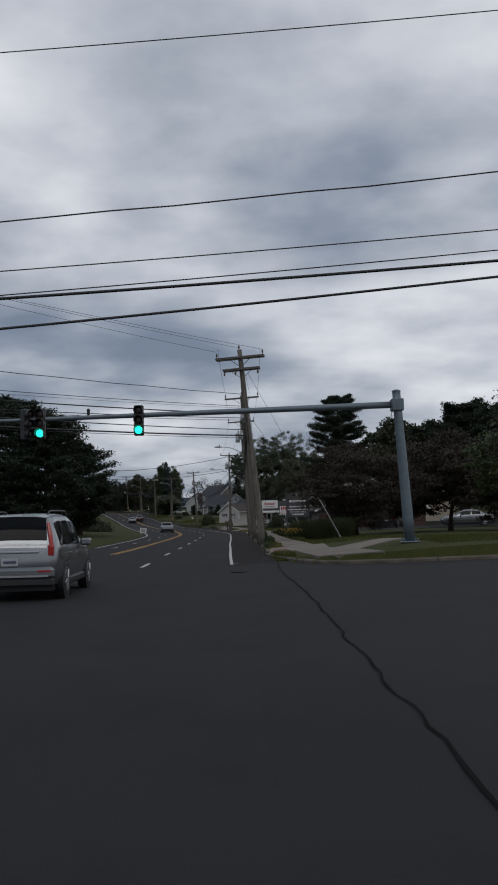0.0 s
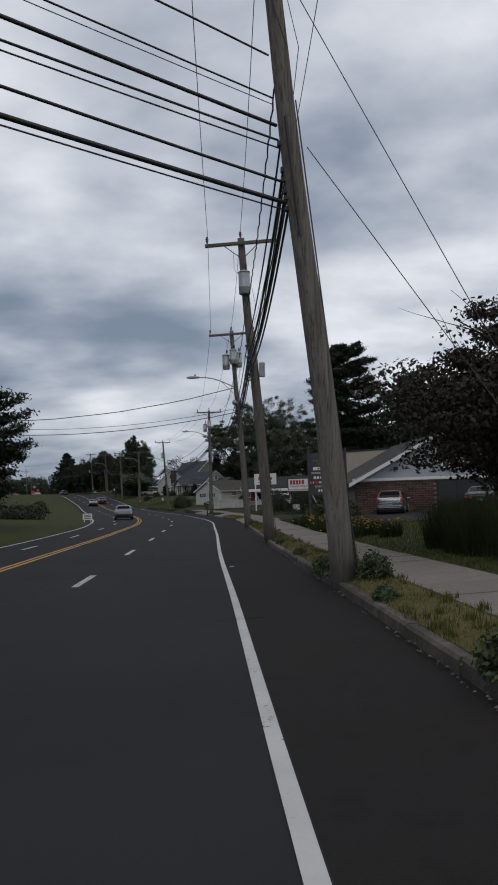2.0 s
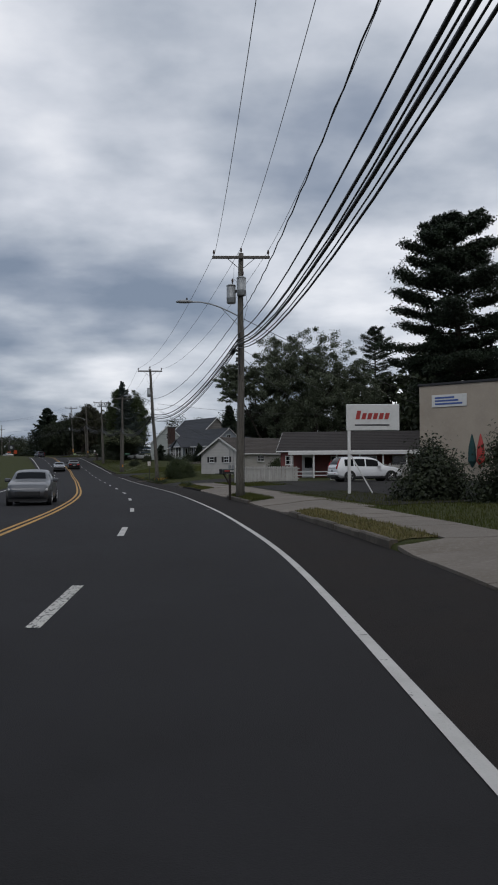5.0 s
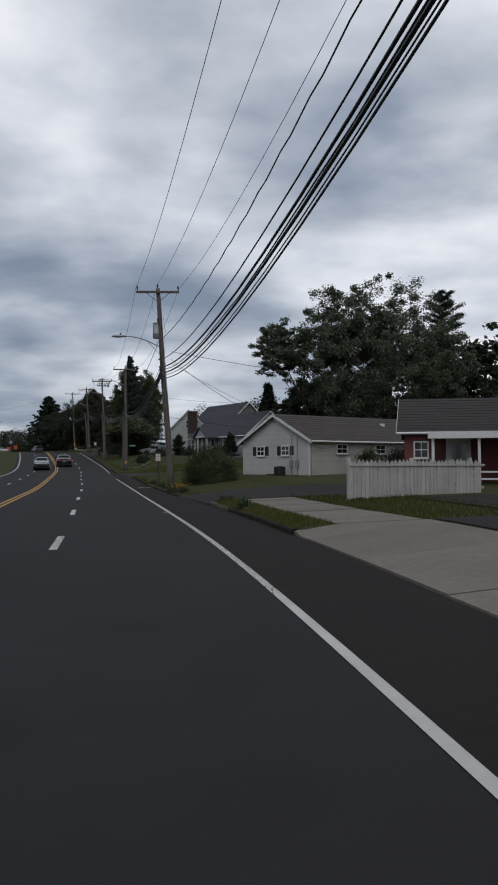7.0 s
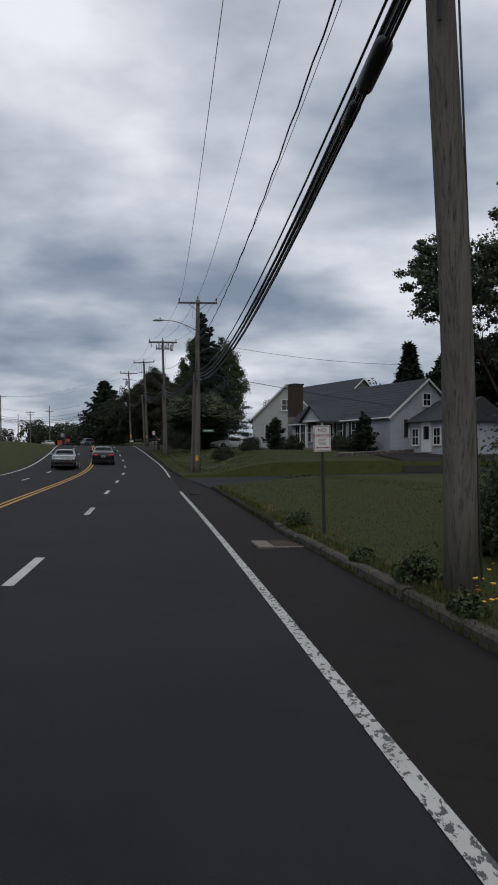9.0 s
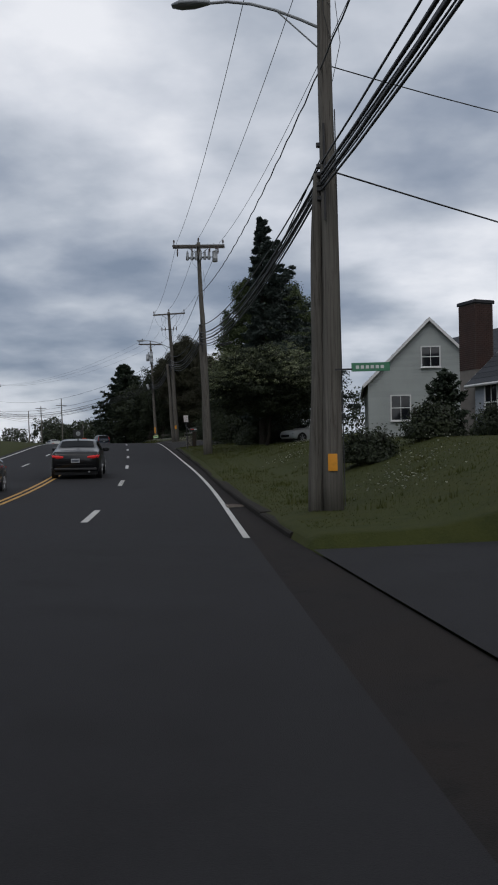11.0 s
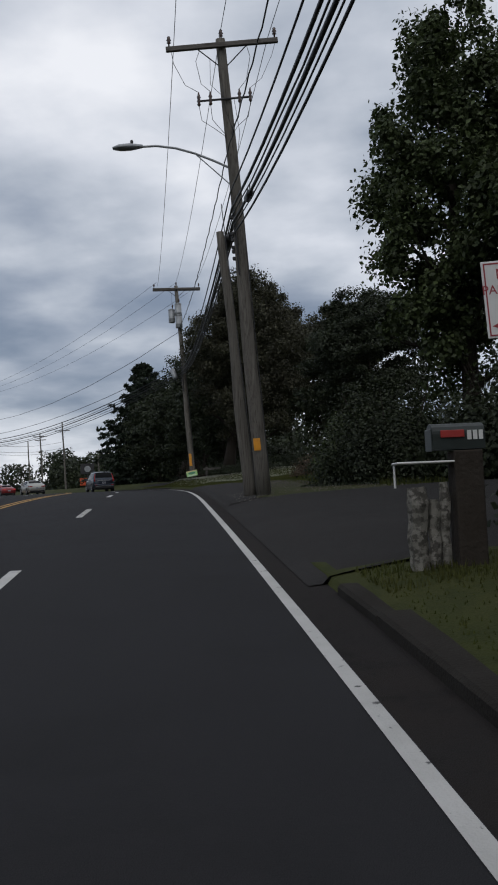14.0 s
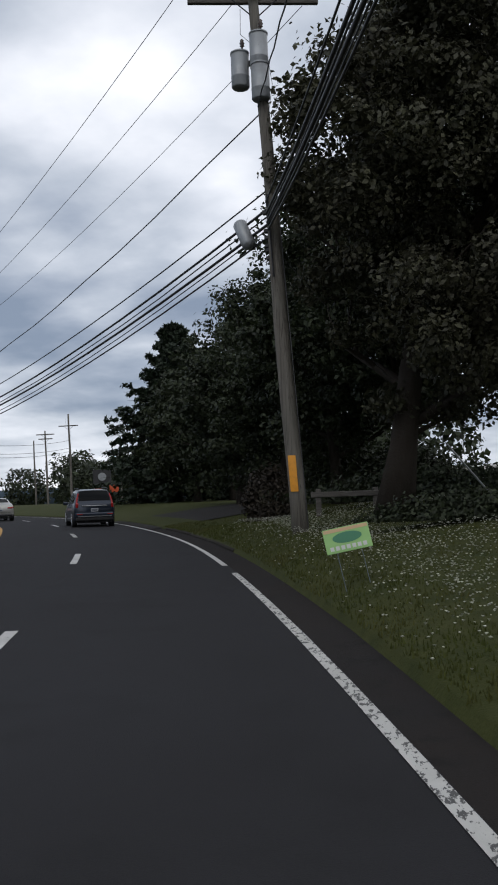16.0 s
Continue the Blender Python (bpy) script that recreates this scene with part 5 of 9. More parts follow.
# tall pine and the wood behind the restaurant
def pine(x, y, height, radius, n, seed, label, low=0.30):
    t = thing("pine", (x, y, gz(x, y) - 0.05), label, "tree", "trees")
    rng, rnd = np.random.default_rng(seed), random.Random(seed)
    mb = Mesh().tube([(0, 0, 0), (0.3, 0.1, height * 0.5), (0.1, 0.2, height * 0.97)], [0.42, 0.26, 0.04], 10)
    cs, ns = [], []
    m = 84
    for k in range(m):
        f = low + (0.97 - low) * k / m
        L = radius * (0.30 * (1.0 - f) ** 0.5 + 0.62 * math.sin(math.pi * min(1.0, max(0.0, f - 0.05) / 0.97) ** 1.15)) * rnd.uniform(0.45, 1.25)
        a = k * 2.399 + rnd.uniform(-0.4, 0.4)
        up = 0.02 + 0.55 * max(0.0, f - 0.40) + rnd.uniform(-0.12, 0.22)
        d = np.array([math.cos(a), math.sin(a), up])
        side = np.array([-d[1], d[0], 0.0])
        p0 = np.array([0.2, 0.1, f * height])
        tip = p0 + d * L + np.array([0, 0, 0.07 * L])
        mb.tube([tuple(p0), tuple(p0 + d * L * 0.6), tuple(tip)], [0.10, 0.055, 0.015], 5, False)
        for j in range(7):
            s = 0.28 + 0.72 * (j + 1) / 7
            c0 = p0 + d * L * s + np.array([0, 0, 0.07 * L * s * s])
            reach = L * 0.34 * (1.15 - s) + 0.35
            for sg in (-1, 0, 1):
                c1 = c0 + (side * sg + d * 0.55) * reach * rnd.uniform(0.7, 1.2)
                if sg:
                    mb.tube([tuple(c0), tuple(c1)], [0.022, 0.008], 4, False)
                q = rng.normal(0, 1, (n // (m * 21), 3)) * np.array([0.40, 0.40, 0.22]) * (0.55 + 0.04 * L)
                cs.append(c0 + (c1 - c0) * rng.uniform(0.35, 1.05, (len(q), 1)) + q + np.array([0, 0, 0.10]))
                ns.append(q * 0.4 + np.array([0, 0, 0.8]))
    part("trunk", mb, "bark", t)
    leaves("crown", np.concatenate(cs), np.concatenate(ns), 0.15, "needle", t, seed, 3.0, corners=3)


pine(-18.9, 85, 11.2, 5.2, 70000, 3, "tall dark pine on the far verge", low=0.08)
pine(-22.8, 88, 13.0, 6.0, 70000, 4, "tall dark pine on the far verge", low=0.08)
pine(-17.6, 95, 9.4, 3.6, 40000, 5, "slender windblown pine on the far verge", low=0.10)
pine(16.9, 169, 23.4, 6.6, 140000, 20, "tall open-limbed white pine with layered boughs")
for k, (x, y, h, r) in enumerate(((27, 172, 19, 7), (36, 166, 18, 7), (24, 150, 17, 6), (45, 158, 19, 8), (33, 142, 16, 6), (54, 150, 18, 8), (21, 185, 15, 6), (42, 180, 20, 8), (62, 140, 17, 7))):
    tree(x, y, h, r, 2.5, 8000, 0.42, 30 + k, "leaf_dark", BROAD, clumps=50)
for k, (x, y, h, r) in enumerate(((28, 92, 12, 5.5), (38, 98, 13, 6), (34, 80, 12, 5), (48, 100, 13, 6), (26, 76, 9, 4))):
    tree(x, y, h, r, 1.5, 7000, 0.4, 50 + k, "leaf_dark", BROAD, clumps=50)
pine(25.6, 108, 14.0, 6.0, 90000, 56, "broad dark pine behind the car park")
tree(31.5, 112, 15.0, 6.5, 2.0, 22000, 0.28, 57, "leaf_dark", BROAD, clumps=80)
tree(21.0, 112, 12.6, 5.0, 2.0, 18000, 0.28, 58, "leaf_dark", BROAD, clumps=70)
# silver maples behind the white ranch house
SILVER = "large silver-green maple with airy drooping crown"
tree(4.6, 230.5, 21.2, 5.6, 2.2, 52000, 0.15, 60, "leaf_grey", SILVER, clump=0.2, clumps=90, hollow=0.1, top=0.55)
tree(10.4, 231, 21.6, 6.0, 2.2, 54000, 0.15, 61, "leaf_grey", SILVER, clump=0.2, clumps=90, hollow=0.1, top=0.55)
tree(16.4, 234, 18.6, 5.2, 3.0, 36000, 0.15, 62, "leaf_grey", SILVER, clump=0.2, clumps=70, hollow=0.1)
tree(3.4, 231.5, 16.2, 4.0, 8.6, 24000, 0.15, 63, "leaf_grey", "leaning silver-green maple with drooping limbs", clump=0.2, clumps=60, hollow=0.1, top=0.6, lean=(-5.0, 0), trunk_r=0.16)
pine(29, 289, 29, 5.5, 40000, 64, "tall ragged dark pine")
conifer(-3.0, 247, 9.2, 3.2, 12000, 65, "needle", "dark pointed spruce behind the house")
conifer(0.6, 252, 8.6, 3.2, 12000, 66, "needle", "dark pointed spruce behind the house")
for k, (x, y, h, r) in enumerate(((24, 240, 16, 6), (32, 250, 15, 6), (40, 235, 16, 7), (22, 262, 13, 6), (12, 262, 12, 5), (48, 262, 17, 7))):
    tree(x, y, h, r, 2.0, 6000, 0.48, 70 + k, "leaf_dark", BROAD, clumps=45)
# spruce and flowering dogwood on the lawn
conifer(-24.1, 268.6, 15.5, 6.2, 170000, 80, "needle_blue", "tall blue-green spruce with drooping boughs", size=0.105, droop=0.3, power=0.80, low=0.13, side=0.42)
def dogwood(x, y, height, radius, low, n, seed, label, squash=1.0):
    t = tree(x, y, height, radius, low, n, 0.085, seed, "leaf_dark", label, clump=0.24, clumps=110, top=0.1, squash=squash, trunk_r=0.10)
    rng = np.random.default_rng(seed + 9)
    k = 900
    u = rng.normal(0, 1, (k, 3))
    u[:, 2] = np.abs(u[:, 2]) * 0.9 - 0.15
    u /= np.linalg.norm(u, axis=1)[:, None]
    r = rng.uniform(0.78, 1.04, k)[:, None] * (1 + 0.10 * np.sin(u[:, :1] * 7 + seed))
    c = np.array([0, 0, (low + height) / 2]) + u * r * np.array([radius * 0.97, radius * squash * 0.97, (height - low) / 2])
    w = rng.integers(0, k, n // 3)
    out = u[w] * np.array([1, 1, 0.2])
    q = c[w] + out * rng.uniform(-0.28, 0.30, (len(w), 1)) + rng.normal(0, 1, (len(w), 3)) * np.array([0.10, 0.10, 0.035])
    leaves("flowering_sprays", q, np.tile([0, 0, 1.6], (len(w), 1)) + u[w] * 0.4, 0.062, "leaf_pale", t, seed + 10, label="pale-edged sprays along the outer twigs")


dogwood(-23.0, 259.8, 5.9, 3.9, 1.2, 52000, 81, "dense spreading dark dogwood with pale sprays along its twigs")
tree(-27.3, 291.2, 15.6, 3.1, 1.5, 60000, 0.115, 82, "leaf", "tall narrow green tree by the driveway", clump=0.25, clumps=70)
tree(-23.4, 288.0, 14.8, 3.6, 0.8, 60000, 0.12, 83, "leaf", "tall narrow green tree by the driveway", clump=0.25, clumps=70)
tree(-22.6, 280.0, 10.0, 2.8, 0.8, 34000, 0.10, 84, "leaf", "leafy green tree overhanging the lawn", clump=0.25, clumps=70)
# two dark fillers added where deep shade lies under and behind the crowns
shrub(-24.6, 273.5, 4.0, 1.6, 3.2, 26000, 0.09, 86, "leaf_dark", "dark bushes added to fill the deep shade behind the spruce and the dogwood")
shrub(-24.6, 269.6, 1.5, 1.4, 2.2, 20000, 0.07, 87, "leaf_dark", "dark bushes added to fill the deep shade under the spruce")
# great trees by the last pole
MAPLE = "great dark maple with dense crown"
tree(-39.7, 317.4, 12.9, 4.1, 1.4, 170000, 0.085, 190, "leaf_maroon", MAPLE, clump=0.2, clumps=150, trunk_r=0.36, top=0.25, lean=(2.0, -0.6))
tree(-30.6, 303.5, 8.4, 3.3, 1.5, 90000, 0.075, 91, "leaf_dark", MAPLE, clump=0.2, clumps=110, top=0.45)
tree(-39.4, 327.0, 12.4, 4.8, 1.8, 60000, 0.115, 112, "leaf_dark", MAPLE, clump=0.2, clumps=110, top=0.4)
tree(-33.6, 329.5, 12.8, 5.2, 2.4, 60000, 0.12, 109, "leaf_maroon", MAPLE, clump=0.2, clumps=110, top=0.4)
shrub(-37.6, 313.9, 2.6, 0.7, 0.62, 14000, 0.06, 113, "leaf_dark", "low dark leafy plants before the great tree", name="ground_plants", category="plants")
shrub(-33.4, 314.4, 2.4, 0.8, 0.75, 14000, 0.06, 114, "leaf_dark", "low dark leafy plants before the great tree", name="ground_plants", category="plants")
tree(-48.2, 344, 11.2, 4.2, 0.6, 26000, 0.15, 110, "leaf_dark", "dark green spreading tree at the bend", clump=0.22, clumps=80)
tree(-55.0, 362, 11.0, 4.4, 0.6, 20000, 0.19, 111, "leaf_dark", "dark green spreading tree at the bend", clump=0.22, clumps=70)
tree(-42.2, 332, 11.6, 4.0, 0.5, 50000, 0.12, 96, "leaf_dark", "dark green spreading tree at the bend", clump=0.24, clumps=80)
tree(-44.8, 337, 10.8, 3.8, 0.5, 44000, 0.12, 92, "leaf_dark", "dark green spreading tree at the bend", clump=0.24, clumps=80)
tree(-49.3, 350, 9.0, 3.7, 0.5, 28000, 0.16, 93, "leaf_dark", "dark green spreading tree at the bend", clump=0.24, clumps=80)
conifer(-58.2, 368.8, 14.6, 7.4, 50000, 94, "needle", "dark conical spruce at the bend", size=0.24, power=0.62)
tree(-52.6, 362, 10.6, 3.8, 0.5, 20000, 0.2, 95, "leaf_dark", "dark green spreading tree at the bend")
shrub(-37.6, 323.0, 5.2, 1.2, 1.1, 12000, 0.09, 96, "leaf_dark", "dark hedge under the great trees", name="hedge", category="hedge")
shrub(-29.7, 287.2, 2.5, 2.0, 3.3, 44000, 0.055, 97, "leaf_dark", "dark overgrown shrubs by the driveway")
shrub(-26.4, 285.8, 2.6, 2.0, 4.0, 28000, 0.085, 98, "leaf_dark", "dark overgrown shrubs by the driveway")
shrub(-23.6, 276.5, 2.0, 2.6, 2.4, 16000, 0.085, 99, "leaf_dark", "dark overgrown shrubs by the driveway")
shrub(-31.0, 296.0, 1.7, 2.4, 2.6, 22000, 0.08, 101, "leaf", "loose green bushes between the pole and the lawn")
shrub(-39.5, 340.0, 2.6, 2.0, 3.4, 16000, 0.12, 102, "leaf_dark", "rounded green bushes beyond the lawn")
shrub(-42.5, 341.0, 2.4, 2.0, 4.2, 16000, 0.12, 103, "leaf_dark", "rounded green bushes beyond the lawn")
shrub(-43.9, 326.5, 0.95, 0.9, 2.0, 9000, 0.07, 105, "leaf_red", "dark red cone-shaped bush by the lane")
M["leaf_brown"] = leaf_mat("dry_brown_leaves", (0.095, 0.066, 0.040), (0.05, 0.034, 0.022), (0.16, 0.12, 0.075))
shrub(-32.2, 299.0, 1.7, 1.2, 1.15, 16000, 0.045, 115, "leaf_brown", "dry brown bush on the lawn beside the pull-off")
shrub(-31.3, 319.5, 2.0, 1.8, 2.3, 22000, 0.085, 106, "leaf_dark", "dark green bushes under the great trees")
shrub(-29.0, 317.0, 2.2, 1.8, 2.7, 22000, 0.085, 107, "leaf_dark", "dark green bushes under the great trees")
tree(-32.2, 334, 8.6, 3.8, 1.6, 40000, 0.12, 108, "leaf_dark", "dark green spreading tree at the bend", clump=0.22, clumps=90)
shrub(-33.8, 333.0, 1.7, 1.4, 1.9, 12000, 0.09, 104, "leaf_dark", "clipped dark bush before the low house")
tree(2.2, 240, 10.5, 4.6, 0.8, 16000, 0.22, 353, "leaf_dark", "dark green tree in the yard behind the house", clump=0.22)
# bushes along the front of the white house
for k, (x, y, r, h, mt) in enumerate(((1.9, 184.6, 1.3, 1.9, "leaf"), (4.4, 186.4, 1.6, 2.1, "leaf_red"), (6.6, 188.2, 1.3, 1.9, "leaf_dark"))):
    shrub(x, y, r, r, h, 6000, 0.08, 350 + k, mt, "loose overgrown bush along the house wall")
# bush beside the fifth pole
shrub(-7.9, 177.6, 1.85, 1.6, 2.4, 46000, 0.046, 100, "leaf", "rounded overgrown bush beside the utility pole")


def wood(name, line, n, seed, label, h=(9, 15), r=(4, 6), mat="leaf_dark", size=0.7, depth=12):
    """A far belt of trees that nobody could count: one object."""
    rng = np.random.default_rng(seed)
    cs, ns = [], []
    line = [Vector(p) for p in line]
    segs = [(a, b, (b - a).length) for a, b in zip(line, line[1:])]
    total = sum(s[2] for s in segs)
    count = int(total / 5)
    for k in range(count):
        d = total * (k + rng.uniform(0, 1)) / count
        for a, b, l in segs:
            if d <= l:
                break
            d -= l
        p = np.array(a.lerp(b, min(1, d / l))) + np.array([rng.uniform(-depth, depth), rng.uniform(-depth, depth), 0])
        hh, rr = rng.uniform(*h), rng.uniform(*r)
        m = n // count
        u = rng.normal(0, 1, (m, 3))
        u /= np.linalg.norm(u, axis=1)[:, None]
        lump = 1 + 0.22 * np.sin(u[:, 0] * 5 + k) * np.cos(u[:, 2] * 6 + 2 * k)
        q = u * (rng.uniform(0.35, 1, m) ** 0.4 * lump)[:, None] * np.array([rr, rr, hh * 0.52]) + np.array([0, 0, hh * 0.5])
        cs.append(p + q)
        ns.append(u + np.array([0, 0, 0.4]))
    ob = leaves(name, np.concatenate(cs), np.concatenate(ns), size * 1.25, mat, None, seed, corners=3)
    return tagged(ob, label, "woodland", "", "stuff")


wood("far_wood", [(-190, 380, 5), (-150, 430, 5), (-118, 452, 5), (-85, 455, 5), (-60, 410, 5), (-40, 380, 5)], 80000, 200, "distant belt of dark green trees beyond the bend", h=(8, 12), size=0.5)
wood("far_wood", [(-45, 160, 1), (-60, 215, 2), (-75, 260, 3), (-95, 310, 4), (-130, 350, 5)], 80000, 201, "belt of dark trees across the road", h=(6, 11), size=0.5)
wood("far_wood", [(-20, 385, 5), (10, 345, 4), (40, 310, 3), (70, 270, 2), (95, 200, 1), (95, 120, 1), (80, 60, 1)], 120000, 202, "belt of dark trees behind the houses", h=(10, 16), size=0.42, r=(5, 7))
wood("far_wood", [(-26, 60, 1), (-34, 95, 1), (-40, 130, 1)], 40000, 203, "dark trees across the road", h=(6, 10), size=0.32, depth=5)


def far_hill():
    mb, n = Mesh(), 60
    for k in range(n + 1):
        a = radians(-70 + 140 * k / n)
        x, y = 1900 * math.sin(a) + 100, 1900 * math.cos(a)
        h = 40 + 16 * noise.noise(Vector((k * 0.13, 3, 0))) + 8 * noise.noise(Vector((k * 0.5, 7, 0)))
        mb.v += [(x, y, -5), (x * 0.98, y * 0.98, h * 0.7), (x, y, h), (x * 1.05, y * 1.05, -5)]
    for k in range(n):
        a = 4 * k
        mb.f += [(a + j, a + j + 4, a + j + 5, a + j + 1) for j in range(3)]
    tagged(part("backdrop_hill", mb, "hill", smooth=True), "low wooded ridge on the horizon, distance haze put into its blue-grey colour", "hill", "", "structure")


# blue-grey instead of leaf green: the haze of distance is mixed into the colour
M["hill"] = material("hazed_wooded_hill", (0.055, 0.075, 0.095), 0.95, vary=((0.02, (0.04, 0.055, 0.07), 0.4, 0.7, 0.8),), spec=0.0)
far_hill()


# ---- buildings ----
M["siding"] = material("white_vinyl_siding", (0.50, 0.48, 0.455), 0.6, vary=((0.9, (0.40, 0.385, 0.36), 0.4, 0.7, 0.6), ((8, 8, 1), (0.45, 0.435, 0.41), 0.5, 0.7, 0.5)), obrand=0.04)
M["siding_tan"] = material("pale_grey_tan_siding", (0.46, 0.44, 0.40), 0.65, vary=((0.9, (0.36, 0.34, 0.31), 0.4, 0.7, 0.6),), obrand=0.04)
M["siding_blue"] = material("pale_blue_grey_siding", (0.36, 0.39, 0.425), 0.6, vary=((0.9, (0.29, 0.315, 0.345), 0.4, 0.7, 0.6),), obrand=0.04)
M["siding_green"] = material("pale_green_grey_siding", (0.34, 0.365, 0.35), 0.6, vary=((0.9, (0.28, 0.30, 0.285), 0.4, 0.7, 0.6),), obrand=0.04)
M["siding_grey"] = material("weathered_grey_shingle_siding", (0.16, 0.15, 0.14), 0.85, vary=((0.9, (0.11, 0.10, 0.095), 0.4, 0.7, 0.7), ((14, 14, 5), (0.20, 0.19, 0.175), 0.5, 0.72, 0.5)), obrand=0.12)
M["red_board"] = material("dark_red_boards", (0.17, 0.045, 0.04), 0.7, vary=((1.5, (0.11, 0.032, 0.03), 0.4, 0.7, 0.7),), obrand=0.08)
M["stucco"] = material("beige_stucco", (0.40, 0.345, 0.28), 0.9, vary=((0.5, (0.32, 0.275, 0.22), 0.4, 0.7, 0.7), (5, (0.44, 0.385, 0.32), 0.5, 0.75, 0.5)), bump=0.3)
M["brick"] = material("red_brown_brick", (0.085, 0.044, 0.035), 0.9, vary=((2.2, (0.050, 0.029, 0.024), 0.4, 0.65, 0.8), (14, (0.19, 0.13, 0.10), 0.55, 0.75, 0.6)), bump=0.4, obrand=0.45)
M["mortar"] = material("grey_mortar", (0.20, 0.18, 0.16), 0.95, vary=((3, (0.15, 0.135, 0.12), 0.4, 0.7, 0.7),))
M["shingle_grey"] = material("dark_grey_shingles", (0.042, 0.046, 0.054), 0.9, vary=((0.8, (0.032, 0.035, 0.041), 0.4, 0.7, 0.7), ((12, 12, 4), (0.06, 0.062, 0.068), 0.52, 0.75, 0.5)), bump=0.5, obrand=0.15)
M["shingle_brown"] = material("brown_shingles", (0.052, 0.043, 0.037), 0.9, vary=((0.8, (0.038, 0.032, 0.028), 0.4, 0.7, 0.7), ((12, 12, 4), (0.070, 0.060, 0.050), 0.52, 0.75, 0.5)), bump=0.5, obrand=0.15)
M["shingle_dark"] = material("dark_brown_shingles", (0.030, 0.025, 0.023), 0.9, vary=((0.8, (0.022, 0.018, 0.017), 0.4, 0.7, 0.7), ((12, 12, 4), (0.042, 0.036, 0.033), 0.52, 0.75, 0.5)), bump=0.5, obrand=0.15)
M["trim"] = material("white_trim", (0.68, 0.675, 0.66), 0.5, vary=((3, (0.58, 0.575, 0.56), 0.45, 0.7, 0.5),))
M["shutter"] = material("black_shutters", (0.02, 0.02, 0.023), 0.6, vary=((9, (0.03, 0.03, 0.033), 0.5, 0.7, 0.6),))
M["stone"] = material("fieldstone", (0.15, 0.135, 0.12), 0.95, vary=((3, (0.09, 0.08, 0.07), 0.4, 0.7, 0.8), (14, (0.21, 0.19, 0.17), 0.55, 0.75, 0.5)), bump=0.8, bump_scale=14, obrand=0.3)
M["old_wood"] = material("weathered_white_boards", (0.43, 0.42, 0.40), 0.85, vary=(((9, 9, 0.8), (0.22, 0.21, 0.20), 0.5, 0.7, 0.8), (2, (0.33, 0.32, 0.30), 0.45, 0.7, 0.7)), obrand=0.12)


def glass_material():
    mt = bpy.data.materials.new("window_glass")
    mt.use_nodes = True
    p = mt.node_tree.nodes["Principled BSDF"]
    p.inputs["Base Color"].default_value = (0.012, 0.014, 0.017, 1)
    p.inputs["Roughness"].default_value = 0.06
    p.inputs["Specular IOR Level"].default_value = 0.6
    return mt


M["glass"] = glass_material()


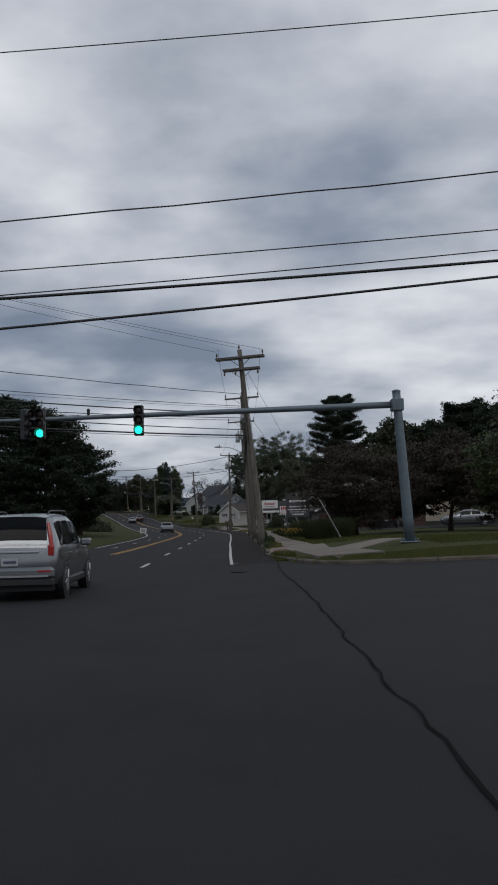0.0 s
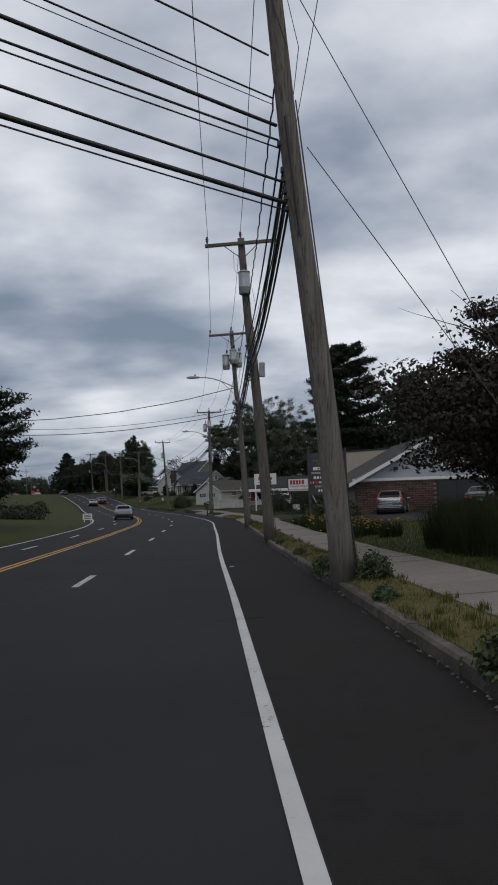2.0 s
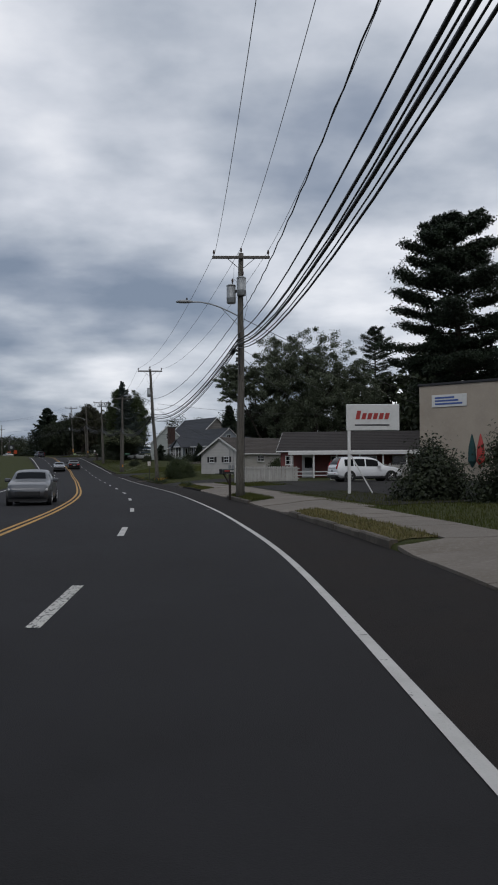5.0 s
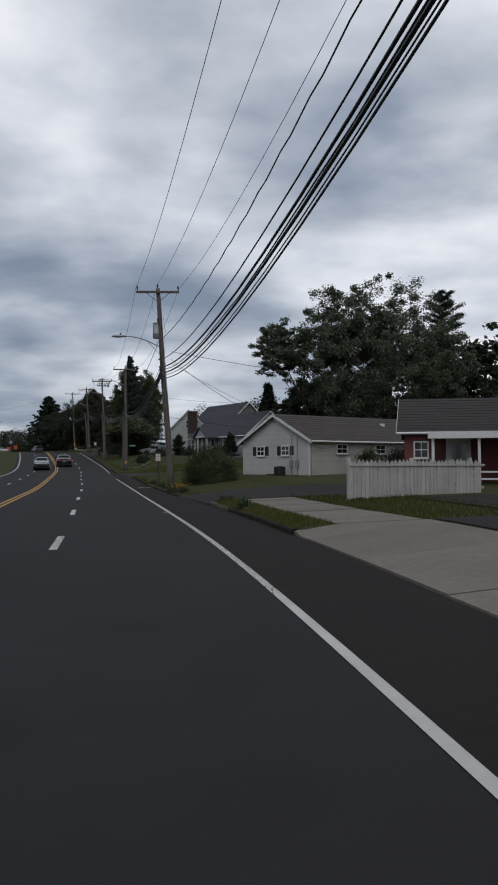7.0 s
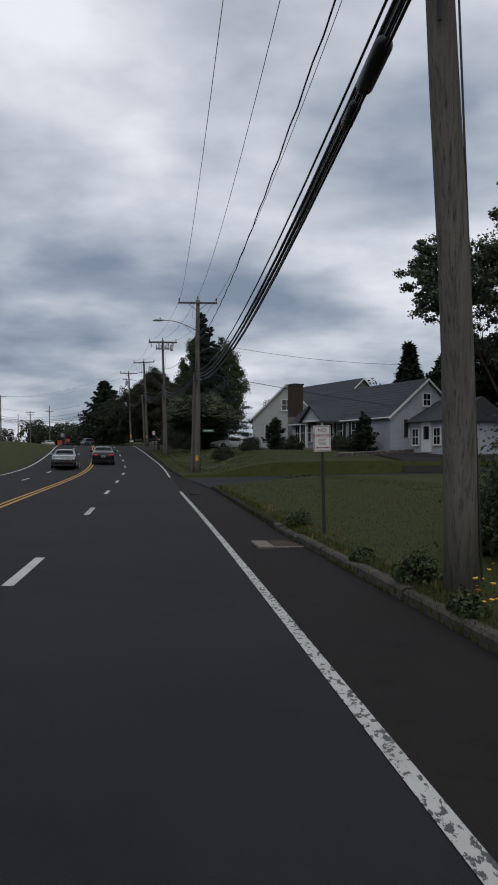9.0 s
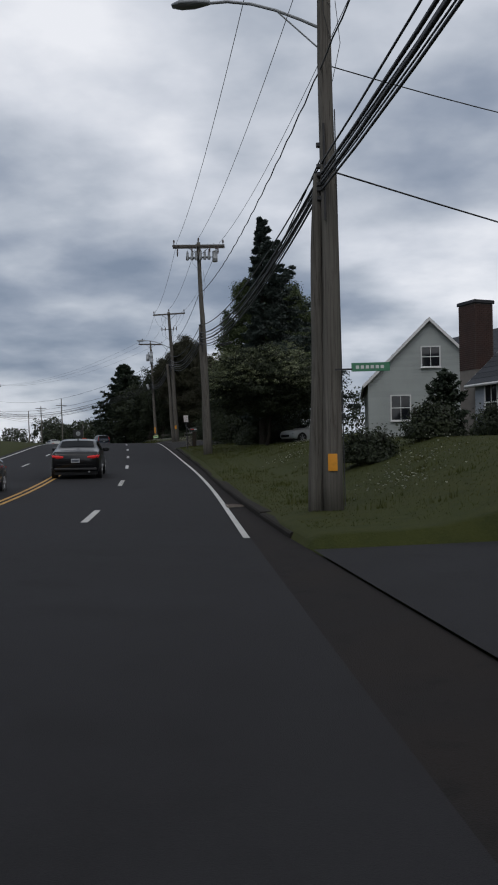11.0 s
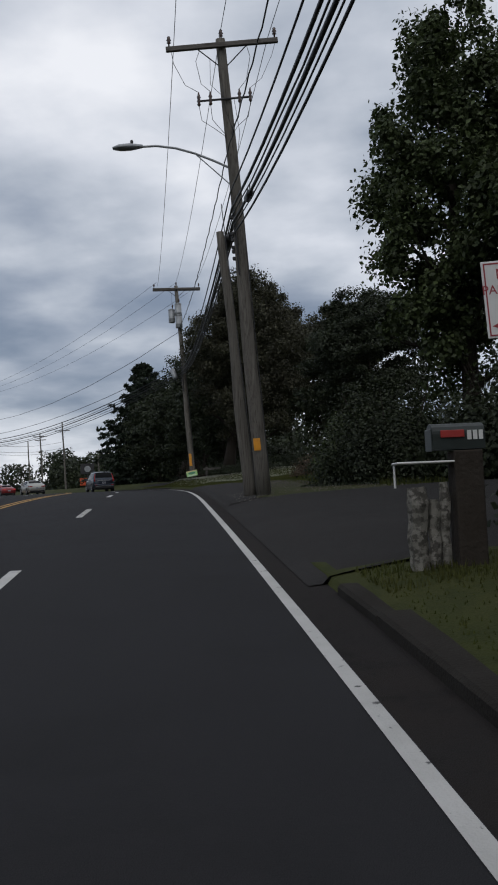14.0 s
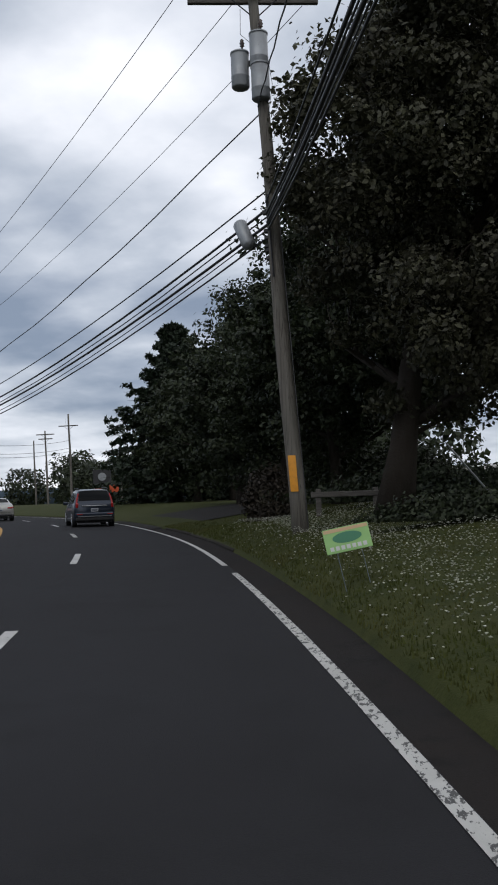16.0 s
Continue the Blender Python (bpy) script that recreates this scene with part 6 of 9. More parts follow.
def gable(h, a, b, u, depth, z0, eave, ridge, wall, roof, over=0.35, board=0.16, gable_wall=None):
    """A gabled house under the Empty h. Its long front runs from a to b, u points to the back, the ridge runs along the front."""
    inv = h.matrix_basis.inverted()
    a, b, u = Vector((*a, 0)), Vector((*b, 0)), Vector((*u, 0)).normalized()
    d = (b - a).normalized()
    L, mid = (b - a).length, (eave + (ridge - eave))
    core = Mesh()
    for p in (a, b, b + u * depth, a + u * depth):
        core.v += [tuple(inv @ Vector((p.x, p.y, z0))), tuple(inv @ Vector((p.x, p.y, eave)))]
    core.v += [tuple(inv @ Vector((*(a + u * depth / 2).xy, ridge - 0.03))), tuple(inv @ Vector((*(b + u * depth / 2).xy, ridge - 0.03)))]
    core.f += [(0, 2, 3, 1), (2, 4, 5, 9, 3), (4, 6, 7, 5), (6, 0, 1, 8, 7), (1, 3, 9, 8), (5, 7, 8, 9), (0, 6, 4, 2)]
    part("wall", core, wall, h)
    # lapped boards, each one proud of the wall
    def boards(p, q, n, peak):
        k, z = 0, z0 + 0.25
        w = (q - p).length
        dd = (q - p).normalized()
        while z < (ridge if peak else eave) - 0.06:
            top = min(z + board, ridge if peak else eave)
            f = 0.0 if z < eave or not peak else (z - eave) / (ridge - eave) * 0.5 + 0.012
            f2 = 0.0 if top < eave or not peak else (top - eave) / (ridge - eave) * 0.5 + 0.012
            if f2 < 0.5:
                mb = Mesh()
                c = [p + dd * w * f, p + dd * w * (1 - f), p + dd * w * (1 - f2), p + dd * w * f2]
                lo, hi = n * 0.022, n * 0.006
                vs = [(c[0] + lo, z), (c[1] + lo, z), (c[2] + hi, top), (c[3] + hi, top), (c[0] - n * 0.01, z), (c[1] - n * 0.01, z)]
                mb.add([inv @ Vector((v.x, v.y, zz)) for v, zz in vs], [(0, 1, 2, 3), (4, 5, 1, 0)])
                part("board", mb, wall, h)
            z += board
    boards(a, b, -u, False)
    boards(b, b + u * depth, d, True)
    boards(a + u * depth, a, -d, True)
    # roof: two slabs with shingle courses
    for side in (0, 1):
        e0 = a - d * over if side == 0 else a + u * depth - d * over
        e1 = b + d * over if side == 0 else b + u * depth + d * over
        r0, r1 = a + u * depth / 2 - d * over, b + u * depth / 2 + d * over
        n = 12
        slope = (ridge - eave) / (depth / 2)
        out = -u if side == 0 else u
        E0, E1, ze = e0 + out * over, e1 + out * over, eave - slope * over
        slab = Mesh()
        vs = [(E0, ze + 0.02), (E1, ze + 0.02), (r1, ridge + 0.02), (r0, ridge + 0.02), (E0, ze - 0.10), (E1, ze - 0.10), (r1, ridge - 0.10), (r0, ridge - 0.10)]
        slab.add([inv @ Vector((v.x, v.y, zz)) for v, zz in vs], [(0, 1, 2, 3), (7, 6, 5, 4), (0, 4, 5, 1), (1, 5, 6, 2), (3, 2, 6, 7), (0, 3, 7, 4)])
        r = part("roof", slab, roof, h)
        for k in range(n):
            t0, t1 = k / n, (k + 1) / n
            mb = Mesh()
            q = [(E0.lerp(r0, t0), ze + (ridge - ze) * t0 + 0.05), (E1.lerp(r1, t0), ze + (ridge - ze) * t0 + 0.05), (E1.lerp(r1, t1), ze + (ridge - ze) * t1 + 0.03), (E0.lerp(r0, t1), ze + (ridge - ze) * t1 + 0.03), (E0.lerp(r0, t0), ze + (ridge - ze) * t0 + 0.02), (E1.lerp(r1, t0), ze + (ridge - ze) * t0 + 0.02)]
            mb.add([inv @ Vector((v.x, v.y, zz)) for v, zz in q], [(0, 1, 2, 3), (4, 5, 1, 0)])
            part("shingle_course", mb, roof, r)
        gut = Mesh().tube([inv @ Vector((E0.x, E0.y, ze - 0.03)), inv @ Vector((E1.x, E1.y, ze - 0.03))], 0.06, 8)
        part("gutter", gut, "trim", h)
    for p in (a, b):
        for sd in (0, 1):
            q = p + (-d * over if p is a else d * over)
            e = q - u * over if sd == 0 else q + u * (depth + over)
            rr = q + u * depth / 2
            slope = (ridge - eave) / (depth / 2)
            mb = Mesh()
            o = (d if p is b else -d) * 0.02
            vs = [(e + o, eave - slope * over - 0.16), (rr + o, ridge - 0.16), (rr + o, ridge + 0.03), (e + o, eave - slope * over + 0.03), (e - o, eave - slope * over - 0.16), (rr - o, ridge - 0.16), (rr - o, ridge + 0.03), (e - o, eave - slope * over + 0.03)]
            mb.add([inv @ Vector((v.x, v.y, zz)) for v, zz in vs], [(0, 1, 2, 3), (4, 7, 6, 5), (0, 4, 5, 1), (3, 2, 6, 7)])
            part("bargeboard", mb, "trim", h)


def window(h, p, d, n, w, t, z, shutters=False, name="window", muntin=1, sill=True):
    """A framed window on a wall: p its foot's middle, d along the wall, n outwards."""
    m = h.matrix_basis.inverted() @ Matrix(((d[0], -n[0], 0, p[0]), (d[1], -n[1], 0, p[1]), (0, 0, 1, z), (0, 0, 0, 1)))
    fr = Mesh()
    for lo, hi in (((-w / 2 - 0.07, -0.07, -0.07), (-w / 2, 0.02, t + 0.07)), ((w / 2, -0.07, -0.07), (w / 2 + 0.07, 0.02, t + 0.07)), ((-w / 2, -0.07, t), (w / 2, 0.02, t + 0.07)), ((-w / 2, -0.07, -0.07), (w / 2, 0.02, 0)), ((-w / 2, -0.055, t / 2 - 0.025), (w / 2, 0.0, t / 2 + 0.025))):
        fr.box(lo, hi, m, 0.008)
    for k in range(muntin):
        x = -w / 2 + w * (k + 1) / (muntin + 1)
        fr.box((x - 0.015, -0.05, 0), (x + 0.015, -0.02, t), m)
    wn = part(name, fr, "trim", h)
    part("pane", Mesh().box((-w / 2, -0.035, 0), (w / 2, -0.028, t), m), "glass", wn)
    if sill:
        part("sill", Mesh().box((-w / 2 - 0.1, -0.12, -0.11), (w / 2 + 0.1, -0.02, -0.06), m, 0.01), "trim", wn)
    if shutters:
        for sg in (-1, 1):
            sh = Mesh()
            x = sg * (w / 2 + 0.27)
            sh.box((x - 0.17, -0.055, -0.03), (x + 0.17, -0.025, t + 0.03), m, 0.008)
            for k in range(8):
                sh.box((x - 0.13, -0.07, t * k / 8 + 0.03), (x + 0.13, -0.05, t * k / 8 + 0.03 + t / 16), m)
            part("shutter", sh, "shutter", wn, "black louvred shutter")
    return wn


def door(h, p, d, n, w, t, z, mat="trim", glass=True):
    m = h.matrix_basis.inverted() @ Matrix(((d[0], -n[0], 0, p[0]), (d[1], -n[1], 0, p[1]), (0, 0, 1, z), (0, 0, 0, 1)))
    dr = part("door", Mesh().box((-w / 2, -0.05, 0), (w / 2, 0.0, t), m, 0.01), mat, h)
    fr = Mesh()
    for lo, hi in (((-w / 2 - 0.1, -0.07, 0), (-w / 2, 0.02, t + 0.1)), ((w / 2, -0.07, 0), (w / 2 + 0.1, 0.02, t + 0.1)), ((-w / 2, -0.07, t), (w / 2, 0.02, t + 0.1))):
        fr.box(lo, hi, m, 0.008)
    part("door_frame", fr, "trim", dr)
    if glass:
        part("pane", Mesh().box((-w / 2 + 0.14, -0.062, t * 0.45), (w / 2 - 0.14, -0.052, t - 0.18), m), "glass", dr)
    part("door_handle", Mesh().lathe(m @ Vector((w / 2 - 0.09, -0.08, t * 0.48)), [(0.02, -0.02), (0.03, 0), (0.02, 0.02)], 8), "galv", dr)


def vec(a, b):
    v = (Vector(b) - Vector(a))
    v.normalize()
    return v


def bricks(h, p, q, z0, z1, n, limit=300, skip=()):
    """Brick facing on the wall from p to q; n points outwards."""
    inv = h.matrix_basis.inverted()
    p, q, n = Vector((*p, 0)), Vector((*q, 0)), Vector((*n, 0))
    d, L = (q - p).normalized(), (q - p).length
    bw, bh, g = 0.42, 0.145, 0.018
    one = Mesh().box((0, -0.03, 0), (bw - g, 0.02, bh - g), None, 0.012).mesh("brick", M["brick"])
    rot = Matrix(((d.x, -n.x, 0, 0), (d.y, -n.y, 0, 0), (0, 0, 1, 0), (0, 0, 0, 1)))
    count, rest, k, z = 0, Mesh(), 0, z0
    while z < z1 - 0.05:
        x = -(bw / 2) * (k % 2)
        while x < L - 0.05:
            x0, x1 = max(x, 0), min(x + bw, L)
            if x1 - x0 > 0.06 and not any(a < (x0 + x1) / 2 < b and z < c for a, b, c in skip):
                pos = p + d * x0
                m = inv @ Matrix.Translation((pos.x, pos.y, z)) @ rot
                if x1 - x0 > bw - 0.01 and count < limit:
                    ob = new("brick", one)
                    ob.parent = h
                    ob.matrix_basis = m
                    count += 1
                else:
                    rest.box((0, -0.03, 0), (x1 - x0 - g, 0.02, bh - g), m, 0.012)
            x += bw
        z += bh
        k += 1
    if rest.v:
        tagged(part("brickwork", rest, "brick", h), kind="stuff")


def words(txt, size, m, mat, parent, name="lettering", depth=0.004, width=None):
    """Raised lettering in the built-in font. m: pose of the text's middle, facing -y."""
    cu = bpy.data.curves.new(name, "FONT")
    cu.body, cu.size, cu.extrude, cu.align_x, cu.align_y = txt, size, depth, "CENTER", "CENTER"
    tmp = new(name + "_tmp", cu)
    bpy.context.view_layer.update()
    me = bpy.data.meshes.new_from_object(tmp.evaluated_get(bpy.context.evaluated_depsgraph_get()))
    bpy.data.objects.remove(tmp)
    bpy.data.curves.remove(cu)
    me.materials.clear()
    me.materials.append(M[mat])
    if width:
        xs = [v.co.x for v in me.vertices]
        me.transform(Matrix.Diagonal((width / (max(xs) - min(xs)), 1, 1, 1)))
    ob = new(name, me)
    ob.parent = parent
    ob.matrix_basis = parent.matrix_basis.inverted() @ m @ Matrix.Rotation(radians(90), 4, "X") if parent.parent is None else m @ Matrix.Rotation(radians(90), 4, "X")
    return ob


# -- brick-fronted restaurant with a white gable --
def brick_restaurant():
    z0 = 0.55
    h = thing("restaurant", (12.5, 93, z0), "brick-fronted restaurant with white gable and brown shingle roof", "building")
    inv = h.matrix_basis.inverted()
    a, b, dep, eave, ridge = (7.1, 93.0), (17.9, 93.0), 15.0, 2.75, 5.55
    mid = (a[0] + b[0]) / 2
    core = Mesh()
    core.box((a[0], a[1], z0 - 0.4), (b[0], a[1] + dep, eave), inv)
    part("wall", core, "mortar", h)
    part("gable_wall", Mesh().plate([(a[0] - 0.1, eave), (b[0] + 0.1, eave), (mid, ridge - 0.05)], 0.12, inv @ Matrix.Translation((0, a[1] - 0.06, 0))), "siding_blue", h, "white painted gable")
    part("fascia", Mesh().box((a[0] - 0.15, a[1] - 0.12, eave - 0.12), (b[0] + 0.15, a[1] - 0.05, eave + 0.06), inv, 0.01), "trim", h)
    for sg in (-1, 1):
        e = mid + sg * (mid - a[0] + 0.45)
        ze = eave - 0.24
        slab = Mesh()
        y0, y1 = a[1] - 0.6, a[1] + dep + 0.4
        vs = [(e, y0, ze), (mid, y0, ridge + 0.05), (mid, y1, ridge + 0.05), (e, y1, ze)]
        vs += [(x, y, z - 0.14) for x, y, z in vs]
        slab.add([inv @ Vector(v) for v in vs], [(0, 1, 2, 3), (7, 6, 5, 4), (0, 4, 5, 1), (3, 2, 6, 7), (0, 3, 7, 4)])
        r = part("roof", slab, "shingle_brown", h)
        for k in range(16):
            t0, t1 = k / 16, (k + 1) / 16
            c = Mesh().add([inv @ Vector(v) for v in ((e + (mid - e) * t0, y0, ze + (ridge + 0.05 - ze) * t0 + 0.035), (e + (mid - e) * t1, y0, ze + (ridge + 0.05 - ze) * t1 + 0.012), (e + (mid - e) * t1, y1, ze + (ridge + 0.05 - ze) * t1 + 0.012), (e + (mid - e) * t0, y1, ze + (ridge + 0.05 - ze) * t0 + 0.035), (e + (mid - e) * t0, y0, ze + (ridge + 0.05 - ze) * t0 + 0.0))], [(0, 1, 2, 3), (4, 1, 0)])
            part("shingle_course", c, "shingle_brown", r)
        bg = Mesh().add([inv @ Vector(v) for v in ((e, y0 - 0.02, ze - 0.22), (mid, y0 - 0.02, ridge - 0.17), (mid, y0 - 0.02, ridge + 0.07), (e, y0 - 0.02, ze + 0.02), (e, y0 + 0.03, ze - 0.22), (mid, y0 + 0.03, ridge - 0.17))], [(0, 1, 2, 3), (0, 4, 5, 1)])
        part("bargeboard", bg, "trim", h)
    bricks(h, a, b, z0, eave - 0.14, (0, -1), skip=((5.1, 9.2, 2.6),))
    dz = 0.55
    part("doorway", Mesh().box((12.3, 92.93, dz), (16.2, 93.0, 2.6), inv), "shutter", h, "dark recessed glass entrance")
    for x in (12.4, 13.6, 14.9, 16.1):
        part("door_post", Mesh().box((x - 0.04, 92.88, dz), (x + 0.04, 92.95, 2.6), inv, 0.01), "dark_metal", h)
    part("gable_lamp", Mesh().box((9.6, 92.72, 3.3), (9.85, 92.9, 3.5), inv, 0.02), "dark_metal", h, "small wall flood lamp")
    sg = part("sign_board", Mesh().box((12.6, 92.80, 3.25), (14.9, 92.88, 3.75), inv, 0.01), "sign_white", h)
    for k in range(9):
        part("sign_bar", Mesh().box((12.72 + k * 0.235, 92.785, 3.42), (12.88 + k * 0.235, 92.80, 3.66), inv), "sign_black", h)
    part("vent_pipe", Mesh().tube([inv @ Vector((10.9, 97, 4.3)), inv @ Vector((10.9, 97, 5.3))], 0.05, 8), "galv", h)


brick_restaurant()


def beige_hall():
    h = thing("hall", (9.7, 150, 0.5), "tall flat-roofed beige stucco building with a sign", "building")
    inv = h.matrix_basis.inverted()
    d, u = vec((9.7, 150, 0), (17.8, 142, 0)), vec((0, 0, 0), (0.7, 0.72, 0))
    m = inv @ Matrix(((d.x, u.x, 0, 9.7), (d.y, u.y, 0, 150), (0, 0, 1, 0), (0, 0, 0, 1)))
    part("wall", Mesh().box((0, 0, 0.2), (22, 9, 7.05), m, 0.02), "stucco", h)
    part("coping", Mesh().box((-0.08, -0.08, 7.05), (22.1, 9.1, 7.2), m, 0.02), "shutter", h)
    part("wall_sign", Mesh().box((1.0, -0.06, 5.6), (3.6, -0.002, 6.4), m, 0.01), "sign_white", h, "small white and blue wall sign")
    for k in range(3):
        part("sign_bar", Mesh().box((1.25, -0.075, 5.75 + 0.2 * k), (3.3 - 0.3 * k, -0.061, 5.86 + 0.2 * k), m), M["sign_blue"], h)
    for x, mt in ((4.6, "sign_teal"), (5.2, "sign_red"), (13.2, "sign_red"), (14.6, "sign_teal")):
        part("closed_umbrella", Mesh().lathe(m @ Vector((x, -1.2, 1.6)), [(0.05, 0), (0.28, 0.4), (0.22, 1.3), (0.06, 2.0), (0.02, 2.1)], 10), M[mt], h, "furled patio umbrella")
    part("canopy", Mesh().box((8, -1.6, 3.2), (20, 0, 3.4), m, 0.03), "shutter", h, "dark patio canopy")
    for k in range(7):
        part("canopy_post", Mesh().box((8.1 + 1.9 * k, -1.55, 0.4), (8.2 + 1.9 * k, -1.45, 3.2), m, 0.01), "red_board", h)


M["sign_blue"] = material("sign_blue", (0.05, 0.10, 0.32), 0.5)
M["sign_teal"] = material("dark_teal_canvas", (0.01, 0.05, 0.05), 0.8)
M["sign_red"] = material("red_sign_paint", (0.36, 0.03, 0.025), 0.5, vary=((4, (0.28, 0.03, 0.025), 0.45, 0.7, 0.6),))
beige_hall()


# -- white ranch house --
def ranch():
    a, b = (-1.82, 182.7), (-1.82 + 0.77 * 17, 182.7 + 0.64 * 17)
    u = (-0.64, 0.77)
    n_g = Vector((-0.77, -0.64, 0))
    h = thing("ranch_house", (-3.9, 185.2, 1.0), "white-sided single-storey ranch house with brown roof", "house")
    gable(h, a, b, u, 6.6, 0.75, 3.32, 4.95, "siding_tan", "shingle_brown", over=0.3, board=0.17)
    inv = h.matrix_basis.inverted()
    dg = vec((-1.82, 182.7, 0), (-6.05, 187.8, 0))
    gw = Mesh()
    m = inv @ Matrix(((dg.x, 0.77, 0, -1.82), (dg.y, 0.64, 0, 182.7), (0, 0, 1, 0), (0, 0, 0, 1)))
    # white clapboards on the end wall
    z, L = 1.0, 6.6
    while z < 4.8:
        t = min(z + 0.15, 4.86)
        f = max(0, (z - 3.32) / (4.95 - 3.32)) * L / 2
        f2 = max(0, (t - 3.32) / (4.95 - 3.32)) * L / 2
        mb = Mesh().add([m @ Vector(v) for v in ((f, -0.055, z), (L - f, -0.055, z), (L - f2, -0.034, t), (f2, -0.034, t), (f, -0.02, z), (L - f, -0.02, z))], [(0, 1, 2, 3), (4, 5, 1, 0)])
        part("board", mb, "siding", h)
        z += 0.15
    for x in (2.35, 4.75):
        window(h, Vector((-1.82, 182.7, 0)) + dg * x + n_g * 0.03, -dg, n_g, 0.66, 0.52, 2.35, True)
    for x in (1.2, 1.75):
        part("meter", Mesh().box((x - 0.13, -0.2, 1.55), (x + 0.13, -0.06, 2.0), m, 0.03), "grey_metal", h, "grey electric meter box")
        part("conduit", Mesh().tube([m @ Vector((x, -0.1, 1.05)), m @ Vector((x, -0.1, 3.6))], 0.025, 6), "grey_metal", h)
    part("downpipe", Mesh().tube([m @ Vector((0.1, -0.12, 0.9)), m @ Vector((0.1, -0.12, 3.1)), m @ Vector((0.1, 0.1, 3.25))], 0.045, 8), "trim", h)
    part("basement_hatch", Mesh().box((2.9, -0.35, 0.75), (3.9, -0.05, 1.15), m, 0.03), "dark_metal", h)
    d = Vector((0.77, 0.64, 0))
    nf = Vector((0.64, -0.77, 0))
    for k, x in enumerate((2.6, 6.2, 9.4)):
        window(h, Vector((-1.82, 182.7, 0)) + d * x + nf * 0.02, d, nf, 0.85, 0.5, 2.45)
    part("roof_vent", Mesh().box((-0.15, -0.15, 0), (0.15, 0.15, 0.35), inv @ Matrix.Translation((3.6, 190, 4.2))), "trim", h)
    dish = Mesh().lathe(inv @ Vector((7.5, 194.5, 5.4)), [(0.02, 0), (0.25, 0.05), (0.36, 0.14)], 14, Matrix.Rotation(radians(60), 4, "X"))
    part("satellite_dish", dish, "grey_metal", h, "small grey satellite dish", True)


ranch()


def wall_box():
    """The cooling unit by the end wall."""
    x, y = -3.75, 183.9
    t = thing("cooling_unit", (x, y, gz(x, y)), "black square cooling unit on the lawn by the wall", "cooling unit", turn=-50)
    part("case", Mesh().box((-0.27, -0.27, 0), (0.27, 0.27, 0.55), None, 0.03), "dark_metal", t)
    for k in range(7):
        part("louvre", Mesh().box((-0.24, -0.285, 0.06 + 0.065 * k), (0.24, -0.268, 0.09 + 0.065 * k)), "black", t)
    part("fan_guard", Mesh().lathe((0, 0, 0.55), [(0.23, 0), (0.23, 0.02), (0.05, 0.03)], 18), "black", t)


wall_box()


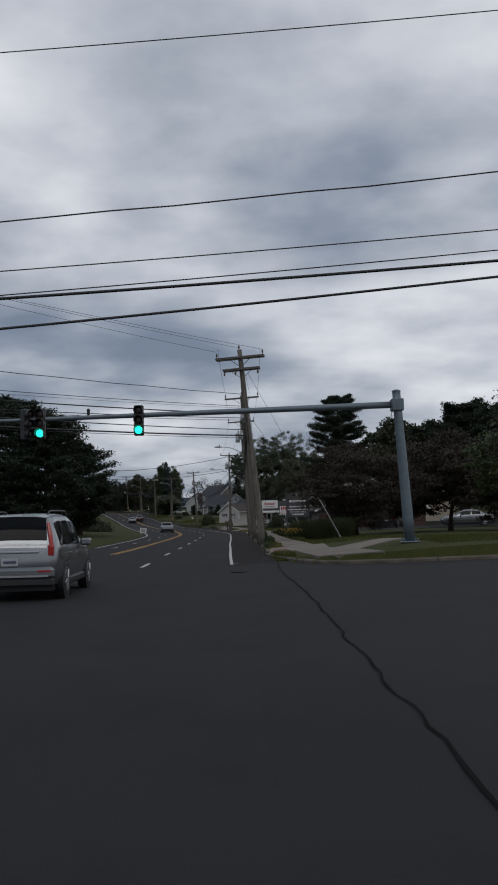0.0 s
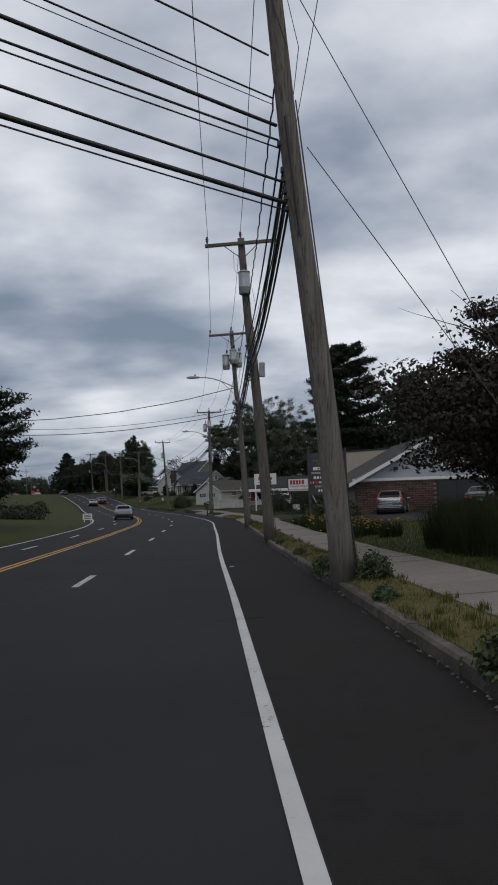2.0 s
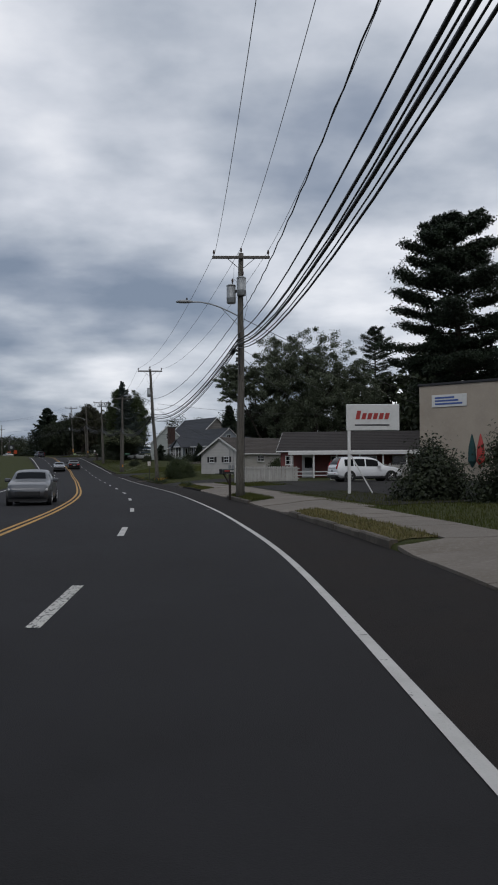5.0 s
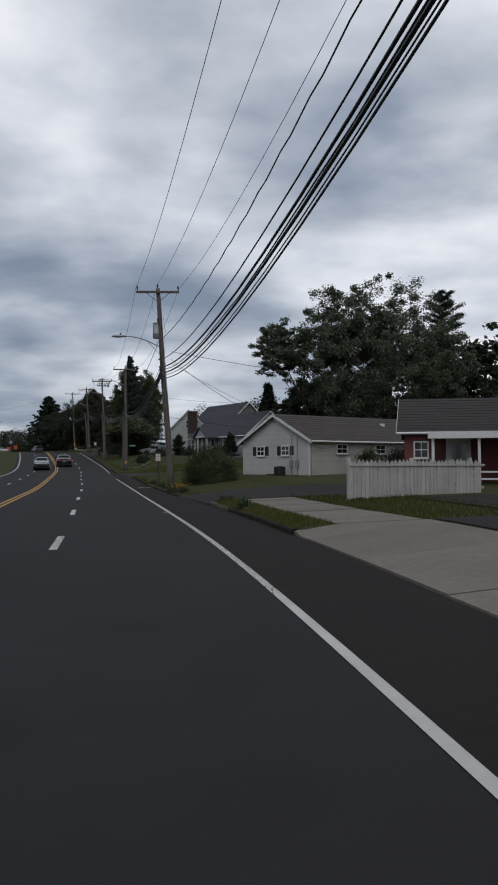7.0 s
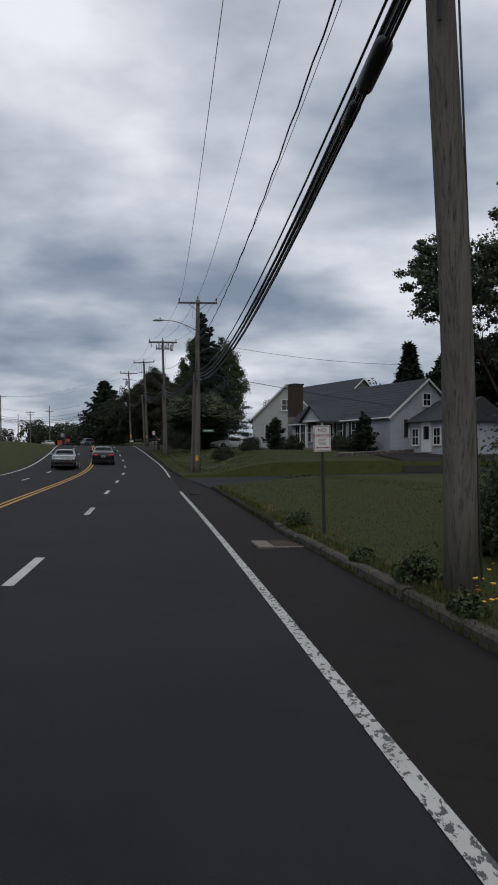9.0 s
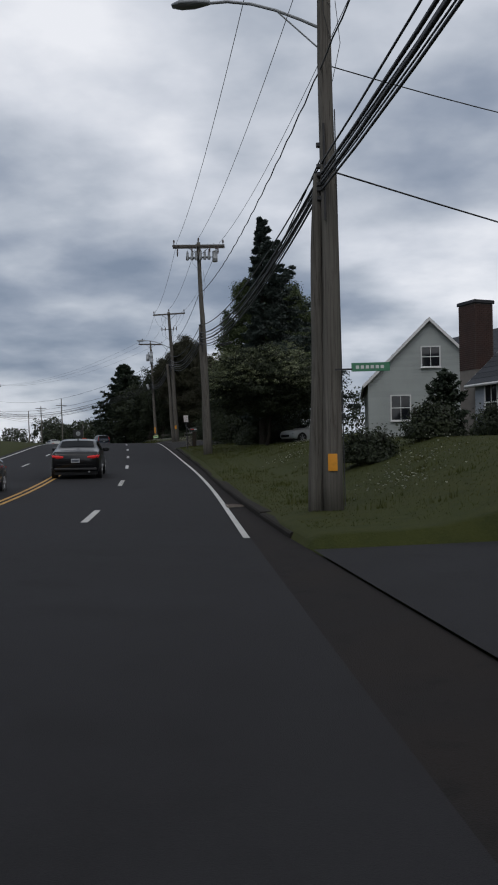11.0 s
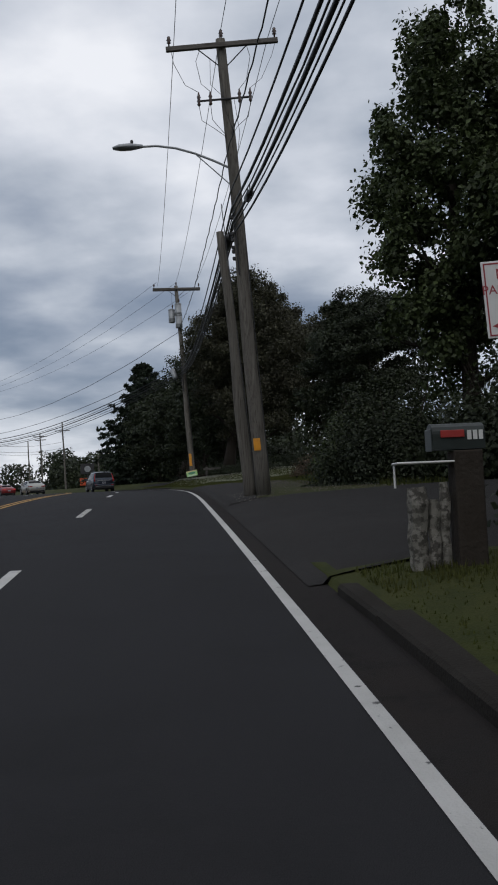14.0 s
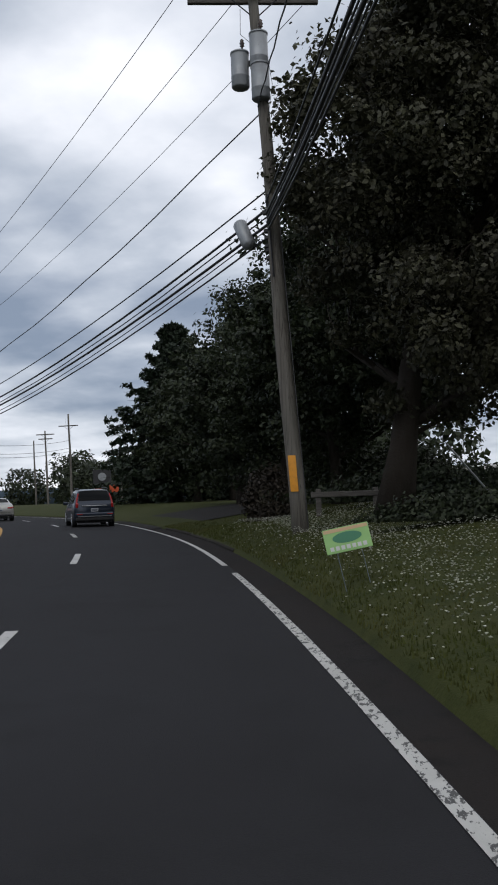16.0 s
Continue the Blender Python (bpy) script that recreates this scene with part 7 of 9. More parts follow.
def cape():
    a, b = Vector((-13.2, 245.0, 0)), Vector((-5.9, 232.0, 0))
    d = (b - a).normalized()
    u = Vector((-d.y, d.x, 0))
    n = -u
    z0, eave, ridge = 2.7, 5.5, 8.15
    h = thing("cape_house", (-9.5, 238.5, z0), "pale blue-grey cape house with dark roof, porch and brick chimney", "house")
    gable(h, a.xy, b.xy, u.xy, 6.3, z0, eave, ridge, "siding_blue", "shingle_grey", over=0.3, board=0.16)
    inv = h.matrix_basis.inverted()
    m = inv @ Matrix(((d.x, u.x, 0, a.x), (d.y, u.y, 0, a.y), (0, 0, 1, 0), (0, 0, 0, 1)))
    # sunroom windows, portico, picture window
    for k in range(4):
        window(h, a + d * (1.1 + 1.0 * k) + n * 0.03, d, n, 0.72, 1.5, 3.75, sill=False)
    window(h, a + d * 10.6 + n * 0.03, d, n, 1.5, 1.25, 3.85, True, muntin=2)
    window(h, a + d * 8.1 + n * 0.03, d, n, 0.8, 1.25, 3.85, True)
    door(h, a + d * 6.6 + n * 0.03, d, n, 0.95, 2.05, 3.2)
    window(h, b + u * 3.15 + d * 0.03, u, d, 0.6, 0.85, 6.2)
    window(h, b + u * 2.0 + d * 0.03, u, d, 0.8, 1.2, 3.9, True)
    # portico
    part("porch_floor", Mesh().box((5.2, -1.7, 2.7), (8.0, 0, 3.2), m, 0.02), "concrete", h)
    for x in (5.35, 7.85):
        part("porch_post", Mesh().box((x - 0.08, -1.6, 3.2), (x + 0.08, -1.44, 5.35), m, 0.02), "trim", h)
    part("porch_gable", Mesh().plate([(5.0, 5.35), (8.2, 5.35), (6.6, 6.45)], 0.1, m @ Matrix.Translation((0, -1.75, 0))), "siding_blue", h)
    for sg in (-1, 1):
        e = 6.6 + sg * 1.85
        vs = [(e, -2.0, 5.22), (6.6, -2.0, 6.55), (6.6, 2.2, 6.55), (e, 2.2, 5.22)]
        vs += [(x, y, z - 0.1) for x, y, z in vs]
        part("porch_roof", Mesh().add([m @ Vector(v) for v in vs], [(0, 1, 2, 3), (7, 6, 5, 4), (0, 4, 5, 1), (0, 3, 7, 4)]), "shingle_grey", h)
    part("porch_beam", Mesh().box((5.1, -1.78, 5.2), (8.1, -1.55, 5.36), m, 0.02), "trim", h)
    for k in range(4):
        part("step", Mesh().box((5.9, -1.95 - 0.3 * k, 2.6), (7.3, -1.66 - 0.3 * k, 3.08 - 0.13 * k), m, 0.02), "concrete", h)
    # chimney
    cm = inv @ Matrix.Translation((-12.95, 246.3, 0)) @ Matrix.Rotation(math.atan2(d.y, d.x), 4, "Z")
    ch = part("chimney", Mesh().box((-0.55, -0.45, 2.7), (0.55, 0.45, 8.75), cm), "mortar", h, "red brick chimney")
    rest = Mesh()
    z, k = 6.0, 0
    while z < 8.7:
        for fx, fy, ax in ((-0.55, -0.45, 0), (-0.55, 0.45, 0), (-0.55, -0.45, 1), (0.55, -0.45, 1)):
            w = 1.1 if ax == 0 else 0.9
            x = -0.1 * (k % 2)
            while x < w:
                x0, x1 = max(0, x), min(w, x + 0.22)
                if x1 - x0 > 0.05:
                    if ax == 0:
                        rest.box((fx + x0, fy - 0.02, z), (fx + x1 - 0.015, fy + 0.02, z + 0.07), cm)
                    else:
                        rest.box((fx - 0.02, fy + x0, z), (fx + 0.02, fy + x1 - 0.015, z + 0.07), cm)
                x += 0.22
        z += 0.085
        k += 1
    tagged(part("brickwork", rest, "brick", ch), kind="stuff")
    part("chimney_cap", Mesh().box((-0.62, -0.52, 8.75), (0.62, 0.52, 8.9), cm, 0.02), "shutter", ch)
    # side wing on the right
    wa = b + u * 1.6
    wb = wa + d * 4.6
    gm = inv @ Matrix(((d.x, u.x, 0, wa.x), (d.y, u.y, 0, wa.y), (0, 0, 1, 0), (0, 0, 0, 1)))
    part("wing", Mesh().box((0, 0, 2.4), (4.6, 5, 5.0), gm), "siding_blue", h)
    vs = [(-0.1, -0.4, 4.9), (5.0, -0.4, 4.9), (5.0, 2.6, 6.6), (-0.1, 2.6, 6.6), (-0.1, 5.4, 4.9), (5.0, 5.4, 4.9)]
    part("wing_roof", Mesh().add([gm @ Vector(v) for v in vs], [(0, 1, 2, 3), (3, 2, 5, 4), (1, 5, 2), (0, 3, 4)]), "shingle_grey", h)
    window(h, wa + d * 0.9 + n * 0.02, d, n, 0.7, 1.1, 3.3)
    window(h, wa + d * 3.4 + n * 0.02, d, n, 0.7, 1.1, 3.3)
    door(h, wa + d * 2.2 + n * 0.02, d, n, 0.9, 2.0, 2.75)


cape()


def back_house():
    h = thing("gabled_house", (-14, 256, 3.0), "pale green-grey gabled house behind the cape", "house")
    gable(h, (-17.3, 265), (-17.3, 255.8), (1, 0), 6.5, 2.8, 6.5, 9.75, "siding_green", "shingle_grey", over=0.25)
    window(h, Vector((-15.6, 255.8, 0)) + Vector((0, -0.03, 0)), (1, 0, 0), (0, -1, 0), 0.95, 1.25, 4.4)
    window(h, Vector((-14.0, 255.8, 0)) + Vector((0, -0.03, 0)), (1, 0, 0), (0, -1, 0), 0.9, 1.0, 7.2)


back_house()


def red_house():
    h = thing("red_house", (5, 164, 0.7), "low dark red house with white posted porch", "house")
    inv = h.matrix_basis.inverted()
    d = vec((1.3, 168, 0), (14, 165.5, 0))
    u = Vector((-d.y, d.x, 0))
    a = Vector((1.4, 168.2, 0))
    gable(h, a.xy, (a + d * 17).xy, u.xy, 8.0, 0.5, 3.25, 4.9, "red_board", "shingle_dark", over=0.35, board=0.2)
    m = inv @ Matrix(((d.x, u.x, 0, a.x), (d.y, u.y, 0, a.y), (0, 0, 1, 0), (0, 0, 0, 1)))
    part("porch_roof", Mesh().box((1.1, -3.0, 2.85), (17, 0.1, 3.02), m, 0.03), "trim", h)
    part("porch_fascia", Mesh().box((1.05, -3.06, 2.74), (17.05, -2.98, 3.04), m, 0.01), "trim", h)
    for k in range(9):
        part("porch_post", Mesh().box((1.2 + 1.9 * k, -2.9, 0.6), (1.32 + 1.9 * k, -2.78, 2.8), m, 0.012), "trim", h)
        if k < 8:
            for z in (1.0, 1.3):
                part("porch_rail", Mesh().box((1.32 + 1.9 * k, -2.86, z), (3.1 + 1.9 * k, -2.82, z + 0.07), m), "trim", h)
    part("porch_floor", Mesh().box((1.1, -3.0, 0.3), (17, 0, 0.72), m), "concrete", h)
    window(h, a + d * 0.75 - u * 0.03, d, -u, 0.55, 0.65, 2.0)
    door(h, a + d * 2.4 - u * 0.03, d, -u, 0.9, 2.0, 0.75)
    for k in range(4):
        window(h, a + d * (5 + 2.6 * k) - u * 0.03, d, -u, 1.2, 1.1, 1.5)


red_house()


def shingle_house():
    """The corner of a house behind the dogwood."""
    h = thing("shingled_house", (-14, 285, 4.6), "grey-shingled house with steep dark roof", "house")
    gable(h, (-16.4, 285.0), (-9.5, 273.0), (0.867, 0.499), 9.0, 4.0, 7.95, 12.2, "siding_grey", "shingle_grey", over=0.35, board=0.22)
    d, n = vec((-16.4, 285, 0), (-9.5, 273, 0)), Vector((-0.867, -0.499, 0))
    for x in (1.6, 3.4, 6.0, 9.0):
        window(h, Vector((-16.4, 285, 0)) + d * x + n * 0.03, d, n, 0.8, 1.4, 5.9, True)


shingle_house()


def carport():
    h = thing("carport", (-36, 345, 5.2), "long pale flat-roofed carport behind the hedge", "building")
    inv = h.matrix_basis.inverted()
    part("roof", Mesh().box((-38.4, 345, 6.95), (-20, 351, 7.3), inv, 0.03), "trim", h)
    part("fascia", Mesh().box((-38.5, 344.9, 6.6), (-20, 345, 6.98), inv, 0.02), "grey_metal", h)
    for k in range(6):
        part("post", Mesh().box((-38.1 + 3.4 * k, 345.1, 5), (-37.9 + 3.4 * k, 345.3, 6.9), inv, 0.02), "trim", h)
    part("low_wall", Mesh().box((-38.2, 345.4, 5), (-20, 345.6, 6.1), inv, 0.02), "grey_metal", h)


carport()


# -- picket fences --
def picket_fence(a, b, z, label):
    a, b = Vector((*a, z)), Vector((*b, z))
    d, L = (b - a).normalized(), (b - a).length
    f = thing("picket_fence", a, label, "fence", "picket fences")
    m = Matrix(((d.x, -d.y, 0, 0), (d.y, d.x, 0, 0), (0, 0, 1, 0), (0, 0, 0, 1)))
    w, t = 0.155, 1.22
    one = Mesh().plate([(0, 0.04), (w - 0.012, 0.04), (w - 0.012, t - 0.10), ((w - 0.012) / 2, t), (0, t - 0.10)], 0.02).mesh("picket", M["old_wood"])
    rnd, x = random.Random(4), 0.0
    while x < L - w:
        ob = new("picket", one)
        ob.parent = f
        ob.matrix_basis = m @ Matrix.Translation((x, rnd.uniform(-0.006, 0.006), rnd.uniform(-0.03, 0.02))) @ Matrix.Rotation(rnd.uniform(-0.012, 0.012), 4, "Y")
        x += w
    for zz in (0.25, 0.98):
        part("rail", Mesh().box((0, 0.03, zz), (L, 0.07, zz + 0.09), m, 0.008), "old_wood", f)
    part("top_rail", Mesh().box((0, -0.03, 1.0), (L, -0.004, 1.06), m, 0.006), "old_wood", f)
    for k in range(int(L / 2.4) + 1):
        part("fence_post", Mesh().box((min(2.4 * k, L - 0.1), 0.03, -0.2), (min(2.4 * k, L - 0.1) + 0.11, 0.14, 1.27), m, 0.01), "old_wood", f)


picket_fence((-2.66, 154.5), (2.15, 157.0), 0.58, "weathered white picket fence with peeling paint")
picket_fence((4.6, 158.2), (14.0, 160.2), 0.7, "weathered white picket fence with peeling paint")


# ---- traffic signal mast ----
def signal_mast():
    t = thing("signal_mast", (5.38, 30.8, gz(5.38, 30.8)), "grey steel signal mast with long arm and traffic lights", "traffic light")
    inv = t.matrix_basis.inverted()
    b, top = Vector((5.38, 30.8, gz(5.38, 30.8))), Vector((5.10, 30.75, 6.0))
    part("column", Mesh().tube([inv @ b.lerp(top, k / 6) for k in range(7)], [0.19 - 0.05 * k / 6 for k in range(7)], 16), "galv", t, smooth=True)
    part("column_cap", Mesh().lathe(inv @ top, [(0.15, -0.02), (0.15, 0.03), (0.05, 0.07)], 14), "galv", t)
    part("base_plate", Mesh().box((-0.3, -0.3, 0), (0.3, 0.3, 0.05), None, 0.02), "galv", t)
    for sx in (-1, 1):
        for sy in (-1, 1):
            part("anchor_bolt", Mesh().lathe((0.22 * sx, 0.22 * sy, 0.05), [(0.03, 0), (0.03, 0.06), (0.015, 0.1)], 8), "galv", t)
    z = 5.55
    part("arm_collar", Mesh().box((4.9, 30.55, z - 0.22), (5.32, 30.95, z + 0.20), inv, 0.03), "galv", t)
    pts = [Vector((4.95 - 1.5 * k, 30.72 - 0.02 * k, z - 0.028 * k + 0.0)) for k in range(11)]
    part("mast_arm", Mesh().tube([inv @ p for p in pts], [0.115 - 0.006 * k for k in range(11)], 14), "galv", t, smooth=True)
    part("cable_loop", Mesh().tube([inv @ Vector(p) for p in ((4.95, 30.55, 5.5), (4.85, 30.5, 5.1), (4.95, 30.5, 4.95), (5.02, 30.58, 5.3))], 0.012, 5), "black", t)
    for x, zz in ((-5.3, 5.5),):
        part("detector", Mesh().lathe(inv @ Vector((x, 30.6, zz)), [(0.03, -0.1), (0.05, 0), (0.06, 0.12), (0.02, 0.16)], 8), "black", t)

    def head(x, z, lit=True, yaw=0.0):
        m = inv @ Matrix.Translation((x, 30.45, z)) @ Matrix.Rotation(yaw, 4, "Z")
        hd = part("signal_head", Mesh().box((-0.16, 0, -0.02), (0.16, 0.2, 1.0), m, 0.03), "black", t, "black three-lamp signal head")
        for k in range(3):
            zc = 0.16 + 0.33 * k
            vis = Mesh()
            ring = [(0.145 * math.cos(a), 0.145 * math.sin(a)) for a in np.linspace(-0.5, math.pi + 0.5, 12)]
            n = len(ring)
            vis.v += [tuple(m @ Vector((p[0], 0.0, zc + p[1]))) for p in ring] + [tuple(m @ Vector((p[0], -0.22, zc + p[1]))) for p in ring]
            vis.v += [tuple(m @ Vector((p[0] * 1.06, 0.0, zc + p[1] * 1.06))) for p in ring] + [tuple(m @ Vector((p[0] * 1.06, -0.22, zc + p[1] * 1.06))) for p in ring]
            vis.f += [(i, i + 1, i + 1 + n, i + n) for i in range(n - 1)] + [(2 * n + i + 1, 2 * n + i, 3 * n + i, 3 * n + i + 1) for i in range(n - 1)] + [(n + i, n + i + 1, 3 * n + i + 1, 3 * n + i) for i in range(n - 1)]
            part("visor", vis, "black", hd)
            lens = Mesh()
            lens.lathe(m @ Vector((0, -0.012, zc)), [(0.13, 0), (0.13, 0.01), (0.08, 0.03), (0.0, 0.04)], 18, Matrix.Rotation(radians(90), 4, "X"))
            part("lens", lens, M["green_lamp"] if k == 0 and lit else M["dark_lens"], hd, "glowing green lamp" if k == 0 and lit else "")
        part("hanger", Mesh().box((-0.05, 0.1, 0.4), (0.05, 0.3, 0.6), m), "galv", hd)

    head(-3.60, 4.72)
    head(-6.90, 4.69)
    head(-7.32, 4.67, False, 0.9)


M["green_lamp"] = glow("green_signal_lamp", (0.02, 1.0, 0.62), 1.6)
M["dark_lens"] = material("unlit_lens", (0.03, 0.012, 0.01), 0.3)
signal_mast()

# ---- vehicles ----
M["tyre"] = material("tyre_rubber", (0.014, 0.014, 0.014), 0.85, vary=((30, (0.025, 0.024, 0.023), 0.5, 0.7, 0.6),))
M["rim"] = material("alloy_rim", (0.42, 0.42, 0.43), 0.35, 0.8, vary=((30, (0.25, 0.25, 0.25), 0.5, 0.75, 0.6),))
M["car_glass"] = glass_material()
M["car_glass"].node_tree.nodes["Principled BSDF"].inputs["Specular IOR Level"].default_value = 0.08
M["car_glass"].node_tree.nodes["Principled BSDF"].inputs["Base Color"].default_value = (0.005, 0.006, 0.007, 1)
M["tail_red"] = glow("lit_tail_lamp", (0.55, 0.012, 0.012), 0.16)
M["tail_dark"] = material("red_tail_lens", (0.30, 0.012, 0.012), 0.2)
M["head_lamp"] = material("clear_head_lamp", (0.55, 0.56, 0.58), 0.12)
M["plate_white"] = material("number_plate", (0.34, 0.35, 0.37), 0.5)
M["plate_ink"] = material("number_plate_ink", (0.05, 0.06, 0.09), 0.5)
M["car_black_trim"] = material("black_car_trim", (0.015, 0.015, 0.016), 0.5)


def paint(name, c, rough=0.28, metal=0.35):
    mt = material(name, c, rough, metal, vary=((0.9, tuple(0.85 * v for v in c), 0.45, 0.75, 0.5),))
    mt.node_tree.nodes["Principled BSDF"].inputs["Coat Weight"].default_value = 0.35
    mt.node_tree.nodes["Principled BSDF"].inputs["Coat Roughness"].default_value = 0.06
    return mt


M["paint_black"] = paint("black_car_paint", (0.010, 0.010, 0.011))
M["paint_blue"] = paint("dark_blue_car_paint", (0.018, 0.026, 0.042))
M["paint_silver"] = paint("silver_car_paint", (0.20, 0.21, 0.225), 0.25, 0.75)
M["paint_white"] = paint("white_car_paint", (0.76, 0.77, 0.78), 0.3, 0.0)
M["paint_champagne"] = paint("pale_gold_car_paint", (0.40, 0.39, 0.36), 0.35, 0.5)
M["paint_grey"] = paint("grey_car_paint", (0.11, 0.115, 0.125), 0.32, 0.5)
M["paint_red"] = paint("dark_red_car_paint", (0.20, 0.015, 0.015), 0.3, 0.2)

# rows: along the car from tail to nose as a share of its length; sill, belt and top heights as shares of its height; half widths as shares
SEDAN = [(0.0, 0.30, 0.60, 0.62, 0.86, 0.74), (0.02, 0.20, 0.66, 0.70, 0.94, 0.80), (0.12, 0.16, 0.685, 0.735, 0.98, 0.82), (0.19, 0.14, 0.69, 0.78, 1.0, 0.78), (0.31, 0.13, 0.685, 0.965, 1.0, 0.70), (0.42, 0.13, 0.675, 1.0, 1.0, 0.70), (0.55, 0.13, 0.665, 0.985, 1.0, 0.71), (0.63, 0.13, 0.66, 0.91, 1.0, 0.74), (0.735, 0.14, 0.655, 0.70, 0.99, 0.82), (0.86, 0.15, 0.61, 0.645, 0.97, 0.80), (0.96, 0.18, 0.54, 0.57, 0.90, 0.74), (1.0, 0.26, 0.44, 0.46, 0.74, 0.60)]
SUV = [(0.0, 0.27, 0.56, 0.60, 0.88, 0.80), (0.015, 0.20, 0.60, 0.66, 0.95, 0.84), (0.04, 0.17, 0.61, 0.80, 0.98, 0.80), (0.09, 0.15, 0.61, 0.955, 1.0, 0.74), (0.20, 0.15, 0.605, 0.99, 1.0, 0.74), (0.40, 0.15, 0.595, 1.0, 1.0, 0.745), (0.54, 0.15, 0.59, 0.975, 1.0, 0.75), (0.61, 0.15, 0.59, 0.91, 1.0, 0.77), (0.73, 0.15, 0.585, 0.635, 1.0, 0.84), (0.87, 0.16, 0.55, 0.59, 0.97, 0.82), (0.965, 0.19, 0.49, 0.52, 0.90, 0.76), (1.0, 0.27, 0.42, 0.44, 0.76, 0.62)]


def ring_of(row, L, W, H):
    t, sill, belt, top, w, wt = row
    y, hw = (t - 0.5) * L, W / 2
    prof = [(0, sill), (0.80 * w, sill), (0.93 * w, sill + 0.02), (0.985 * w, sill + 0.13), (1.0 * w, (sill + belt) / 2 + 0.03), (0.985 * w, belt - 0.05), (0.95 * w, belt)]
    gap = top - belt
    prof += [(0.95 * w + (wt - 0.95 * w) * 0.82 if gap > 0.08 else (0.95 * w + wt) / 2, belt + gap * 0.82), (wt * 0.93, belt + gap * 0.95), (wt * 0.6, top), (0, top + 0.006)]
    return [(x * hw, y, z * H) for x, z in prof]


def car(name, x, y, heading_deg, kind, L, W, H, body, label, lit=False, z=None, plate=True, group=""):
    rows = SUV if kind == "suv" else SEDAN
    c = thing(name, (0, 0, 0), label, "car", group)
    z = gz(x, y) if z is None else z
    slope = math.atan2(rz(y + 2) - rz(y - 2), 4.0) if group else 0.0
    c.matrix_basis = Matrix.Translation((x, y, z)) @ Matrix.Rotation(radians(heading_deg), 4, "Z") @ Matrix.Rotation(slope, 4, "X")
    # finer rings between the given rows
    fine = []
    for r0, r1 in zip(rows, rows[1:]):
        for k in range(3):
            f = k / 3
            fine.append(tuple(a + (b - a) * f for a, b in zip(r0, r1)))
    fine.append(rows[-1])
    rings = [ring_of(r, L, W, H) for r in fine]
    n = len(rings[0])
    mb = Mesh()
    for r in rings:
        mb.v += r + [(-p[0], p[1], p[2]) for p in r[1:-1]]
    m = 2 * n - 2
    order = list(range(n)) + list(range(2 * n - 3, n - 1, -1))
    for i in range(len(rings) - 1):
        for k in range(m):
            a, b = order[k], order[(k + 1) % m]
            mb.f.append((i * m + a, i * m + b, (i + 1) * m + b, (i + 1) * m + a))
    mb.f += [tuple(order)[::-1], tuple((len(rings) - 1) * m + k for k in order)]
    part("body", mb, body, c, smooth=True)

    def at_t(t):
        for r0, r1 in zip(rows, rows[1:]):
            if t <= r1[0]:
                f = (t - r0[0]) / (r1[0] - r0[0])
                return ring_of(tuple(a + (b - a) * f for a, b in zip(r0, r1)), L, W, H)
        return ring_of(rows[-1], L, W, H)

    def side_glass(t0, t1, sg, lo=0.06, hi=0.94):
        g, k = Mesh(), 6
        for i in range(k + 1):
            r = at_t(t0 + (t1 - t0) * i / k)
            p, q = Vector(r[6]), Vector(r[7])
            for f in (lo, hi):
                v = p.lerp(q, f)
                g.v.append((sg * (v.x + 0.012), v.y, v.z + 0.004))
        g.f += [(2 * i, 2 * i + 1, 2 * i + 3, 2 * i + 2) if sg < 0 else (2 * i, 2 * i + 2, 2 * i + 3, 2 * i + 1) for i in range(k)]
        return g

    spans = ((0.12, 0.25), (0.27, 0.42), (0.44, 0.62)) if kind == "suv" else ((0.27, 0.42), (0.44, 0.64))
    for sg in (-1, 1):
        for t0, t1 in spans:
            part("side_window", side_glass(t0, t1, sg), "car_glass", c, smooth=True)
        r = at_t(0.62)
        mm = Mesh().box((sg * (r[6][0] + 0.13) - 0.12, r[6][1] - 0.06, r[6][2] - 0.02), (sg * (r[6][0] + 0.13) + 0.12, r[6][1] + 0.10, r[6][2] + 0.14), None, 0.04)
        part("mirror", mm, body, c)
        for t in (0.30, 0.46) if kind != "suv" else (0.28, 0.47):
            r = at_t(t)
            part("door_handle", Mesh().box((sg * r[5][0] - 0.02, r[5][1], r[5][2] - 0.07), (sg * r[5][0] + 0.02, r[5][1] + 0.2, r[5][2] - 0.03), None, 0.008), body, c)

    def screen(t0, t1, name, wide=0.92):
        g, k = Mesh(), 5
        for i in range(k + 1):
            r = at_t(t0 + (t1 - t0) * i / k)
            xs = [0, r[9][0], r[8][0] * wide + 0.0]
            zs = [r[10][2], r[9][2], r[8][2]]
            for j in (2, 1, 0):
                g.v.append((-xs[j], r[0][1], zs[j] + 0.012))
            for j in (1, 2):
                g.v.append((xs[j], r[0][1], zs[j] + 0.012))
        g.f += [(5 * i + j, 5 * i + j + 1, 5 * i + j + 6, 5 * i + j + 5) for i in range(k) for j in range(4)]
        return part(name, g, "car_glass", c, smooth=True)

    off = -0.014 if kind == "suv" else -0.004
    rear = screen(0.020 if kind == "suv" else 0.205, 0.088 if kind == "suv" else 0.30, "rear_window", 0.97)
    rear.location = (0, off, 0)
    front = screen(0.625, 0.715, "windscreen")
    # wheels
    wr = 0.235 * H if kind == "sedan" else 0.215 * H
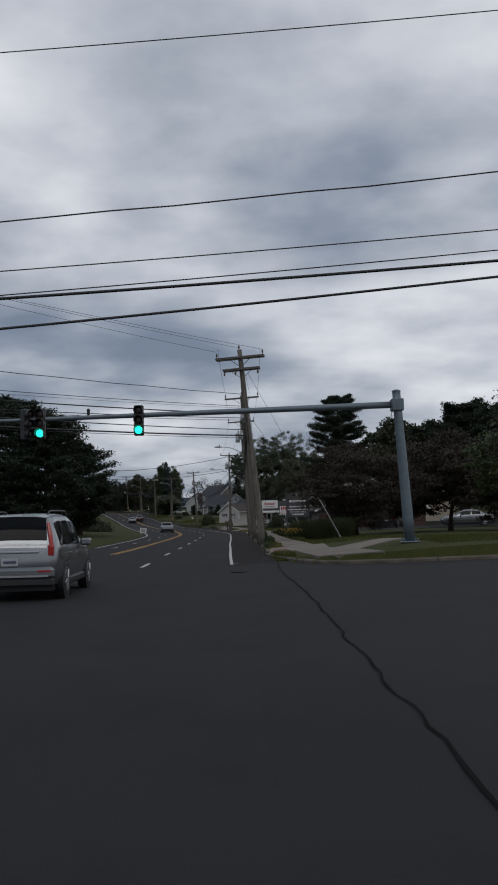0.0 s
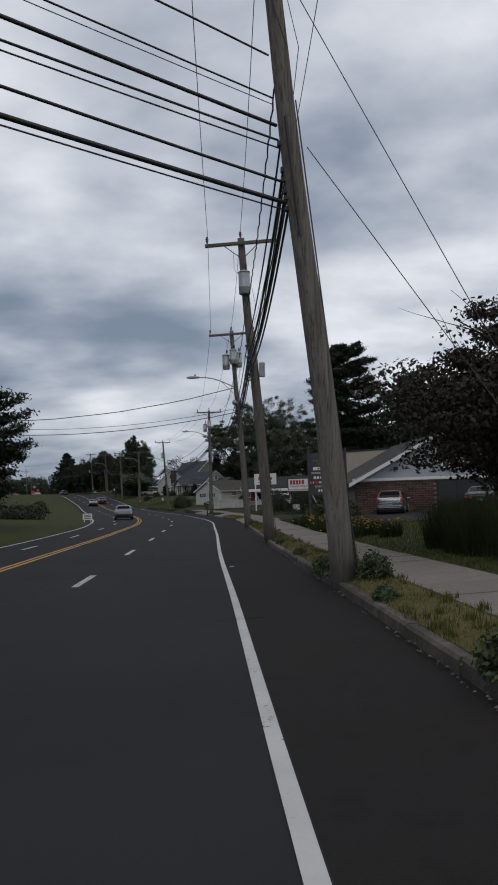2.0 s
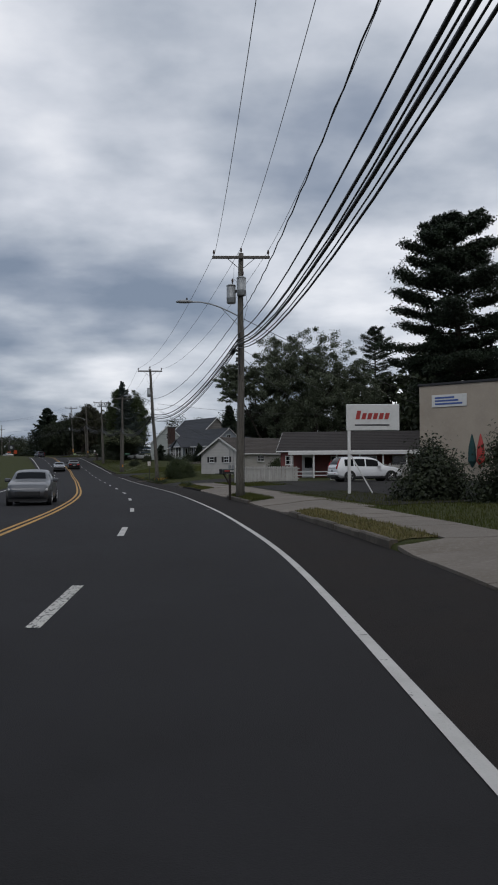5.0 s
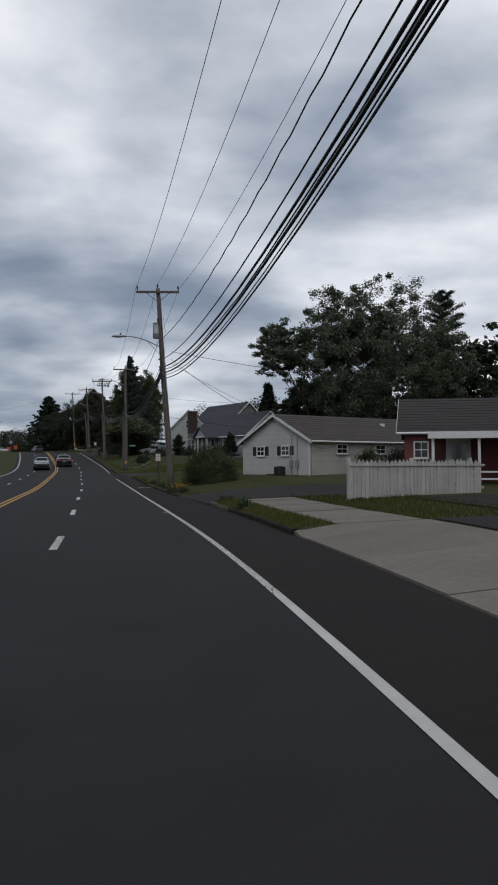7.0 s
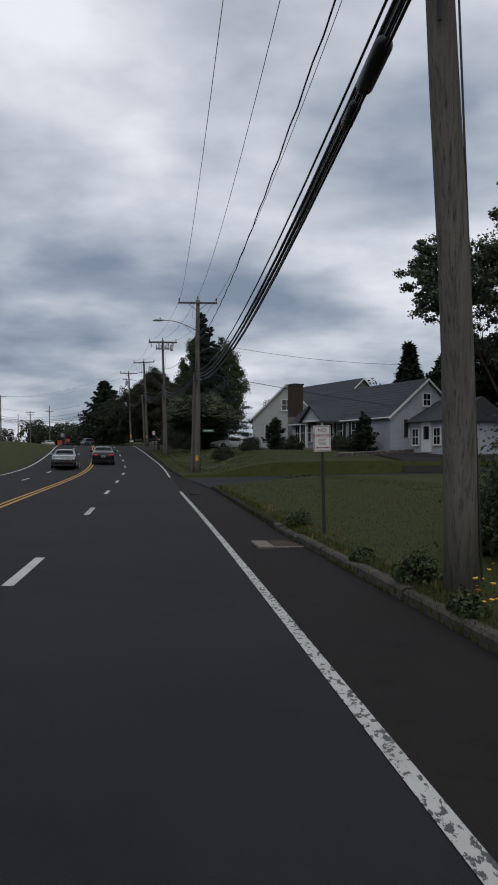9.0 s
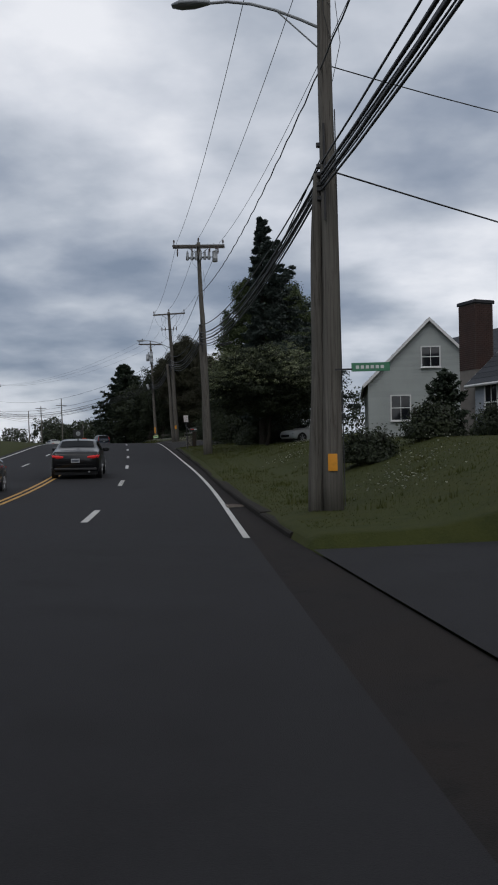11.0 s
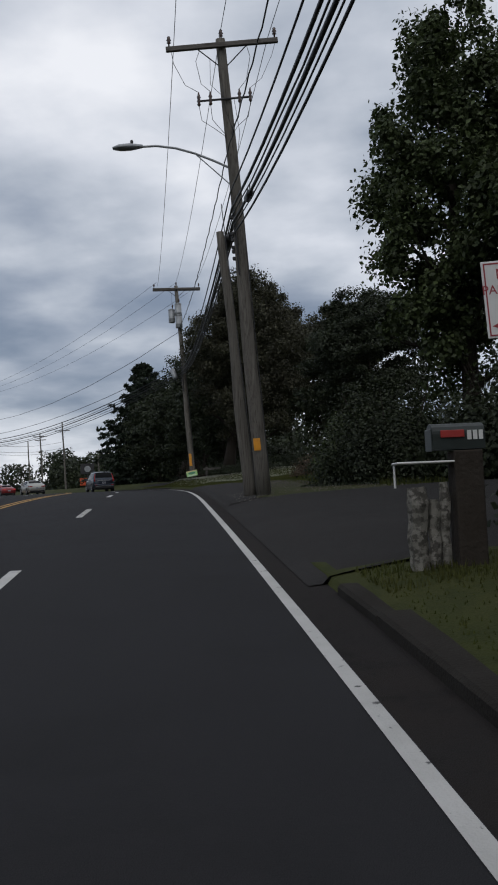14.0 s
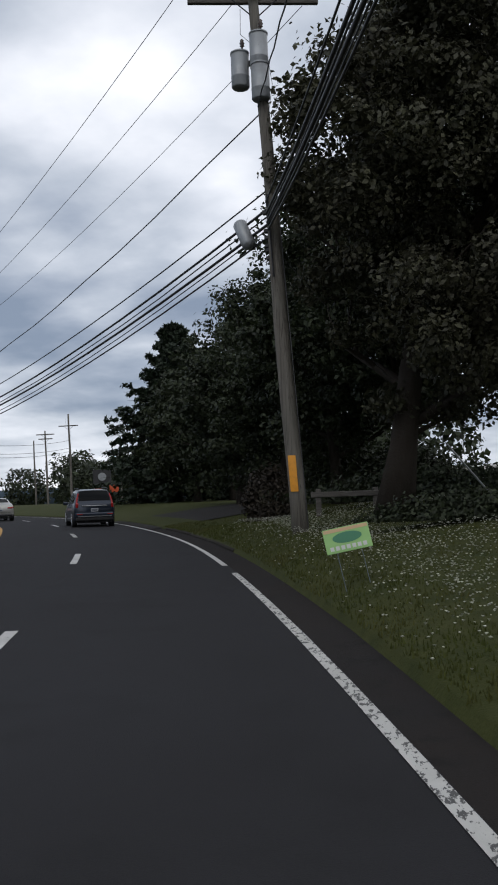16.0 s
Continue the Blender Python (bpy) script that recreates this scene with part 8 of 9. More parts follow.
    for sy, t in ((-1, 0.19), (1, 0.81)):
        for sg in (-1, 1):
            cx, cy = sg * (W / 2 - 0.11), (t - 0.5) * L
            rot = Matrix.Rotation(radians(90 * sg), 4, "Y")
            arch = Mesh().lathe((sg * (W / 2 - 0.10), cy, wr), [(wr * 1.13, -0.02), (wr * 1.13, 0.104)], 22, rot)
            part("wheel_arch", arch, "car_black_trim", c)
            w = part("wheel", Mesh().lathe((cx, cy, wr), [(wr * 0.62, -0.1), (wr * 0.94, -0.1), (wr, -0.06), (wr, 0.08), (wr * 0.95, 0.115), (wr * 0.66, 0.118)], 24, rot), "tyre", c, smooth=True)
            rim = Mesh().lathe((cx, cy, wr), [(wr * 0.67, 0.10), (wr * 0.65, 0.121), (wr * 0.58, 0.115), (wr * 0.54, 0.09)], 20, rot)
            for k in range(5):
                a = 2 * math.pi * k / 5
                p = [rot @ Vector((wr * q * math.cos(a), wr * q * math.sin(a), 0.117)) + Vector((cx, cy, wr)) for q in (0.08, 0.60)]
                rim.tube(p, [wr * 0.10, wr * 0.07], 5)
            part("rim", rim, "rim", w)
    # lamps, plate, bumpers
    r = at_t(0.012)
    for sg in (-1, 1):
        if kind == "suv":
            lm = Mesh().box((sg * 0.415 * W - 0.06, -L / 2 - 0.012, 0.50 * H), (sg * 0.415 * W + 0.07, -L / 2 + 0.13, 0.63 * H), None, 0.03)
            lm.tube([(sg * 0.425 * W, -L / 2 + 0.06, 0.60 * H), (sg * 0.405 * W, -L / 2 + 0.13, 0.74 * H), (sg * 0.37 * W, -L / 2 + 0.26, 0.88 * H)], [0.05, 0.042, 0.028], 7)
        else:
            lm = Mesh().tube([(sg * 0.24 * W, -L / 2 + 0.035, 0.565 * H), (sg * 0.36 * W, -L / 2 + 0.03, 0.57 * H), (sg * 0.43 * W, -L / 2 + 0.07, 0.58 * H), (sg * 0.465 * W, -L / 2 + 0.24, 0.60 * H)], [0.05, 0.072, 0.07, 0.03], 8)
        part("tail_lamp", lm, "tail_red" if lit else "tail_dark", c, "lit red tail lamp" if lit else "")
        part("head_lamp", Mesh().box((sg * 0.36 * W - 0.16, L / 2 - 0.30, 0.40 * H), (sg * 0.36 * W + 0.14, L / 2 - 0.07, 0.48 * H), None, 0.04), "head_lamp", c)
    if plate:
        p = part("number_plate", Mesh().box((-0.16, -L / 2 - 0.02, 0.42 * H if kind == "sedan" else 0.40 * H), (0.16, -L / 2 + 0.03, 0.42 * H + 0.15 if kind == "sedan" else 0.40 * H + 0.15), None, 0.008), "plate_white", c)
        zz = (0.42 if kind == "sedan" else 0.40) * H + 0.05
        part("plate_bar", Mesh().box((-0.12, -L / 2 - 0.024, zz), (0.12, -L / 2 - 0.019, zz + 0.05)), "plate_ink", p)
    part("bumper_strip", Mesh().box((-0.42 * W, -L / 2 - 0.02, 0.215 * H), (0.42 * W, -L / 2 + 0.2, 0.30 * H), None, 0.04), "car_black_trim", c)
    if kind == "suv":
        part("rear_bumper", Mesh().box((-0.46 * W, -L / 2 - 0.07, 0.25 * H), (0.46 * W, -L / 2 + 0.25, 0.385 * H), None, 0.06), body, c)
        part("bumper_insert", Mesh().box((-0.40 * W, -L / 2 - 0.078, 0.275 * H), (0.40 * W, -L / 2 - 0.06, 0.295 * H)), "rim", c, "bright strip in the bumper")
        part("diffuser", Mesh().box((-0.45 * W, -L / 2 - 0.06, 0.17 * H), (0.45 * W, -L / 2 + 0.2, 0.26 * H), None, 0.03), "car_black_trim", c)
        part("tailgate_strip", Mesh().box((-0.30 * W, -L / 2 - 0.03, 0.545 * H), (0.30 * W, -L / 2 + 0.02, 0.568 * H), None, 0.01), "rim", c, "chrome strip over the plate")
        for sg in (-1, 1):
            part("sill_cladding", Mesh().box((sg * 0.475 * W - 0.04, -0.24 * L, 0.14 * H), (sg * 0.475 * W + 0.04, 0.24 * L, 0.23 * H), None, 0.03), "car_black_trim", c)
            part("reflector", Mesh().box((sg * 0.36 * W - 0.12, -L / 2 - 0.08, 0.33 * H), (sg * 0.36 * W + 0.12, -L / 2 - 0.05, 0.35 * H)), "tail_dark", c)
    part("boot_seam", Mesh().box((-0.36 * W, -L / 2 - 0.006, 0.375 * H), (0.36 * W, -L / 2 + 0.1, 0.383 * H)), "car_black_trim", c)
    part("exhaust", Mesh().tube([(0.27 * W, -L / 2 - 0.03, 0.19 * H), (0.27 * W, -L / 2 + 0.2, 0.19 * H)], 0.035, 8), "rim", c)
    part("grille", Mesh().box((-0.28 * W, L / 2 - 0.06, 0.27 * H), (0.28 * W, L / 2 + 0.012, 0.40 * H), None, 0.02), "car_black_trim", c)
    part("underbody", Mesh().box((-0.42 * W, -0.46 * L, 0.11 * H), (0.42 * W, 0.46 * L, 0.2 * H)), "car_black_trim", c)
    if kind == "suv":
        for sg in (-1, 1):
            part("roof_rail", Mesh().tube([(sg * 0.345 * W, -0.40 * L, 0.985 * H), (sg * 0.345 * W, -0.36 * L, 1.02 * H), (sg * 0.345 * W, 0.0, 1.03 * H), (sg * 0.345 * W, 0.06 * L, 0.99 * H)], 0.018, 6), "car_black_trim", c)
    else:
        part("aerial", Mesh().box((-0.03, -0.16 * L - 0.12, 0.985 * H), (0.03, -0.16 * L + 0.06, 1.03 * H), None, 0.02), "car_black_trim", c)
    return c


def lane_car(name, y, s, kind, L, W, H, body, label, oncoming=False, **kw):
    p = at(y, s, 0)
    return car(name, p.x, p.y, math.degrees(heading(y)) + (180 if oncoming else 0), kind, L, W, H, body, label, z=p.z + crown(y, s), group="cars in traffic", **kw)


lane_car("suv", 19.9, -4.25, "suv", 4.55, 1.84, 1.68, "paint_silver", "silver sport utility car in the outer lane")
lane_car("suv", 338.5, -1.5, "suv", 4.65, 1.86, 1.70, "paint_blue", "dark blue sport utility car driving ahead")
lane_car("sedan", 243.3, -4.7, "sedan", 4.75, 1.85, 1.46, "paint_black", "black saloon with lit brake lamps in the outer lane", lit=True)
lane_car("sedan", 355.0, -4.3, "sedan", 4.7, 1.82, 1.46, "paint_champagne", "pale gold saloon in the outer lane")
lane_car("sedan", 129, -7.1, "sedan", 4.6, 1.8, 1.46, "paint_grey", "grey saloon coming the other way", oncoming=True)
lane_car("sedan", 234, -7.3, "sedan", 4.6, 1.8, 1.46, "paint_silver", "silver saloon coming the other way", oncoming=True)
car("suv", 9.0, 90.4, -16, "suv", 4.0, 1.62, 1.42, "paint_silver", "silver crossover parked before the brick restaurant")
car("suv", 6.1, 150.6, -76, "suv", 4.75, 1.92, 1.68, "paint_white", "white sport utility car parked in the car park")
car("coupe", -20.9, 269.9, 127, "sedan", 4.3, 1.76, 1.32, "paint_white", "white coupe parked on the lawn drive")
for k, (x, y, mt, lb) in enumerate(((13.4, 86.5, "paint_black", "dark saloon parked by the restaurant"), (24, 78, "paint_white", "white saloon parked far across the car park"), (28.5, 77, "paint_black", "dark saloon parked far across the car park"), (19, 80, "paint_silver", "silver saloon parked far across the car park"))):
    car("sedan", x, y, -20 if k == 0 else 80, "sedan", 4.6, 1.8, 1.45, mt, lb)
lane_car("sedan", 374, -1.5, "sedan", 4.6, 1.8, 1.45, "paint_red", "dark red saloon far ahead round the bend", lit=True)


# ---- signs ----
def face(x, y, z, yaw=0.0, lean=0.0):
    return Matrix.Translation((x, y, z)) @ Matrix.Rotation(yaw, 4, "Z") @ Matrix.Rotation(lean, 4, "Y")


def no_parking(x, y, top, yaw, tall, lean=0.0, w=0.30, hgt=0.45):
    z0 = gz(x, y)
    t = thing("no_parking_sign", (x, y, z0), "white no-parking sign on a thin steel post", "road sign", "no-parking signs", turn=math.degrees(yaw))
    part("post", Mesh().box((-0.03, 0.0, -0.3), (0.03, 0.035, top - z0 - 0.02), Matrix.Rotation(lean, 4, "Y"), 0.006), "dark_metal", t)
    zc = top - z0 - hgt / 2
    m = Matrix.Rotation(lean, 4, "Y") @ Matrix.Translation((0, 0, zc))
    pl = part("plate", Mesh().box((-w / 2, -0.012, -hgt / 2), (w / 2, -0.004, hgt / 2), m, 0.003), "sign_white", t)
    br = Mesh()
    for lo, hi in (((-w / 2 + 0.012, -0.0145, -hgt / 2 + 0.012), (w / 2 - 0.012, -0.0125, -hgt / 2 + 0.02)), ((-w / 2 + 0.012, -0.0145, hgt / 2 - 0.02), (w / 2 - 0.012, -0.0125, hgt / 2 - 0.012)), ((-w / 2 + 0.012, -0.0145, -hgt / 2 + 0.02), (-w / 2 + 0.02, -0.0125, hgt / 2 - 0.02)), ((w / 2 - 0.02, -0.0145, -hgt / 2 + 0.02), (w / 2 - 0.012, -0.0125, hgt / 2 - 0.02))):
        br.box(lo, hi, m)
    br.box((-0.09, -0.0145, -hgt * 0.36), (0.09, -0.0125, -hgt * 0.33), m)
    for sg in (-1, 1):
        br.add([m @ Vector(v) for v in ((sg * 0.12, -0.014, -hgt * 0.345), (sg * 0.07, -0.014, -hgt * 0.30), (sg * 0.07, -0.014, -hgt * 0.39))], [(0, 1, 2) if sg > 0 else (0, 2, 1)])
    part("border", br, "sign_red_dark", pl)
    for txt, zz, sz in (("NO", 0.32, 0.088), ("PARKING", 0.12, 0.075), ("ANY", -0.06, 0.065), ("TIME", -0.2, 0.065)):
        o = words(txt, sz, m @ Matrix.Translation((0, -0.0135, hgt * zz)), "sign_red_dark", pl, depth=0.001)


M["sign_red_dark"] = material("red_sign_print", (0.30, 0.035, 0.04), 0.55, vary=((6, (0.24, 0.03, 0.035), 0.45, 0.7, 0.5),))
no_parking(-11.15, 182.0, 2.42, 0.10, True, -0.03)
no_parking(-29.08, 267.4, 5.50, 0.15, True, -0.05)


def tall_sign():
    """The dark tenant board on two posts before the restaurant."""
    t = thing("tenant_sign", (4.6, 86, gz(4.6, 86)), "tall dark grey tenant board with white lettering on posts", "sign")
    z0 = gz(4.6, 86)
    for x in (-1.03, 1.03):
        part("post", Mesh().box((x - 0.06, -0.06, -0.3), (x + 0.06, 0.06, 4.3 - z0), None, 0.015), "sign_slate", t)
        part("finial", Mesh().lathe((x, 0, 4.3 - z0), [(0.07, 0), (0.07, 0.03), (0.03, 0.06), (0.05, 0.1), (0.01, 0.14)], 10), "sign_slate", t)
    for z0_, z1_, nm in ((3.15, 4.18, "top_panel"), (2.62, 3.05, "name_panel"), (1.85, 2.52, "lease_panel")):
        part(nm, Mesh().box((-0.97, -0.04, z0_ - z0), (0.97, 0.04, z1_ - z0), None, 0.015), "sign_slate", t)
    part("number_oval", Mesh().lathe((0, -0.041, 4.02 - z0), [(0.22, 0), (0.22, 0.012)], 24, Matrix.Rotation(radians(90), 4, "X") @ Matrix.Diagonal((1, 0.5, 1, 1))), "sign_white", t)
    for x in (-0.1, 0, 0.1):
        part("number_bar", Mesh().box((x - 0.03, -0.06, 3.96 - z0), (x + 0.03, -0.0545, 4.08 - z0)), "sign_black", t)
    part("phone_strip", Mesh().box((-0.8, -0.05, 3.25 - z0), (0.8, -0.041, 3.42 - z0), None, 0.004), "sign_white", t)
    for k in range(8):
        part("phone_bar", Mesh().box((-0.55 + 0.14 * k, -0.056, 3.29 - z0), (-0.45 + 0.14 * k, -0.051, 3.38 - z0)), "sign_black", t)
    for row, (zz, n) in enumerate(((3.72, 9), (3.54, 6))):
        for k in range(n):
            part("title_bar", Mesh().box((-0.09 * n + 0.18 * k, -0.047, zz - z0), (-0.09 * n + 0.18 * k + 0.12, -0.041, zz + 0.1 - z0)), "sign_gold", t)
    for k in range(9):
        part("name_bar", Mesh().box((-0.78 + 0.175 * k, -0.047, 2.77 - z0), (-0.78 + 0.175 * k + 0.12, -0.041, 2.90 - z0)), "sign_white", t)
    part("rule", Mesh().box((-0.4, -0.046, 2.545 - z0), (0.97, -0.036, 2.59 - z0)), "sign_white", t)
    words("SPACE FOR LEASE", 0.15, Matrix.Translation((4.6, 86 - 0.046, 2.33)), "sign_white", t, width=1.45)
    for k in range(8):
        part("phone_bar", Mesh().box((-0.55 + 0.14 * k, -0.047, 2.05 - z0), (-0.45 + 0.14 * k, -0.041, 2.17 - z0)), "sign_white", t)


M["sign_slate"] = material("dark_slate_paint", (0.035, 0.034, 0.042), 0.5, vary=((2, (0.05, 0.048, 0.056), 0.45, 0.7, 0.6),))
M["sign_gold"] = material("dull_gold_letters", (0.10, 0.085, 0.05), 0.5)
tall_sign()


def red_banner():
    t = thing("restaurant_sign", (4.6, 101, gz(4.6, 101)), "white restaurant sign with red letters and checkered border", "sign")
    z0 = gz(4.6, 101)
    for x in (-0.9, 0.9):
        part("post", Mesh().box((x - 0.04, 0.03, -0.3), (x + 0.04, 0.13, 3.0 - z0), None, 0.01), "dark_metal", t)
    part("prop", Mesh().tube([(0.45, -0.12, 2.1 - z0), (1.15, -0.5, -0.1)], 0.045, 8), "grey_metal", t, "pale leaning steel prop")
    b = part("board", Mesh().box((-1.18, -0.04, 2.22 - z0), (1.18, 0.03, 3.12 - z0), None, 0.01), "sign_white", t)
    fr = Mesh()
    for lo, hi in (((-1.2, -0.06, 3.10), (1.2, 0.04, 3.16)), ((-1.2, -0.06, 2.18), (1.2, 0.04, 2.24)), ((-1.22, -0.06, 2.18), (-1.17, 0.04, 3.16)), ((1.17, -0.06, 2.18), (1.22, 0.04, 3.16))):
        fr.box((lo[0], lo[1], lo[2] - z0), (hi[0], hi[1], hi[2] - z0), None, 0.01)
    part("frame", fr, "sign_black", t)
    for k, w in enumerate((0.2, 0.2, 0.2, 0.16, 0.2, 0, 0.2, 0.2, 0.26, 0.2)):
        if w:
            x = -1.06 + 0.215 * k
            part("letter_block", Mesh().box((x, -0.052, 2.70 - z0), (x + w * 0.85, -0.041, 3.02 - z0), None, 0.004), "sign_red", t, "red letter shape")
    words("RESTAURANT & PIZZA", 0.17, Matrix.Translation((4.6, 101 - 0.046, 2.56)), "sign_black", t, width=2.1)
    ck = Mesh()
    for r in range(2):
        for k in range(30):
            if (k + r) % 2:
                ck.box((-1.14 + 0.076 * k, -0.046, 2.27 + 0.06 * r - z0), (-1.14 + 0.076 * k + 0.074, -0.041, 2.328 + 0.06 * r - z0))
    part("checker_band", ck, "sign_red", t)


red_banner()


def diner_sign():
    t = thing("diner_sign", (2.9, 127, gz(2.9, 127)), "white pole sign with a red slanting logo shape", "sign")
    z0 = gz(2.9, 127)
    part("post", Mesh().box((-1.05, -0.05, -0.3), (-0.93, 0.07, 4.2 - z0), None, 0.01), "trim", t)
    part("brace", Mesh().tube([(-0.9, 0.05, 1.6), (0.0, 0.05, 0.0)], 0.03, 6), "trim", t)
    part("board", Mesh().box((-1.1, -0.06, 3.15 - z0), (1.12, 0.06, 4.25 - z0), None, 0.02), "sign_white", t)
    for k in range(6):
        x = -0.72 + 0.24 * k
        m = Matrix.Translation((x, -0.068, 3.62 - z0))
        part("logo_shape", Mesh().plate([(0, 0), (0.17, 0), (0.24, 0.26 if k else 0.36), (0.07, 0.26 if k else 0.36)], 0.008, m), "sign_red", t)
    part("logo_line", Mesh().box((-0.75, -0.068, 3.35 - z0), (0.7, -0.061, 3.41 - z0)), "sign_black", t)


diner_sign()


def help_sign():
    y, x = 108.0, 4.45
    z0 = gz(x, y)
    t = thing("lawn_sign", (x, y, z0), "small white lawn sign on wire legs", "sign", turn=-6)
    for sx in (-0.2, 0.2):
        part("wire_leg", Mesh().tube([(sx, 0, -0.1), (sx, 0, 0.3)], 0.006, 5), "galv", t)
    part("board", Mesh().box((-0.3, -0.006, 0.22), (0.3, 0.006, 0.66), None, 0.003), "sign_white", t)
    words("HELP", 0.16, Matrix.Translation((x, y - 0.008, z0 + 0.54)), "sign_black", t, depth=0.001, width=0.36)
    words("WANTED", 0.15, Matrix.Translation((x, y - 0.008, z0 + 0.34)), "sign_black", t, depth=0.001, width=0.5)


help_sign()


def green_sign():
    x, y = -39.7, 307.9
    z0 = gz(x, y)
    t = thing("lawn_sign", (x, y, z0), "small lime-green lawn sign on wire legs, tilted", "sign", turn=12)
    t.matrix_basis = pose(x, y, z0, -12, -10, 14)
    for sx in (-0.16, 0.14):
        part("wire_leg", Mesh().tube([(sx, 0, -0.15), (sx, 0, 0.5)], 0.005, 5), "galv", t)
    zt = 5.58 - z0
    part("board", Mesh().box((-0.28, -0.006, zt - 0.30), (0.28, 0.006, zt), None, 0.003), "sign_lime", t)
    part("top_band", Mesh().box((-0.27, -0.009, zt - 0.05), (0.27, -0.0065, zt - 0.01)), "sign_peach", t)
    part("badge", Mesh().lathe((0, -0.007, zt - 0.13), [(0.18, 0), (0.18, 0.002)], 24, Matrix.Rotation(radians(90), 4, "X") @ Matrix.Diagonal((1, 0.36, 1, 1))), "sign_green", t)
    for k in range(7):
        part("phone_bar", Mesh().box((-0.23 + 0.067 * k, -0.009, zt - 0.27), (-0.185 + 0.067 * k, -0.0065, zt - 0.22)), "sign_white", t)


M["sign_lime"] = material("lime_green_plastic", (0.32, 0.56, 0.20), 0.5, vary=((4, (0.28, 0.50, 0.18), 0.45, 0.7, 0.6),))
M["sign_peach"] = material("peach_print", (0.62, 0.42, 0.24), 0.5)
M["sign_green"] = material("green_print", (0.06, 0.22, 0.12), 0.5)
green_sign()


def roadside_board():
    """The orange and white sign beyond the bend."""
    t = thing("roadside_sign", (-77.6, 404, 5.3), "distant dark pole sign with a glowing orange panel", "sign", turn=25)
    part("post", Mesh().box((-0.12, 0, -0.5), (0.12, 0.2, 4.6), None, 0.02), "dark_metal", t)
    part("board", Mesh().box((-1.1, -0.08, 3.3), (1.1, 0.1, 5.0), None, 0.03), "dark_metal", t, "black sign board")
    part("roundel", Mesh().lathe((0, -0.08, 4.15), [(0.5, 0), (0.5, 0.06)], 24, Matrix.Rotation(radians(90), 4, "X")), "grey_metal", t)
    part("panel", Mesh().box((-1.25, -0.1, 1.5), (-0.1, 0.1, 2.7), None, 0.03), M["orange_led"], t, "lit orange message panel")
    part("panel", Mesh().box((0.9, -0.1, 2.0), (2.0, 0.1, 3.2), None, 0.03), M["orange_led"], t, "lit orange message panel")


def low_rail():
    """A short weathered rail between two posts by the last pole."""
    x, y = -40.9, 321.2
    t = thing("rail_fence", (x, y, gz(x, y)), "short weathered timber rail on low posts", "fence", turn=8)
    for dx in (-0.75, 0.75):
        part("post", Mesh().box((dx - 0.07, -0.07, -0.3), (dx + 0.07, 0.07, 0.62), None, 0.015), "arm_wood", t)
    part("rail", Mesh().box((-0.95, -0.11, 0.40), (0.95, -0.07, 0.54), None, 0.012), "arm_wood", t)


low_rail()
M["orange_led"] = glow("orange_message_panel", (0.42, 0.06, 0.015), 0.05)
roadside_board()


# ---- letter boxes ----
def mailbox(x, y, z, w, L, hgt, post, label, turn, board=False):
    t = thing("mailbox", (x, y, gz(x, y)), label, "mailbox", turn=turn)
    z -= gz(x, y)
    mb, n = Mesh(), 10
    prof = [(-w / 2, 0), (w / 2, 0), (w / 2, hgt * 0.6)] + [(w / 2 * math.cos(a), hgt * 0.6 + hgt * 0.4 * math.sin(a)) for a in np.linspace(0.25, math.pi - 0.25, 7)] + [(-w / 2, hgt * 0.6)]
    k = len(prof)
    for yy in (-L / 2, L / 2):
        mb.v += [(yy, px, z + pz) for px, pz in prof]
    mb.f += [(i, (i + 1) % k, (i + 1) % k + k, i + k) for i in range(k)] + [tuple(range(k))[::-1], tuple(range(k, 2 * k))]
    part("box", mb, "mail_black", t, smooth=False)
    part("door", Mesh().box((-L / 2 - 0.015, -w / 2 - 0.008, z - 0.01), (-L / 2 + 0.002, w / 2 + 0.008, z + hgt * 0.8), None, 0.006), "mail_black", t)
    part("flag", Mesh().box((-L * 0.35, -w / 2 - 0.02, z + hgt * 0.45), (0.05, -w / 2 - 0.01, z + hgt * 0.72), None, 0.003), "sign_red", t, "red flag")
    for j in range(3):
        part("number_bar", Mesh().box((0.08 + 0.055 * j, -w / 2 - 0.008, z + hgt * 0.35), (0.12 + 0.055 * j, -w / 2 - 0.003, z + hgt * 0.7)), "sign_white", t)
    part("post", Mesh().box((-post / 2 + 0.08, -post / 2, -0.3), (post / 2 + 0.08, post / 2, z - 0.01), None, 0.012), "bark", t)
    if board:
        part("shelf", Mesh().box((-0.60, -0.12, z - 0.12), (0.0, 0.12, z - 0.10), None, 0.006), "trim", t)
        rnd = random.Random(5)
        for x0, x1, top in ((-0.50, -0.31, z - 0.34), (-0.30, -0.20, z - 0.46), (-0.19, -0.09, z - 0.30)):
            lg, n = Mesh(), 7
            pts = [((x0 + x1) / 2 + rnd.uniform(-0.012, 0.012), rnd.uniform(-0.015, 0.015), -0.2 + (top + 0.2) * k / (n - 1)) for k in range(n)]
            lg.tube(pts, [(x1 - x0) * 0.54 * rnd.uniform(0.9, 1.1) * (0.8 if k == n - 1 else 1.0) for k in range(n)], 8)
            part("old_post", lg, "mottled_bark", t, "mottled grey split log post")
        part("shelf_leg", Mesh().tube([(-0.58, 0.1, z - 0.11), (-0.58, 0.1, z - 0.34)], 0.012, 6), "trim", t)
    else:
        part("brace", Mesh().tube([(0.05, 0, z - 0.45), (-0.2, 0, z - 0.02)], 0.035, 6), "bark", t)


